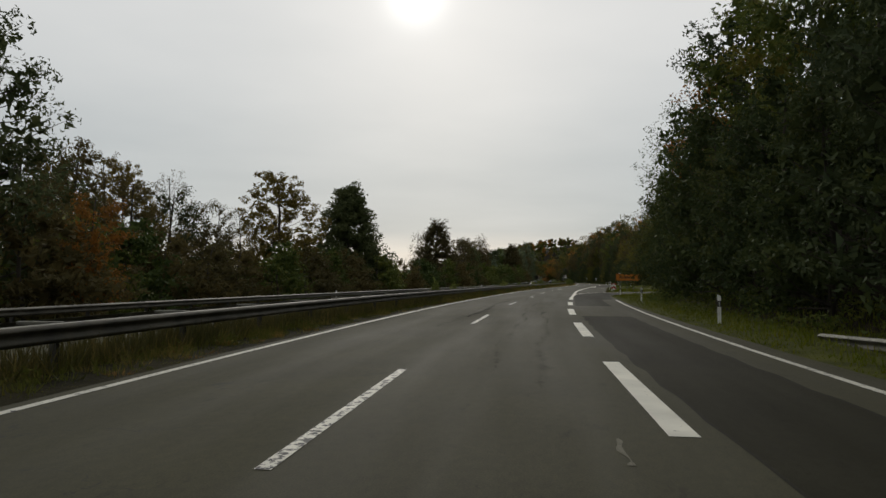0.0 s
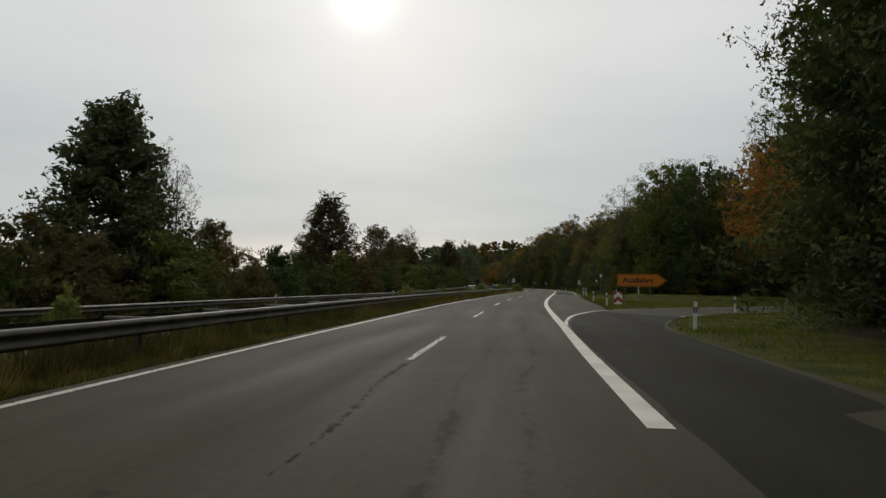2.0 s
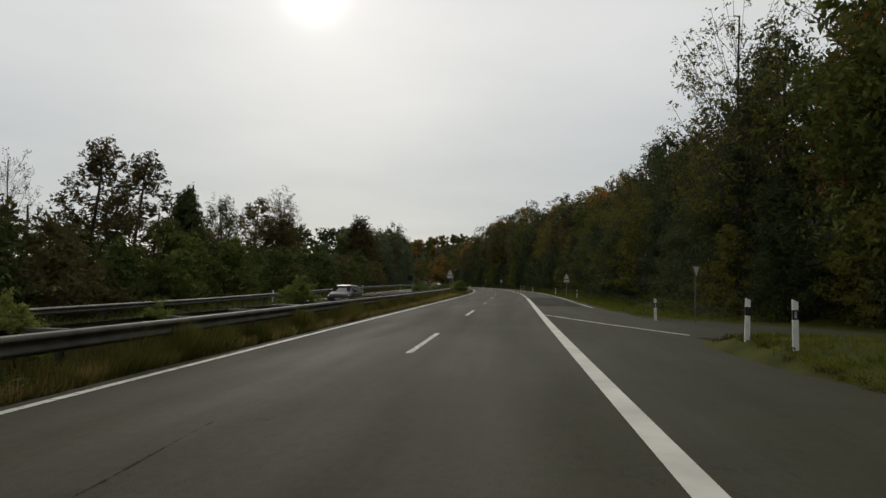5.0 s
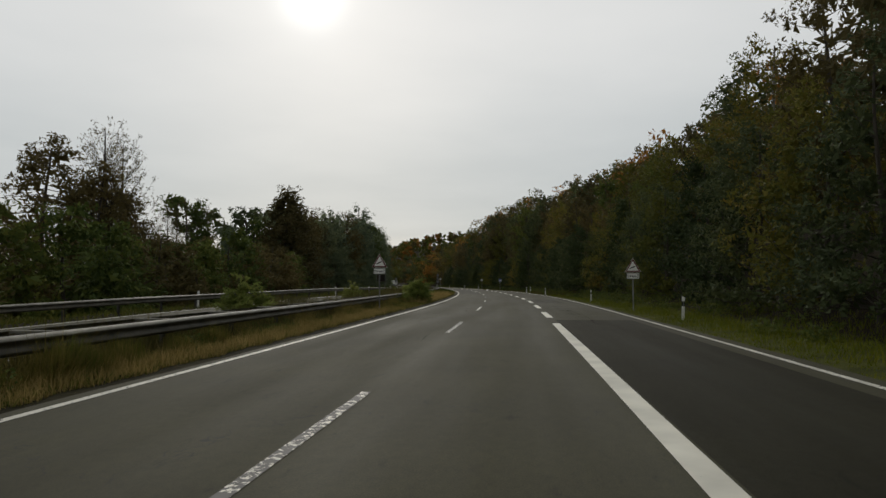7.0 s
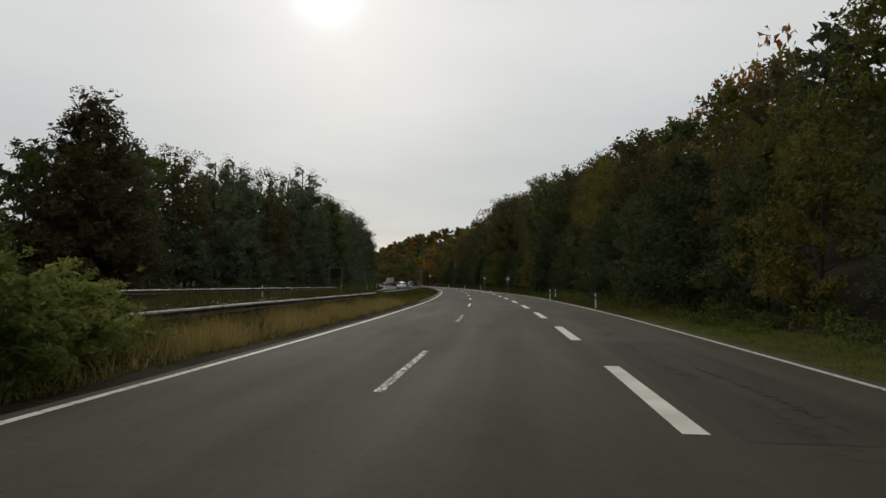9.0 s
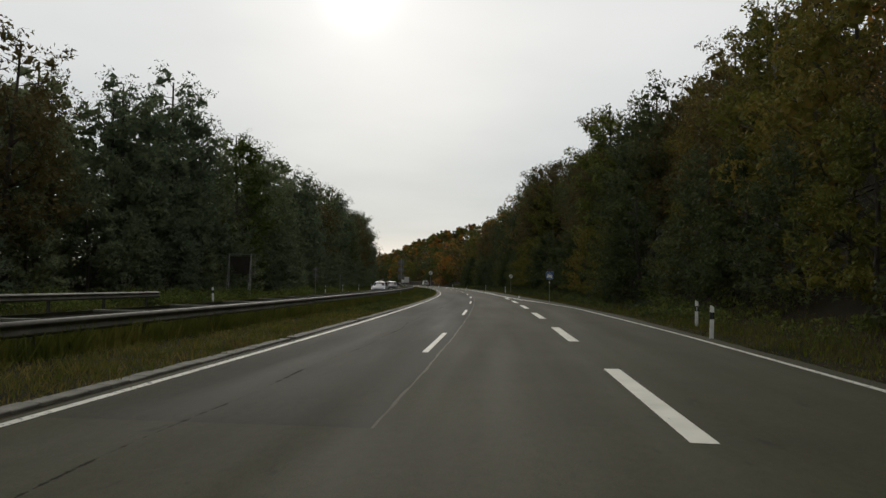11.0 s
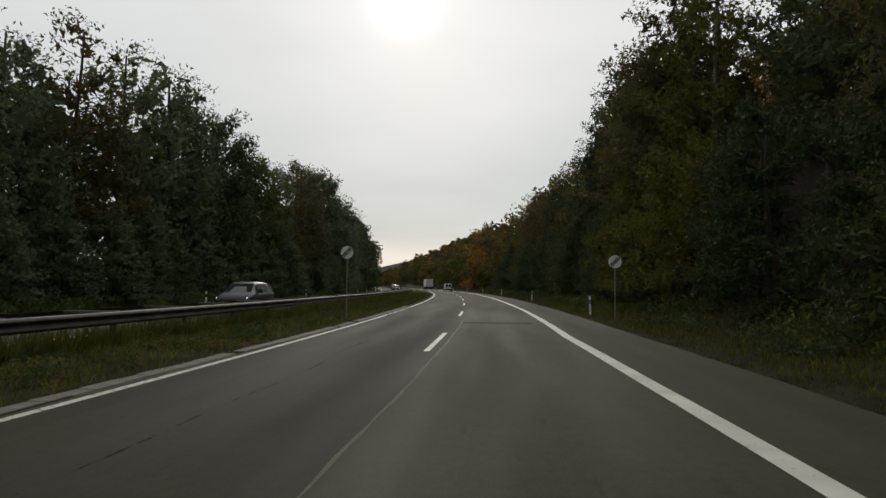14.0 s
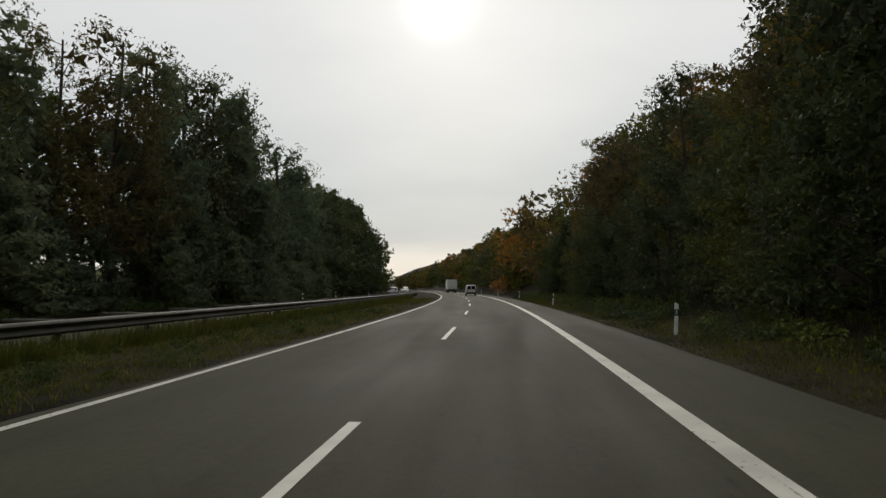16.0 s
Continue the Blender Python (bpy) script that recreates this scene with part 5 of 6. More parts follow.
blades("median_grass", "green grass and weeds on the median below the guardrail", M_WEED, 46000, median_place, 0.34, 0.013, 61)


def dry_place(r, n):
    s, o, k = median_place(r, n)
    dry = step(s, -20, 20) * (1 - 0.82 * step(s, 236, 262)) * (0.45 + 0.55 * step(np.sin(s * 0.19) + 0.6 * np.sin(s * 0.53 + o), -0.6, 0.4))
    ok = r.uniform(0, 1, n) < dry
    return s[ok], o[ok], k[ok]


def tussocks(name, label, material, n, place, height, seed, each=48):
    """Grass in tussocks: blades that splay out from a common root."""
    r = np.random.default_rng(seed)
    s, o, k = place(r, n)
    tall = height * k * r.uniform(0.45, 1.25, len(s))
    rad = r.uniform(0.10, 0.26, len(s))
    s, o, tall, rad = (np.repeat(v, each) for v in (s, o, tall, rad))
    a, d = r.uniform(0, 6.283, len(s)), np.sqrt(r.uniform(0, 1, len(s)))
    x, y = xy(s, o)
    z = level(s, o)
    h = tall * r.uniform(0.5, 1.0, len(s)) * (1.05 - 0.45 * d)
    lean = h * (0.15 + 0.95 * d * r.uniform(0.4, 1.2, len(s)))
    w = r.uniform(0.004, 0.010, len(s))
    b = r.uniform(0, 6.283, len(s))
    root = np.stack([x + np.cos(a) * d * rad, y + np.sin(a) * d * rad, z - 0.02], 1)
    side = np.stack([np.cos(b) * w, np.sin(b) * w, 0 * w], 1)
    tip = root + np.stack([np.cos(a) * lean, np.sin(a) * lean, h], 1)
    v = np.stack([root - side, root + side, tip], 1).reshape(-1, 3)
    return tagged(new(name, mesh_of(name, v, np.arange(len(v)).reshape(-1, 3), material)), label, "grass", kind="stuff")


tussocks("dry_grass", "straw-coloured tussocks of dry grass on the median", M_GRASS, 2300, dry_place, 0.60, 65)
tussocks("dry_grass", "rusty withered tussocks on the median", M_WITHERED, 700, dry_place, 0.58, 83)
tussocks("median_grass", "olive green tussocks on the median", M_WEED, 1900, median_place, 0.48, 84)


def turf_place(r, n):
    """Fine short grass that closes the sward up to the gutter."""
    s = r.uniform(40, 420, n)
    outer = grass_edge(s)
    o = outer + (rail_offset(s) + 0.1 - outer) * r.uniform(0, 1, n) ** 1.25
    return s, o, 0.5 + 0.5 * tufty(r, s, o) * (0.5 + 0.5 * step(outer - o, 0.0, 0.6))


def golden_turf(r, n):
    s, o, k = turf_place(r, n)
    ok = r.uniform(0, 1, n) > 0.7 * step(s, 285, 310)
    return s[ok], o[ok], k[ok]


blades("median_grass", "fine short golden-olive grass on the median", M_GRASS, 62000, golden_turf, 0.22, 0.012, 86, 1.1)
blades("median_grass", "fine short green grass on the median", M_WEED, 62000, turf_place, 0.22, 0.014, 87, 1.1)


def straw_place(r, n):
    """The thick straw patch before the double guardrail begins."""
    s = r.uniform(210, 262, n)
    inner = rail_offset(s) - 0.3
    o = grass_edge(s) - 0.15 + (inner - grass_edge(s) + 0.15) * r.uniform(0, 1, n) ** 1.2
    ok = r.uniform(0, 1, n) < step(s, 210, 222) * (1 - step(s, 246, 262)) * (0.55 + 0.45 * np.sin(s * 0.8 + 1.3 * o))
    return s[ok], o[ok], (0.6 + 0.4 * tufty(r, s, o)[ok]) * (0.6 + 0.4 * step(-o[ok], 4.5, 4.9))


blades("dry_grass", "thick golden straw grass on the median beside the bushes", M_STRAW, 28000, straw_place, 0.68, 0.014, 75, 0.7)


def rail_line_place(r, n):
    """Uncut growth along the rails, where no mower gets."""
    s = r.uniform(-8, 480, n)
    double = s > 260
    o = rail_offset(s) + np.where(double, np.where(r.uniform(0, 1, n) < 0.55, r.uniform(-0.12, 0.3, n), r.uniform(-1.7, -0.1, n)), r.uniform(-0.75, 0.12, n))
    return s, o, (0.75 + 0.25 * tufty(r, s, o)) * np.where(double & (o < rail_offset(s) - 0.12), 0.85, 1.0)


def behind_rail_place(r, n):
    s = r.uniform(-8, 262, n)
    o = rail_offset(s) - r.uniform(0.3, 1.0 + 1.6 * (1 - step(s, 120, 200)), n)
    return s, o, 0.8 + 0.2 * np.sin(s * 0.7) * np.sin(s * 0.23) + 0.3 * step(s, 165, 195)


def before_rail_place(r, n):
    """Tussocks leaning over the rail from the carriageway's side."""
    s = r.uniform(40, 258, n)
    o = rail_offset(s) + r.uniform(0.02, 0.45, n)
    tuft = np.clip(np.sin(s * 0.83) + 0.7 * np.sin(s * 0.37 + 1.0) + 0.5 * np.sin(s * 2.1), 0, 1.6) / 1.6
    ok = r.uniform(0, 1, n) < 0.15 + 0.85 * tuft
    return s[ok], o[ok], (0.45 + 0.75 * tuft)[ok]


def between_rails_place(r, n):
    """Rank growth that hides the foot of the far rail."""
    s = r.uniform(60, 258, n)
    o = np.interp(r.uniform(0, 1, n), (0, 1), (-7.9, -6.4)) + (rail_offset(s) + 5.0) * 0.5
    return s, o, 0.55 + 0.45 * np.clip(np.sin(s * 0.21) + np.sin(s * 0.57 + 2), -0.6, 1)


def thicket_place(r, n):
    """Where the growth before the rail is thickest."""
    s = r.uniform(88, 176, n)
    o = rail_offset(s) + r.uniform(0.03, 0.5, n)
    tuft = np.clip(0.45 + 0.5 * np.sin(s * 1.27) * np.sin(s * 0.41 + 0.6) + 0.35 * np.sin(s * 3.1), 0.1, 1)
    return s, o, tuft


def thicket_weeds(r):
    s = r.uniform(86, 180)
    return s, float(rail_offset(s)) + r.uniform(-0.3, 0.3), r.uniform(0.2, 0.5) * (0.6 + 0.4 * math.sin(s * 1.27))


def straw_strip(r, n):
    """The bright dry strip between the asphalt and the rail's growth."""
    s = r.uniform(84, 200, n)
    o = grass_edge(s) + (rail_offset(s) + 0.25 - grass_edge(s)) * r.uniform(0, 1, n)
    return s, o, 0.5 + 0.5 * tufty(r, s, o)


def single_rail(r, n):
    s, o, k = rail_line_place(r, n)
    return s[s < 255], o[s < 255], k[s < 255]


def double_rail(r, n):
    s, o, k = rail_line_place(r, n)
    return s[s >= 255], o[s >= 255], k[s >= 255]


blades("rail_grass", "uncut straw-coloured grass grown up under the median guardrail", M_GRASS, 22000, single_rail, 0.55, 0.012, 66, 0.9, 0.45)
blades("rail_grass", "uncut olive grass grown up under the median guardrail", M_SEDGE, 70000, single_rail, 0.60, 0.018, 70, 0.8, 0.5)
blades("rail_grass", "uncut olive grass grown up under the double guardrail", M_WEED, 90000, double_rail, 0.62, 0.022, 69, 0.7, 0.65)
tussocks("tussock_grass", "straw-coloured tussocks leaning over the median guardrail", M_GRASS, 900, before_rail_place, 0.95, 81, 60)
tussocks("tussock_grass", "green weeds grown up before the median guardrail", M_WEED, 700, before_rail_place, 0.80, 85, 60)
blades("tussock_grass", "rank straw-coloured grass hiding the lower half of the median guardrail", M_GRASS, 40000, thicket_place, 0.66, 0.013, 88, 0.5, 0.55)
blades("tussock_grass", "rank brownish grass hiding the lower half of the median guardrail", M_WEED, 46000, thicket_place, 0.72, 0.014, 89, 0.5, 0.55)
blades("dry_grass", "bright dry grass between asphalt and guardrail", M_STRAW, 34000, straw_strip, 0.36, 0.009, 90, 0.9)
blades("tall_grass", "rank brownish growth between the guardrails", M_SEDGE, 42000, between_rails_place, 1.05, 0.024, 82, 0.5)
blades("tall_grass", "tall brownish grass standing behind the median guardrail", M_SEDGE, 44000, behind_rail_place, 0.86, 0.018, 67, 0.6)


def right_place(r, n):
    s = np.where(r.uniform(0, 1, n) < 0.86, r.uniform(142, 470, n), r.uniform(-6, 66, n))
    edge = np.interp(s, main_s, right_edge)
    o = edge + 0.12 + (wood_edge(s) + 1.0 - edge) * r.uniform(0, 1, n) ** 1.2
    return s, o, tufty(r, s, o) * (0.35 + 0.65 * step(o - edge, 0.2, 1.4))


def near_verge(r, n):
    s, o, k = right_place(r, n)
    return s[s < 250], o[s < 250], k[s < 250]


def far_verge(r, n):
    s, o, k = right_place(r, n)
    return s[s >= 250], o[s >= 250], k[s >= 250]


blades("verge_grass", "rough green verge grass below the wood", M_LAWN, 110000, near_verge, 0.36, 0.017, 62)
blades("verge_grass", "rough brownish grass on the shaded verge below the wood", M_SEDGE, 110000, far_verge, 0.42, 0.017, 68)
blades("verge_grass", "fresh green grass and weeds on the verge below the wood", M_LAWN, 46000, far_verge, 0.36, 0.018, 93)


def island_place(r, n):
    s, o = r.uniform(64, 150, n), r.uniform(7.5, 30, n)
    ex = np.interp(o, (7.0, 8.7, 11.2, 13.8, 19.4, 26, 34), (84.5, 87.2, 90.3, 93.4, 99.6, 106.4, 112))
    en = np.interp(o, (7.0, 9.5, 15, 24, 34), (130.5, 130.0, 125.0, 118.8, 113))
    gx = np.interp(o, (7.4, 8.8, 10.6, 14, 20, 26), (64.5, 73.4, 77.5, 82.5, 89, 94))
    ok = ((s > ex) & (s < en)) | ((s < gx) & (o < 26)) | ((s > 144) & (o > 8.2))
    s, o = s[ok], o[ok]
    return s, o, 0.7 + 0.3 * np.sin(s * 0.6) * np.sin(o * 0.8)


def island_tufts(r, n):
    s, o = r.uniform(96, 131, n), 7.75 + 4.5 * r.uniform(0, 1, n) ** 1.5
    return s, o, 0.5 + 0.5 * np.clip(np.sin(s * 1.1) * np.sin(o * 1.9 + s * 0.3), 0, 1)


tussocks("island_grass", "taller tufts of grass on the island's edge", M_LAWN, 420, island_tufts, 0.36, 92)
blades("island_grass", "short green grass on the island between the slip roads", M_LAWN, 105000, island_place, 0.17, 0.020, 63)


def far_side_place(r, n):
    s = r.uniform(0, 480, n)
    o = -15.6 - 6.5 * r.uniform(0, 1, n)
    return s, o, tufty(r, s, o)


blades("far_verge_grass", "rough green grass beyond the opposite carriageway", M_WEED, 44000, far_side_place, 0.46, 0.03, 64)


def low_growth(name, label, material, n, spots_of, count, size, seed):
    r = np.random.default_rng(seed)
    V = []
    for _ in range(n):
        s, o, rad = spots_of(r)
        x, y = xy(s, o)
        c = np.array([[float(x), float(y), float(level(s, o)) + rad * 0.35]]) + r.normal(0, rad * 0.5, (5, 3)) * (1, 1, 0.3)
        V.append(leaves(r, c, np.full(5, rad * 0.7), count, size))
    v = np.concatenate(V)
    return tagged(new(name, mesh_of(name, v, np.arange(len(v)).reshape(-1, 3), material)), label, "undergrowth", kind="stuff")


def island_lip(r):
    s = r.uniform(84, 131)
    return s, float(np.interp(s, main_s, right_edge)) + r.uniform(0.0, 0.25), r.uniform(0.08, 0.18)


def shoulder_brush(r):
    s = r.uniform(285, 480)
    edge = float(np.interp(s, main_s, right_edge))
    return s, edge + 0.9 + (float(wood_edge(s)) - edge) * r.uniform() ** 0.6, r.uniform(0.25, 0.8)


def inner_brush(r):
    s = r.uniform(260, 470)
    return s, float(wood_edge(s)) + r.uniform(0.5, 9.0), r.uniform(0.6, 1.5)


def late_weeds(r):
    s = r.uniform(205, 262)
    return s, float(rail_offset(s)) - r.uniform(0.2, 1.6), r.uniform(0.45, 0.8)


def rail_weeds(r):
    s = r.uniform(58, 250)
    return s, float(rail_offset(s)) + r.uniform(-0.7, 0.35), r.uniform(0.25, 0.55)


def right_brush(r):
    s = r.uniform(-2, 480)
    e = float(wood_edge(s))
    return s, e - r.uniform(-1.5, 1.9), r.uniform(0.4, 1.1)


def left_brush(r):
    s = r.uniform(262, 470)
    return s, -r.uniform(17.6, 21), r.uniform(0.5, 1.2)


def shady_weeds(r):
    s = r.uniform(285, 420)
    return s, r.uniform(float(rail_offset(s)) + 0.2, -4.5), r.uniform(0.15, 0.42)


def median_weeds(r):
    s = r.uniform(-4, 460)
    a, b = -4.6, float(rail_offset(s)) - 0.4
    return s, r.uniform(b, a), r.uniform(0.12, 0.34)


def inner_left_brush(r):
    s = r.uniform(300, 480)
    return s, left_edge_of_wood(s) - r.uniform(3, 12), r.uniform(1.2, 2.2)


low_growth("bramble_undergrowth", "dark thicket below the trees beyond the opposite carriageway", M_DARK, 110, inner_left_brush, 130, 0.28, 94)
def lit_bank(r):
    s = r.uniform(258, 352)
    return s, -r.uniform(17.4, 22.5), r.uniform(0.5, 1.1)


low_growth("bramble_undergrowth", "light green brambles and rough grass on the bank beyond the opposite carriageway", M_SHRUB, 130, lit_bank, 150, 0.10, 95)
low_growth("edge_weeds", "dark weeds and litter along the broken asphalt edge", M_SEDGE, 110, island_lip, 60, 0.04, 80)
low_growth("bramble_undergrowth", "dark brambles and nettles close to the shoulder", M_DARK, 150, shoulder_brush, 170, 0.09, 76)
low_growth("bramble_undergrowth", "green brambles and ferns close to the shoulder", M_GREEN, 110, shoulder_brush, 170, 0.09, 77)
low_growth("bramble_undergrowth", "dark undergrowth on the forest floor below the trees", M_DARK, 170, inner_brush, 130, 0.16, 78)
low_growth("rail_weeds", "tall leafy weeds behind the median guardrail", M_GREEN, 46, late_weeds, 140, 0.07, 79)
low_growth("rail_weeds", "leafy green weeds grown up round the median guardrail", M_GREEN, 230, rail_weeds, 120, 0.055, 74)
low_growth("rail_weeds", "leafy stems of weeds standing before the median guardrail", M_SHRUB, 60, thicket_weeds, 110, 0.05, 91)
low_growth("median_weeds", "low green weeds among the median grass", M_WEED, 420, median_weeds, 90, 0.045, 73)
low_growth("median_weeds", "leafy dark green weeds on the shaded median", M_GREEN, 260, shady_weeds, 110, 0.05, 75)
low_growth("bramble_undergrowth", "dark brambles and nettles along the wood's edge", M_GREEN, 330, right_brush, 170, 0.11, 71)
low_growth("bramble_undergrowth", "green bramble banks beyond the opposite carriageway", M_GREEN, 110, left_brush, 220, 0.14, 72)


# ---- shrubs growing on the median ----
SHRUB = mixture("shrub", M_SHRUB, M_BARK, 2, seed=19, height=1.7, spread=1.0, low=0.02, clumps=34, count=5200, size=0.06, shape="wall", clump=0.2, stem=0.006)


def shrub(s, o, height, wide=1.0, label="leafy green shrub growing beside the median guardrail"):
    k = height / 1.7
    top = new("shrub")
    tagged(top, label, "shrub", group="shrubs on the median")
    part("stem", SHRUB[int(s) % 2][0], None, top)
    tagged(part("twig_work", SHRUB[int(s) % 2][2], None, top), kind="stuff")
    part("leaves", SHRUB[int(s) % 2][1], None, top)
    top.matrix_world = put(s, o, turn=s * 40) @ Matrix.Diagonal((k * wide, k * wide, k, 1))


for s, o, h, w in ((215.2, -5.5, 1.75, 1.35), (217.2, -5.9, 1.65, 1.35), (219.2, -6.3, 1.5, 1.3), (182, -7.2, 1.6, 1.2), (200.2, -7.6, 1.35, 1.0), (137, -5.9, 1.6, 1.0), (46, -6.3, 1.5, 0.5), (53, -6.2, 1.3, 0.5), (88, -6.0, 1.4, 0.9), (104, -5.8, 1.2, 0.9), (121, -5.4, 1.2, 0.8), (125, -5.3, 1.0, 0.9)):
    shrub(s, o, h, w)

# ---- signs ----
M_POLE = mat("sign_pole_steel", (0.30, 0.30, 0.29), 0.5, 0.5, 0.15, 3, 30, 0.05, 0.002)
M_BACK = mat("sign_back_grey", (0.17, 0.17, 0.17), 0.55, 0.2, 0.15, 3, 30, 0.05, 0.002)
M_SIGN_WHITE = plain("sign_white", (0.90, 0.90, 0.86), 0.4)
M_SIGN_RED = plain("sign_red", (0.42, 0.035, 0.03), 0.4)
M_SIGN_DARKRED = plain("sign_dark_red", (0.14, 0.020, 0.018), 0.4)
M_SIGN_BLUE = plain("sign_blue", (0.018, 0.085, 0.27), 0.4)
M_SIGN_ORANGE = plain("sign_orange", (0.62, 0.20, 0.012), 0.4)
M_SIGN_DULL = plain("sign_faded_brown", (0.13, 0.105, 0.06), 0.6)
M_SIGN_BROWN = mat("sign_back_brown", (0.035, 0.028, 0.020), 0.7, 0, 0.3, 2, 20, 0.1, 0.002)
M_SIGN_BLACK = plain("sign_black", (0.012, 0.012, 0.012), 0.45)


def plate(pts, y0=0.0, y1=0.02, bevel=0.0):
    """A flat board from its outline (x, z), its face towards -y."""
    bm = bmesh.new()
    f = bm.faces.new([bm.verts.new((x, y0, z)) for x, z in pts])
    r = bmesh.ops.extrude_face_region(bm, geom=[f])
    bmesh.ops.translate(bm, verts=[v for v in r["geom"] if isinstance(v, bmesh.types.BMVert)], vec=(0, y1 - y0, 0))
    bmesh.ops.recalc_face_normals(bm, faces=bm.faces[:])
    return bm


def disc(radius, cx=0.0, cz=0.0, n=40):
    return [(cx + radius * math.cos(a), cz + radius * math.sin(a)) for a in np.linspace(0, 2 * math.pi, n, endpoint=False)]


def rect(x0, x1, z0, z1):
    return [(x0, z0), (x1, z0), (x1, z1), (x0, z1)]


def pole(x, z1, radius=0.038, y=0.05, z0=-0.4):
    bm = bmesh.new()
    bmesh.ops.create_cone(bm, cap_ends=True, segments=14, radius1=radius, radius2=radius, depth=z1 - z0)
    bmesh.ops.translate(bm, verts=bm.verts[:], vec=(x, y, (z0 + z1) / 2))
    return bm


def lettering(name, text, size, x, z, material, parent, y=-0.004, width=None):
    """Text as a thin mesh on a board's face."""
    cu = bpy.data.curves.new(name, "FONT")
    cu.body, cu.size, cu.extrude, cu.offset, cu.align_x = text, size, 0.002, size * 0.022, "CENTER"
    tmp = bpy.data.objects.new(name, cu)
    scene.collection.objects.link(tmp)
    bpy.context.view_layer.update()
    me = bpy.data.meshes.new_from_object(tmp.evaluated_get(bpy.context.evaluated_depsgraph_get()))
    bpy.data.objects.remove(tmp)
    k = 1.0
    if width:
        xs = [v.co.x for v in me.vertices]
        k = width / (max(xs) - min(xs))
    me.transform(Matrix.Translation((x, y, z)) @ Matrix.Rotation(radians(90), 4, "X") @ Matrix.Diagonal((k, 1, 1, 1)))
    me.materials.clear()
    return part(name, me, material, parent)


def stand(name, label, s, o, turn=0.0, category="road sign"):
    top = new(name)
    tagged(top, label, category)
    top.matrix_world = put(s, o, turn=turn)
    return top


# arrow board for the exit
t = stand("exit_sign", "orange arrow-shaped exit board with black border and lettering on posts", 93.6, 8.7, -4)
ow, oz0, oz1 = 3.52, 1.49, 2.43
om = (oz0 + oz1) / 2
tip = lambda m: [(m, oz0 + m), (ow - 0.62 - m * 0.35, oz0 + m), (ow - m * 1.45, om), (ow - 0.62 - m * 0.35, oz1 - m), (m, oz1 - m)]
board = part("board", plate(tip(0.0), 0.0, 0.03), M_SIGN_ORANGE, t)
part("border", plate(tip(0.045), -0.003, -0.001), M_SIGN_BLACK, board, "black border")
part("field", plate(tip(0.085), -0.006, -0.0035), M_SIGN_ORANGE, board)
lettering("lettering", "Ausfahrt", 0.52, 1.48, om - 0.17, M_SIGN_BLACK, board, y=-0.009, width=2.2)
for x in (0.58, 1.48, 2.32):
    part("post", pole(x, oz1 - 0.1, 0.028, 0.07), M_BACK, t)

# chevron board
t = stand("chevron_board", "red and white chevron board standing in the grass", 89.2, 8.31, -3)
cw, c0, c1 = 0.285, 0.30, 1.13
ch = c1 - c0
cb = part("board", plate(rect(-cw, cw, c0, c1), 0.0, 0.02), M_SIGN_WHITE, t)
for sx in (-1, 1):
    corner = [(sx * (cw - 0.006), c1 - 0.006), (0.0, c1 - 0.006), (sx * (cw - 0.006), c1 - 0.31 * ch)]
    part("chevron", plate(corner, -0.004, -0.001), M_SIGN_RED, cb, "red corner")
e = cw - 0.006
part("chevron", plate([(-e, c1 - 0.97 * ch), (0.0, c1 - 0.69 * ch), (e, c1 - 0.97 * ch), (e, c1 - 0.63 * ch), (0.0, c1 - 0.36 * ch), (-e, c1 - 0.63 * ch)], -0.004, -0.001), M_SIGN_RED, cb, "red chevron")
part("post", pole(0.0, 1.0, 0.03, 0.06), M_POLE, t)

# give-way signs at the slip road
for s, o, top_z in ((124.6, 9.6, 2.66), (141.2, 9.9, 2.45)):
    t = stand("give_way_sign", "white give-way triangle with dark red border on a steel pole", s, o, 46)
    w = 0.36
    tri = lambda m: [(-w + m * 1.75, top_z - m), (0.0, top_z - 0.62 + m * 2), (w - m * 1.75, top_z - m)]
    b = part("plate", plate(tri(0), 0, 0.012), M_POLE, t)
    part("border", plate(tri(0.014), -0.003, -0.001), M_SIGN_DARKRED, b, "dark red border")
    part("field", plate(tri(0.062), -0.006, -0.004), M_SIGN_WHITE, b, "white field")
    part("pole", pole(0, top_z - 0.05, 0.028, 0.05), M_BACK, t)

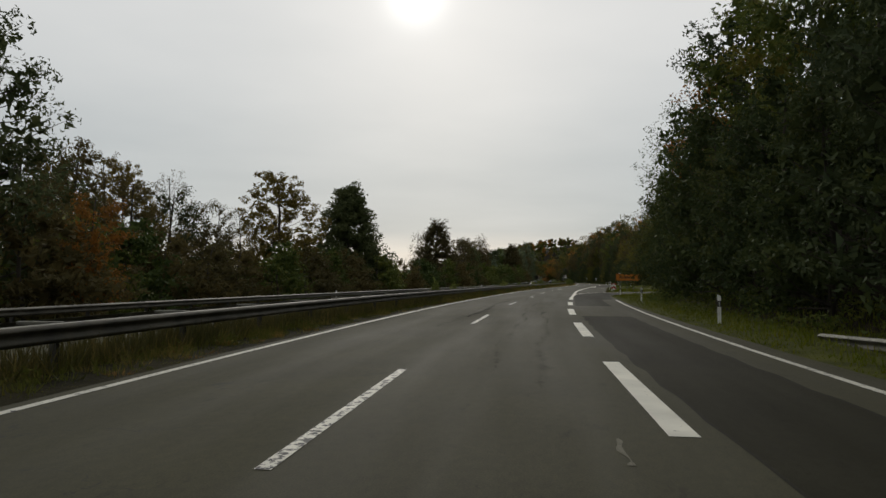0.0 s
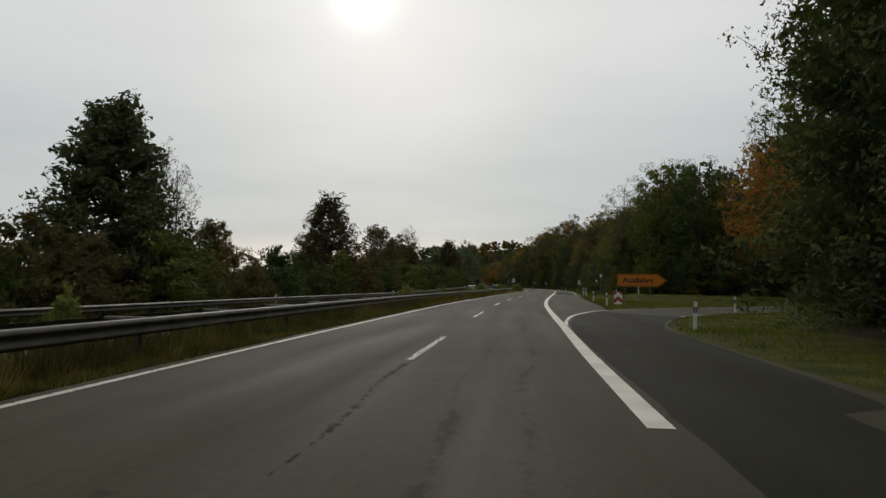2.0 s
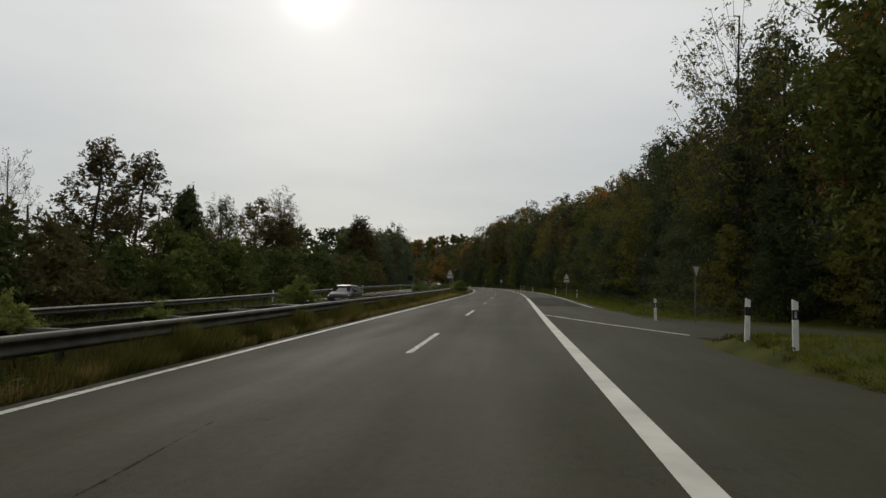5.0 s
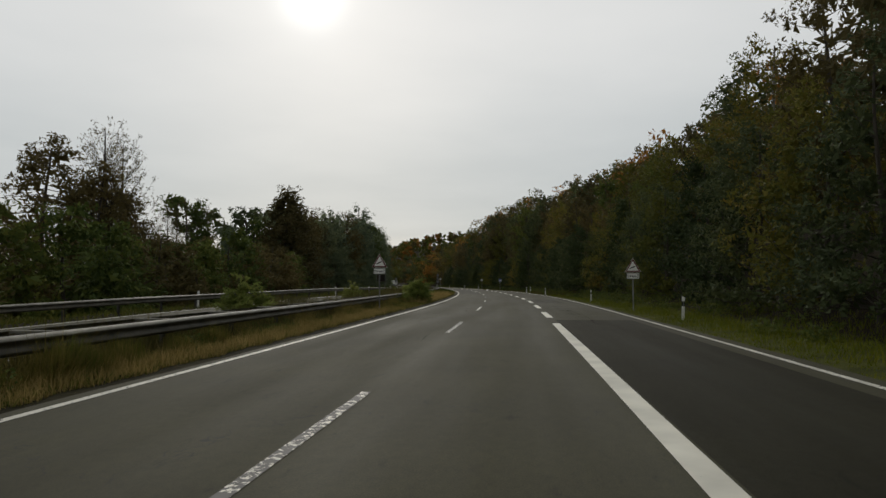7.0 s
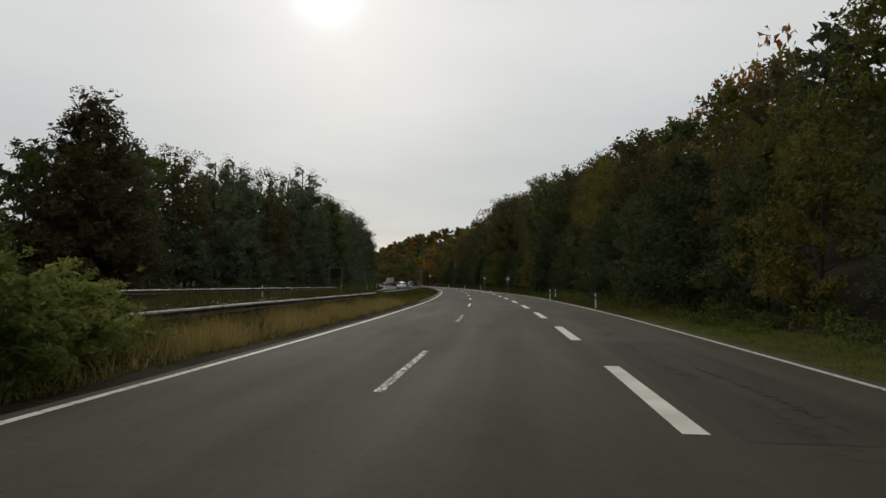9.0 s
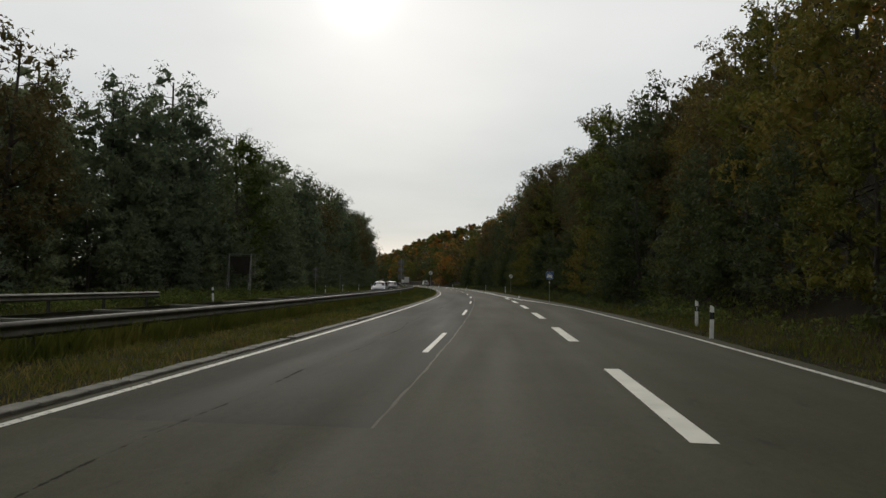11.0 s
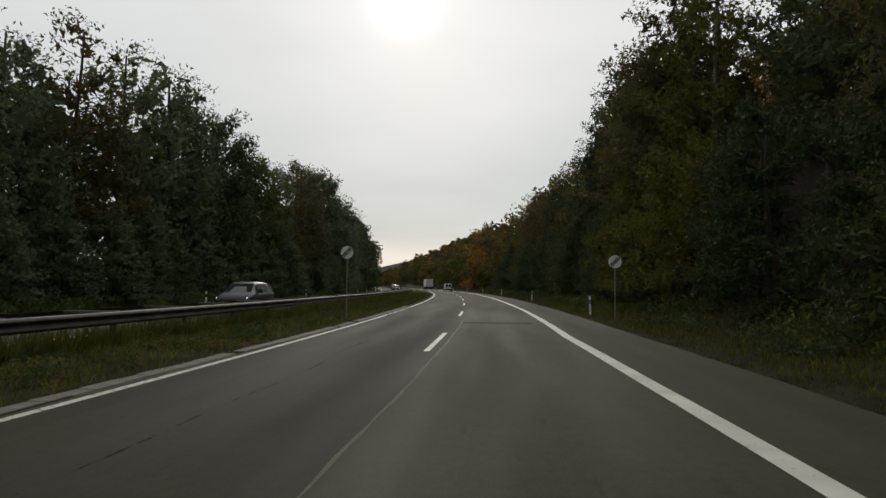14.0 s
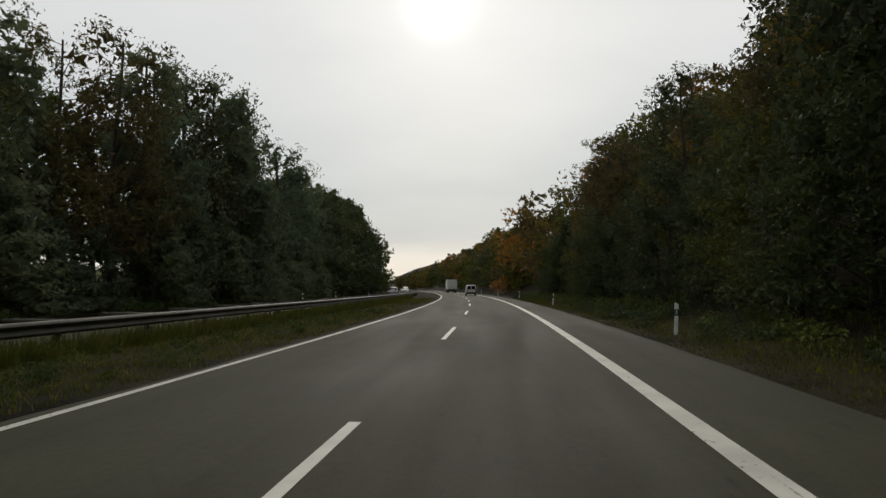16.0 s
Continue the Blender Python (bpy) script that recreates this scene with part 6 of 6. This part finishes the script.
# warning signs on both sides, with a plate below
for s, o, top_z in ((198.2, -5.6, 3.3), (198.6, 8.9, 3.0)):
    t = stand("warning_sign", "red-bordered white warning triangle with a distance plate on a steel pole", s, o, -2 if o > 0 else 3)
    w, h = 0.46, 0.80
    tri = lambda m: [(-w + m * 1.75, top_z - h + m), (w - m * 1.75, top_z - h + m), (0.0, top_z - m * 2)]
    b = part("triangle", plate(tri(0), 0, 0.012), M_SIGN_WHITE, t)
    part("border", plate(tri(0.012), -0.004, -0.001), M_SIGN_DARKRED, b, "red border")
    part("field", plate(tri(0.082), -0.008, -0.005), M_SIGN_WHITE, b, "white field")
    part("symbol", plate([(-0.17, top_z - 0.62), (0.12, top_z - 0.50), (0.15, top_z - 0.45), (0.07, top_z - 0.45), (-0.18, top_z - 0.57)], -0.012, -0.009), M_SIGN_BLACK, b, "plain black bar")
    low_z = top_z - h - 0.38
    d = part("distance_plate", plate(rect(-0.35, 0.35, low_z, low_z + 0.33), 0, 0.012), M_SIGN_BLACK, t, "white plate with black rim")
    part("field", plate(rect(-0.335, 0.335, low_z + 0.015, low_z + 0.315), -0.004, -0.001), M_SIGN_WHITE, d)
    lettering("lettering", "6 km", 0.20, 0.0, low_z + 0.095, M_SIGN_BLACK, d, y=-0.008, width=0.36)
    for x in (-0.27, 0.27):
        part("arrow", plate([(x - 0.015, low_z + 0.05), (x + 0.015, low_z + 0.05), (x + 0.015, low_z + 0.2), (x + 0.045, low_z + 0.2), (x, low_z + 0.28), (x - 0.045, low_z + 0.2), (x - 0.015, low_z + 0.2)], -0.008, -0.005), M_SIGN_BLACK, d)
    part("pole", pole(0, top_z - 0.1, 0.038, 0.05), M_BACK if o < 0 else M_POLE, t)

# motor road sign
t = stand("motor_road_sign", "blue square sign with a white car symbol on a steel pole", 316.0, 6.85, -3)
b = part("board", plate(rect(-0.36, 0.36, 1.98, 2.64), 0, 0.015), M_SIGN_WHITE, t)
part("field", plate(rect(-0.345, 0.345, 1.995, 2.625), -0.004, -0.001), M_SIGN_BLUE, b, "blue field")
part("car_symbol", plate([(-0.27, 2.13), (0.27, 2.13), (0.27, 2.34), (0.20, 2.38), (0.15, 2.52), (-0.15, 2.52), (-0.20, 2.38), (-0.27, 2.34)], -0.008, -0.005), M_SIGN_WHITE, b, "white car front symbol")
part("car_window", plate([(-0.165, 2.375), (0.165, 2.375), (0.125, 2.485), (-0.125, 2.485)], -0.012, -0.009), M_SIGN_BLUE, b)
for x in (-0.19, 0.19):
    part("car_wheel", plate(rect(x - 0.06, x + 0.06, 2.06, 2.13), -0.008, -0.005), M_SIGN_WHITE, b)
    part("car_lamp", plate(disc(0.032, x, 2.26, 16), -0.012, -0.009), M_SIGN_BLUE, b)
n = part("number_plate", plate(rect(-0.27, 0.27, 2.66, 2.92), 0, 0.012), M_SIGN_BLACK, t, "small dull plate with dark bars")
part("field", plate(rect(-0.25, 0.25, 2.68, 2.90), -0.004, -0.001), M_SIGN_DULL, n)
for x in (-0.14, 0.0, 0.14):
    part("bar", plate(rect(x - 0.045, x + 0.045, 2.72, 2.86), -0.008, -0.005), M_SIGN_BLACK, n)
part("label_plate", plate(rect(-0.06, 0.06, 1.62, 1.78), -0.002, 0.008), M_SIGN_WHITE, t, "small white label")
part("pole", pole(0, 2.9, 0.036, 0.05), M_POLE, t)

t.matrix_world = t.matrix_world @ Matrix.Diagonal((0.85, 1, 1, 1))

# end of limits signs
for s, o, cz in ((357.5, 6.85, 2.58), (357.6, -5.0, 2.92)):
    t = stand("end_of_limits_sign", "round white sign with diagonal dark stripes on a thin pole", s, o, -3)
    b = part("disc", plate(disc(0.30, 0, cz), 0, 0.012), M_SIGN_BLACK, t)
    part("field", plate(disc(0.285, 0, cz), -0.004, -0.001), M_SIGN_WHITE, b, "white field")
    for k in (-2, -1, 0, 1, 2):
        q = 0.035 * k
        m = math.sqrt(max(0, 0.275**2 - q**2))
        u, v = 0.7071, 0.7071
        c = (-v * q, cz + u * q)
        hw = 0.011
        pts = [(c[0] - u * m + v * hw, c[1] - v * m - u * hw), (c[0] + u * m + v * hw, c[1] + v * m - u * hw), (c[0] + u * m - v * hw, c[1] + v * m + u * hw), (c[0] - u * m - v * hw, c[1] - v * m + u * hw)]
        part("stripe", plate(pts, -0.008, -0.005), M_SIGN_BLACK, b)
    part("pole", pole(0, cz + 0.2, 0.03, 0.045), M_POLE, t)


# backs of signs for the oncoming traffic
def sign_backs(s, o, plates_of, top_z, label):
    t = stand("traffic_sign", label, s, o, 180, "road sign")
    for kind, cx, cz, size in plates_of:
        b = part("plate", plate(disc(size, cx, cz) if kind == "disc" else rect(cx - size, cx + size, cz - size * 0.8, cz + size * 0.8), 0, 0.012), M_BACK, t)
        part("rim", plate(rect(cx - size * 0.7, cx + size * 0.7, cz - 0.02, cz + 0.02), 0.012, 0.04), M_POLE, b)
    part("pole", pole(0, top_z, 0.045, 0.06), M_POLE, t)


sign_backs(325.5, -7.15, (("disc", 0, 3.52, 0.33), ("disc", 0, 2.80, 0.33), ("square", 0, 2.06, 0.33)), 3.95, "grey backs of two round signs and a plate on one pole")
sign_backs(332.6, -17.4, (("disc", 0, 2.85, 0.3), ("disc", 0, 2.15, 0.3)), 3.1, "grey backs of two round signs beside the opposite carriageway")
sign_backs(352, -17.6, (("square", 0, 2.3, 0.2),), 2.5, "small grey sign back beside the opposite carriageway")


def bar(a, b, radius):
    """A round bar between two points."""
    a, b = Vector(a), Vector(b)
    bm = bmesh.new()
    bmesh.ops.create_cone(bm, cap_ends=True, segments=8, radius1=radius, radius2=radius, depth=(b - a).length)
    q = (b - a).to_track_quat("Z", "Y").to_matrix().to_4x4()
    bmesh.ops.transform(bm, matrix=Matrix.Translation((a + b) / 2) @ q, verts=bm.verts[:])
    return bm


t = stand("direction_sign", "back of a dark sign board on two lattice steel masts", 314, -20, 180)
part("board", plate(rect(-0.95, 0.95, 2.0, 3.5), 0, 0.03), M_SIGN_BROWN, t, "dark brown board")
for x in (-0.95, 0.95):
    mast = part("mast", bar((x, 0.08, -0.5), (x, 0.08, 3.75), 0.045), M_POLE, t)
    part("rear_chord", bar((x, 0.85, -0.5), (x, 0.12, 3.6), 0.04), M_POLE, mast)
    for k in range(7):
        z = 0.25 + 0.45 * k
        far_y = lambda h: 0.85 - 0.73 * (h + 0.5) / 4.1
        part("lacing", bar((x, 0.08, z), (x, far_y(z + 0.25), z + 0.25), 0.022), M_POLE, mast)
        part("lacing", bar((x, 0.08, z + 0.45), (x, far_y(z + 0.25), z + 0.25), 0.022), M_POLE, mast)
part("top_bar", bar((-1.0, 0.08, 3.7), (1.0, 0.08, 3.7), 0.02), M_POLE, t)
for a, b in (((-0.95, 0.08, 3.72), (-1.3, 0.08, 3.72)), ((-1.3, 0.08, 3.72), (-1.3, 0.08, 1.7)), ((-1.3, 0.08, 1.7), (-0.95, 0.08, 1.7))):
    part("side_bar", bar(a, b, 0.02), M_POLE, t)

# a pale stone and scraps on the shoulder
bm = bmesh.new()
bmesh.ops.create_icosphere(bm, subdivisions=2, radius=0.12)
for v in bm.verts:
    v.co = Vector((v.co.x * 1.3, v.co.y * 0.9, max(v.co.z, -0.03) * 0.6)) * (1 + 0.25 * noise.noise(v.co * 9))
stone = part("stone", bm, M_POST, None)
tagged(stone, "whitish stone lying on the asphalt shoulder", "stone")
stone.matrix_world = put(332.8, 5.5, 0.02)

# ---- vehicles ----
M_GLASS = plain("car_glass", (0.010, 0.012, 0.013), 0.25, 0.0, spec=0.12)
M_TYRE = mat("tyre_rubber", (0.02, 0.02, 0.02), 0.85, 0, 0.2, 8, 60, 0.2, 0.003)
M_RIM = plain("alloy_rim", (0.35, 0.35, 0.36), 0.35, 0.8)
M_TRIM = plain("black_trim", (0.02, 0.02, 0.021), 0.55)
M_LAMP = plain("headlamp", (0.95, 0.96, 1.0), 0.1, 0.0, emit=2.5)
M_TAIL = plain("tail_lamp", (0.30, 0.012, 0.010), 0.25)
M_PLATE = plain("licence_plate", (0.65, 0.65, 0.62), 0.4)


def paint(name, colour, metal=0.3):
    m = plain(name, colour, 0.42, metal, spec=0.35)
    m.node_tree.nodes["Principled BSDF"].inputs["Coat Weight"].default_value = 0.12
    return m


def loft(stations, cap=True):
    """A body from cross-sections: y, half width below, half width at the belt, half width on top, z of sill, belt and roof."""
    bm = bmesh.new()
    rings = []
    for y, w0, w1, w2, z0, z1, z2 in stations:
        half = [(w0 * 0.92, z0), (w0, z0 + 0.12), (w1, (z0 + z1) / 2 + 0.05), (w1, z1 - 0.03), (w1 * 0.97, z1), (w2 * 1.02, z1 + (z2 - z1) * 0.82), (w2 * 0.90, z2 - 0.02), (w2 * 0.45, z2)]
        ring = [(x, y, z) for x, z in half] + [(-x, y, z) for x, z in half[::-1]]
        rings.append([bm.verts.new(c) for c in ring])
    n = len(rings[0])
    for a, b in zip(rings, rings[1:]):
        for i in range(n):
            bm.faces.new((a[i], a[(i + 1) % n], b[(i + 1) % n], b[i]))
    if cap:
        bm.faces.new(rings[0])
        bm.faces.new(rings[-1])
    bmesh.ops.recalc_face_normals(bm, faces=bm.faces[:])
    for f in bm.faces:
        f.smooth = True
    return bm


def panel(pts, thick=0.012):
    bm = bmesh.new()
    bm.faces.new([bm.verts.new(p) for p in pts])
    bmesh.ops.solidify(bm, geom=bm.faces[:], thickness=thick)
    bmesh.ops.recalc_face_normals(bm, faces=bm.faces[:])
    return bm


def block(x0, x1, y0, y1, z0, z1, bevel=0.02):
    bm = bmesh.new()
    bmesh.ops.create_cube(bm, size=1.0)
    for v in bm.verts:
        v.co = Vector((x0 if v.co.x < 0 else x1, y0 if v.co.y < 0 else y1, z0 if v.co.z < 0 else z1))
    if bevel:
        bmesh.ops.bevel(bm, geom=bm.edges[:], offset=bevel, segments=2, affect="EDGES")
    return bm


def wheel(parent, x, y, r=0.32, w=0.21):
    bm = bmesh.new()
    bmesh.ops.create_cone(bm, cap_ends=True, segments=24, radius1=r, radius2=r, depth=w)
    bmesh.ops.bevel(bm, geom=[e for e in bm.edges if len({round(v.co.z, 3) for v in e.verts}) == 1], offset=0.03, segments=2, affect="EDGES")
    bmesh.ops.rotate(bm, verts=bm.verts[:], cent=(0, 0, 0), matrix=Matrix.Rotation(radians(90), 3, "Y"))
    bmesh.ops.translate(bm, verts=bm.verts[:], vec=(x, y, r))
    tyre = part("wheel", bm, M_TYRE, parent)
    bm = bmesh.new()
    bmesh.ops.create_cone(bm, cap_ends=True, segments=20, radius1=r * 0.66, radius2=r * 0.6, depth=0.03)
    bmesh.ops.rotate(bm, verts=bm.verts[:], cent=(0, 0, 0), matrix=Matrix.Rotation(radians(90 if x > 0 else -90), 3, "Y"))
    bmesh.ops.translate(bm, verts=bm.verts[:], vec=(x + math.copysign(w / 2 + 0.005, x), y, r))
    part("rim", bm, M_RIM, tyre)


def car(label, colour_mat, m, estate=True, high=0.0, lamps=True):
    """A passenger car whose front looks along +y."""
    top = new("car")
    tagged(top, label, "car", group="oncoming cars")
    h = high
    st = [(-2.15, 0.70, 0.74, 0.60, 0.30, 0.72, 0.98 + h), (-2.08, 0.80, 0.84, 0.62, 0.24, 0.92 + h, 1.25 + h), (-1.75, 0.85, 0.89, 0.62, 0.22, 0.94 + h, 1.43 + h), (-0.9, 0.86, 0.90, 0.64, 0.22, 0.93 + h, 1.49 + h),
          (0.1, 0.86, 0.90, 0.64, 0.22, 0.91 + h, 1.48 + h), (0.55, 0.86, 0.90, 0.62, 0.22, 0.90 + h, 1.36 + h), (1.15, 0.86, 0.89, 0.70, 0.22, 0.88 + h, 0.99 + h), (1.75, 0.84, 0.86, 0.66, 0.23, 0.76 + h, 0.89 + h), (2.05, 0.78, 0.80, 0.60, 0.26, 0.62 + h, 0.76 + h), (2.18, 0.66, 0.68, 0.52, 0.32, 0.52 + h, 0.62 + h)]
    part("body", loft(st), colour_mat, top)
    part("windscreen", panel([(-0.66, 1.13, 0.995 + h), (0.66, 1.13, 0.995 + h), (0.585, 0.50, 1.395 + h), (-0.585, 0.50, 1.395 + h)], 0.02), M_GLASS, top)
    part("rear_window", panel([(0.58, -2.10, 1.02 + h), (-0.58, -2.10, 1.02 + h), (-0.56, -1.86, 1.40 + h), (0.56, -1.86, 1.40 + h)], 0.02), M_GLASS, top)
    for sx in (-1, 1):
        for y0, y1, y2, y3 in ((0.78, 0.42, -0.38, -0.38), (-0.46, -0.46, -1.18, -1.18), (-1.26, -1.26, -1.72, -1.90)):
            part("side_window", panel([(sx * 0.885, y0, 0.96 + h), (sx * 0.675, y1, 1.38 + h), (sx * 0.675, y2, 1.40 + h), (sx * 0.885, y3, 0.97 + h)], 0.03), M_GLASS, top)
        mir = block(sx * 0.92, sx * 1.06, 0.62, 0.74, 0.96 + h, 1.09 + h, 0.02)
        part("mirror", mir, colour_mat, top)
        part("headlight", panel([(sx * 0.74, 2.03, 0.60 + h), (sx * 0.40, 2.14, 0.58 + h), (sx * 0.40, 2.11, 0.68 + h), (sx * 0.76, 1.93, 0.73 + h)], 0.03), M_LAMP if lamps else M_REFLECT, top, "lit headlight" if lamps else "")
        part("tail_light", panel([(sx * 0.80, -2.10, 0.72 + h), (sx * 0.62, -2.15, 0.72 + h), (sx * 0.62, -2.13, 0.95 + h), (sx * 0.80, -2.07, 0.97 + h)], 0.03), M_TAIL, top)
        for y in (1.32, -1.35):
            wheel(top, sx * 0.80, y, 0.31 + h * 0.2)
    part("grille", block(-0.40, 0.40, 2.06, 2.19, 0.46 + h, 0.60 + h, 0.015), M_TRIM, top)
    part("bumper", block(-0.70, 0.70, 2.02, 2.20, 0.27, 0.40, 0.03), M_TRIM, top)
    part("number_plate", block(-0.26, 0.26, 2.19, 2.205, 0.42, 0.52, 0.0), M_PLATE, top)
    top.matrix_world = m
    return top


def on_other(s, o):
    x, y = xy(s, o)
    return pose(float(x), float(y), float(other_level(s)), 0, 0, 180 - math.degrees(heading(s)))


SILVER = paint("silver_paint", (0.36, 0.37, 0.38), 0.2)
GREY = paint("dark_grey_paint", (0.022, 0.023, 0.025), 0.0)
WHITE = paint("white_paint", (0.70, 0.70, 0.68), 0.0)
BLACK_PAINT = paint("black_paint", (0.015, 0.015, 0.017))
car("silver estate car with lit headlights on the opposite carriageway", SILVER, on_other(339.5, -10.9))
car("dark grey car with lit headlights on the opposite carriageway", GREY, on_other(361.5, -10.9), high=0.06)
car("dark car with lit headlights on the opposite carriageway", BLACK_PAINT, on_other(162.5, -10.4))
car("black car with bright headlights far along the opposite carriageway", BLACK_PAINT, on_other(484, -11.0))
car("white car with bright headlights far along the opposite carriageway", WHITE, on_other(545, -11.0), high=0.1)


def van(m):
    """A small white van seen from behind; its front looks along +y."""
    top = new("van")
    tagged(top, "white delivery van with dark rear windows driving ahead", "van")
    st = [(-2.2, 0.86, 0.88, 0.76, 0.34, 1.0, 1.86), (-2.12, 0.90, 0.92, 0.80, 0.30, 1.0, 1.93), (-1.0, 0.90, 0.93, 0.80, 0.28, 1.0, 1.95), (0.4, 0.90, 0.93, 0.78, 0.28, 1.0, 1.92), (0.9, 0.90, 0.92, 0.72, 0.28, 1.0, 1.72), (1.35, 0.88, 0.90, 0.72, 0.28, 0.98, 1.18), (1.9, 0.84, 0.86, 0.66, 0.30, 0.82, 0.98), (2.1, 0.74, 0.76, 0.6, 0.34, 0.62, 0.74)]
    part("body", loft(st), WHITE, top)
    for sx in (-1, 1):
        part("rear_window", panel([(sx * 0.05, -2.215, 1.12), (sx * 0.70, -2.215, 1.12), (sx * 0.66, -2.20, 1.74), (sx * 0.05, -2.20, 1.74)], 0.015), M_GLASS, top)
        part("tail_light", block(sx * 0.80 - 0.07, sx * 0.80 + 0.07, -2.23, -2.14, 0.72, 1.12, 0.015), M_TAIL, top)
        part("side_window", panel([(sx * 0.90, 0.95, 1.06), (sx * 0.80, 0.62, 1.62), (sx * 0.80, -0.1, 1.66), (sx * 0.905, -0.1, 1.06)], 0.03), M_GLASS, top)
        for y in (1.35, -1.4):
            wheel(top, sx * 0.82, y, 0.32)
    part("windscreen", panel([(-0.70, 1.36, 1.14), (0.70, 1.36, 1.14), (0.66, 0.86, 1.68), (-0.66, 0.86, 1.68)], 0.02), M_GLASS, top)
    part("bumper", block(-0.86, 0.86, -2.30, -2.12, 0.36, 0.60, 0.03), M_TRIM, top)
    part("number_plate", block(-0.26, 0.26, -2.235, -2.22, 0.72, 0.83, 0.0), M_PLATE, top)
    part("roof_rack", block(-0.70, 0.70, -2.0, -1.92, 1.96, 2.06, 0.01), M_TRIM, top)
    top.matrix_world = m


def lorry(m):
    """A box lorry seen from behind."""
    top = new("lorry")
    tagged(top, "white box lorry with dark underride bar driving ahead", "lorry")
    box = part("cargo_box", block(-1.25, 1.25, -4.0, 3.2, 1.05, 3.6, 0.04), WHITE, top)
    for sx in (-1, 1):
        part("rear_door", block(sx * 0.62 - 0.59, sx * 0.62 + 0.59, -4.03, -3.99, 1.12, 3.52, 0.01), WHITE, box)
        part("tail_light", block(sx * 1.05 - 0.14, sx * 1.05 + 0.14, -4.02, -3.94, 0.82, 0.96, 0.01), M_TAIL, top)
        for y in (-2.6, 3.6):
            wheel(top, sx * 1.02, y, 0.48, 0.32)
    part("chassis", block(-0.5, 0.5, -3.9, 4.4, 0.72, 1.02, 0.02), M_TRIM, top)
    part("underride_bar", block(-1.18, 1.18, -3.96, -3.86, 0.45, 0.60, 0.02), M_TRIM, top)
    part("cab", block(-1.2, 1.2, 3.35, 5.1, 0.6, 3.0, 0.12), WHITE, top)
    part("windscreen", block(-1.08, 1.08, 5.08, 5.12, 1.7, 2.6, 0.02), M_GLASS, top)
    top.matrix_world = m


van(put(503, 1.85, 0.0))
lorry(put(569, 1.85, 0.0))

# ---- gutter of concrete blocks along the median, from the wooded stretch on ----
GUTTER_STONE = box_mesh("gutter_stone", -0.14, 0.14, -0.245, 0.245, -0.10, 0.022, M_CONCRETE, 0.012)
gutter = new("gutter")
tagged(gutter, "gutter of pale concrete blocks between asphalt and grass", "gutter", kind="structure")


def gutter_o(s):
    return float(np.interp(s, (258, 264, 275, 300, 420), (-4.2, -4.08, -4.06, -3.93, -3.93)))


EDGE_STONE = box_mesh("edge_stone", -0.04, 0.04, -0.18, 0.18, -0.06, 0.045, M_EDGING, 0.012)
kerb = new("edge_stones")
tagged(kerb, "sunken broken edging stones between asphalt and grass", "edging", kind="structure")
worn = random.Random(9)
for i in range(70):
    s = 88 + i * 0.47
    if worn.random() < 0.42:
        continue
    b = new("edge_stone", EDGE_STONE)
    x, y = xy(s, float(np.interp(s, main_s, right_edge)) + 0.03 + worn.uniform(-0.03, 0.03))
    b.matrix_world = pose(float(x), float(y), worn.uniform(-0.035, 0.0), 0, worn.uniform(-8, 8), -math.degrees(heading(s)) + worn.uniform(-7, 7))
    b.parent = kerb

gap = random.Random(5)
for i in range(226):
    s = 262 + i * 0.5
    if gap.random() < 0.05 or 324.0 < s < 326.0:
        continue
    b = new("gutter_stone", GUTTER_STONE)
    x, y = xy(s, gutter_o(s) + gap.uniform(-0.008, 0.008))
    b.matrix_world = pose(float(x), float(y), gap.uniform(-0.012, 0.0), 0, gap.uniform(-2, 2), -math.degrees(heading(s)) + gap.uniform(-1, 1))
    b.parent = gutter
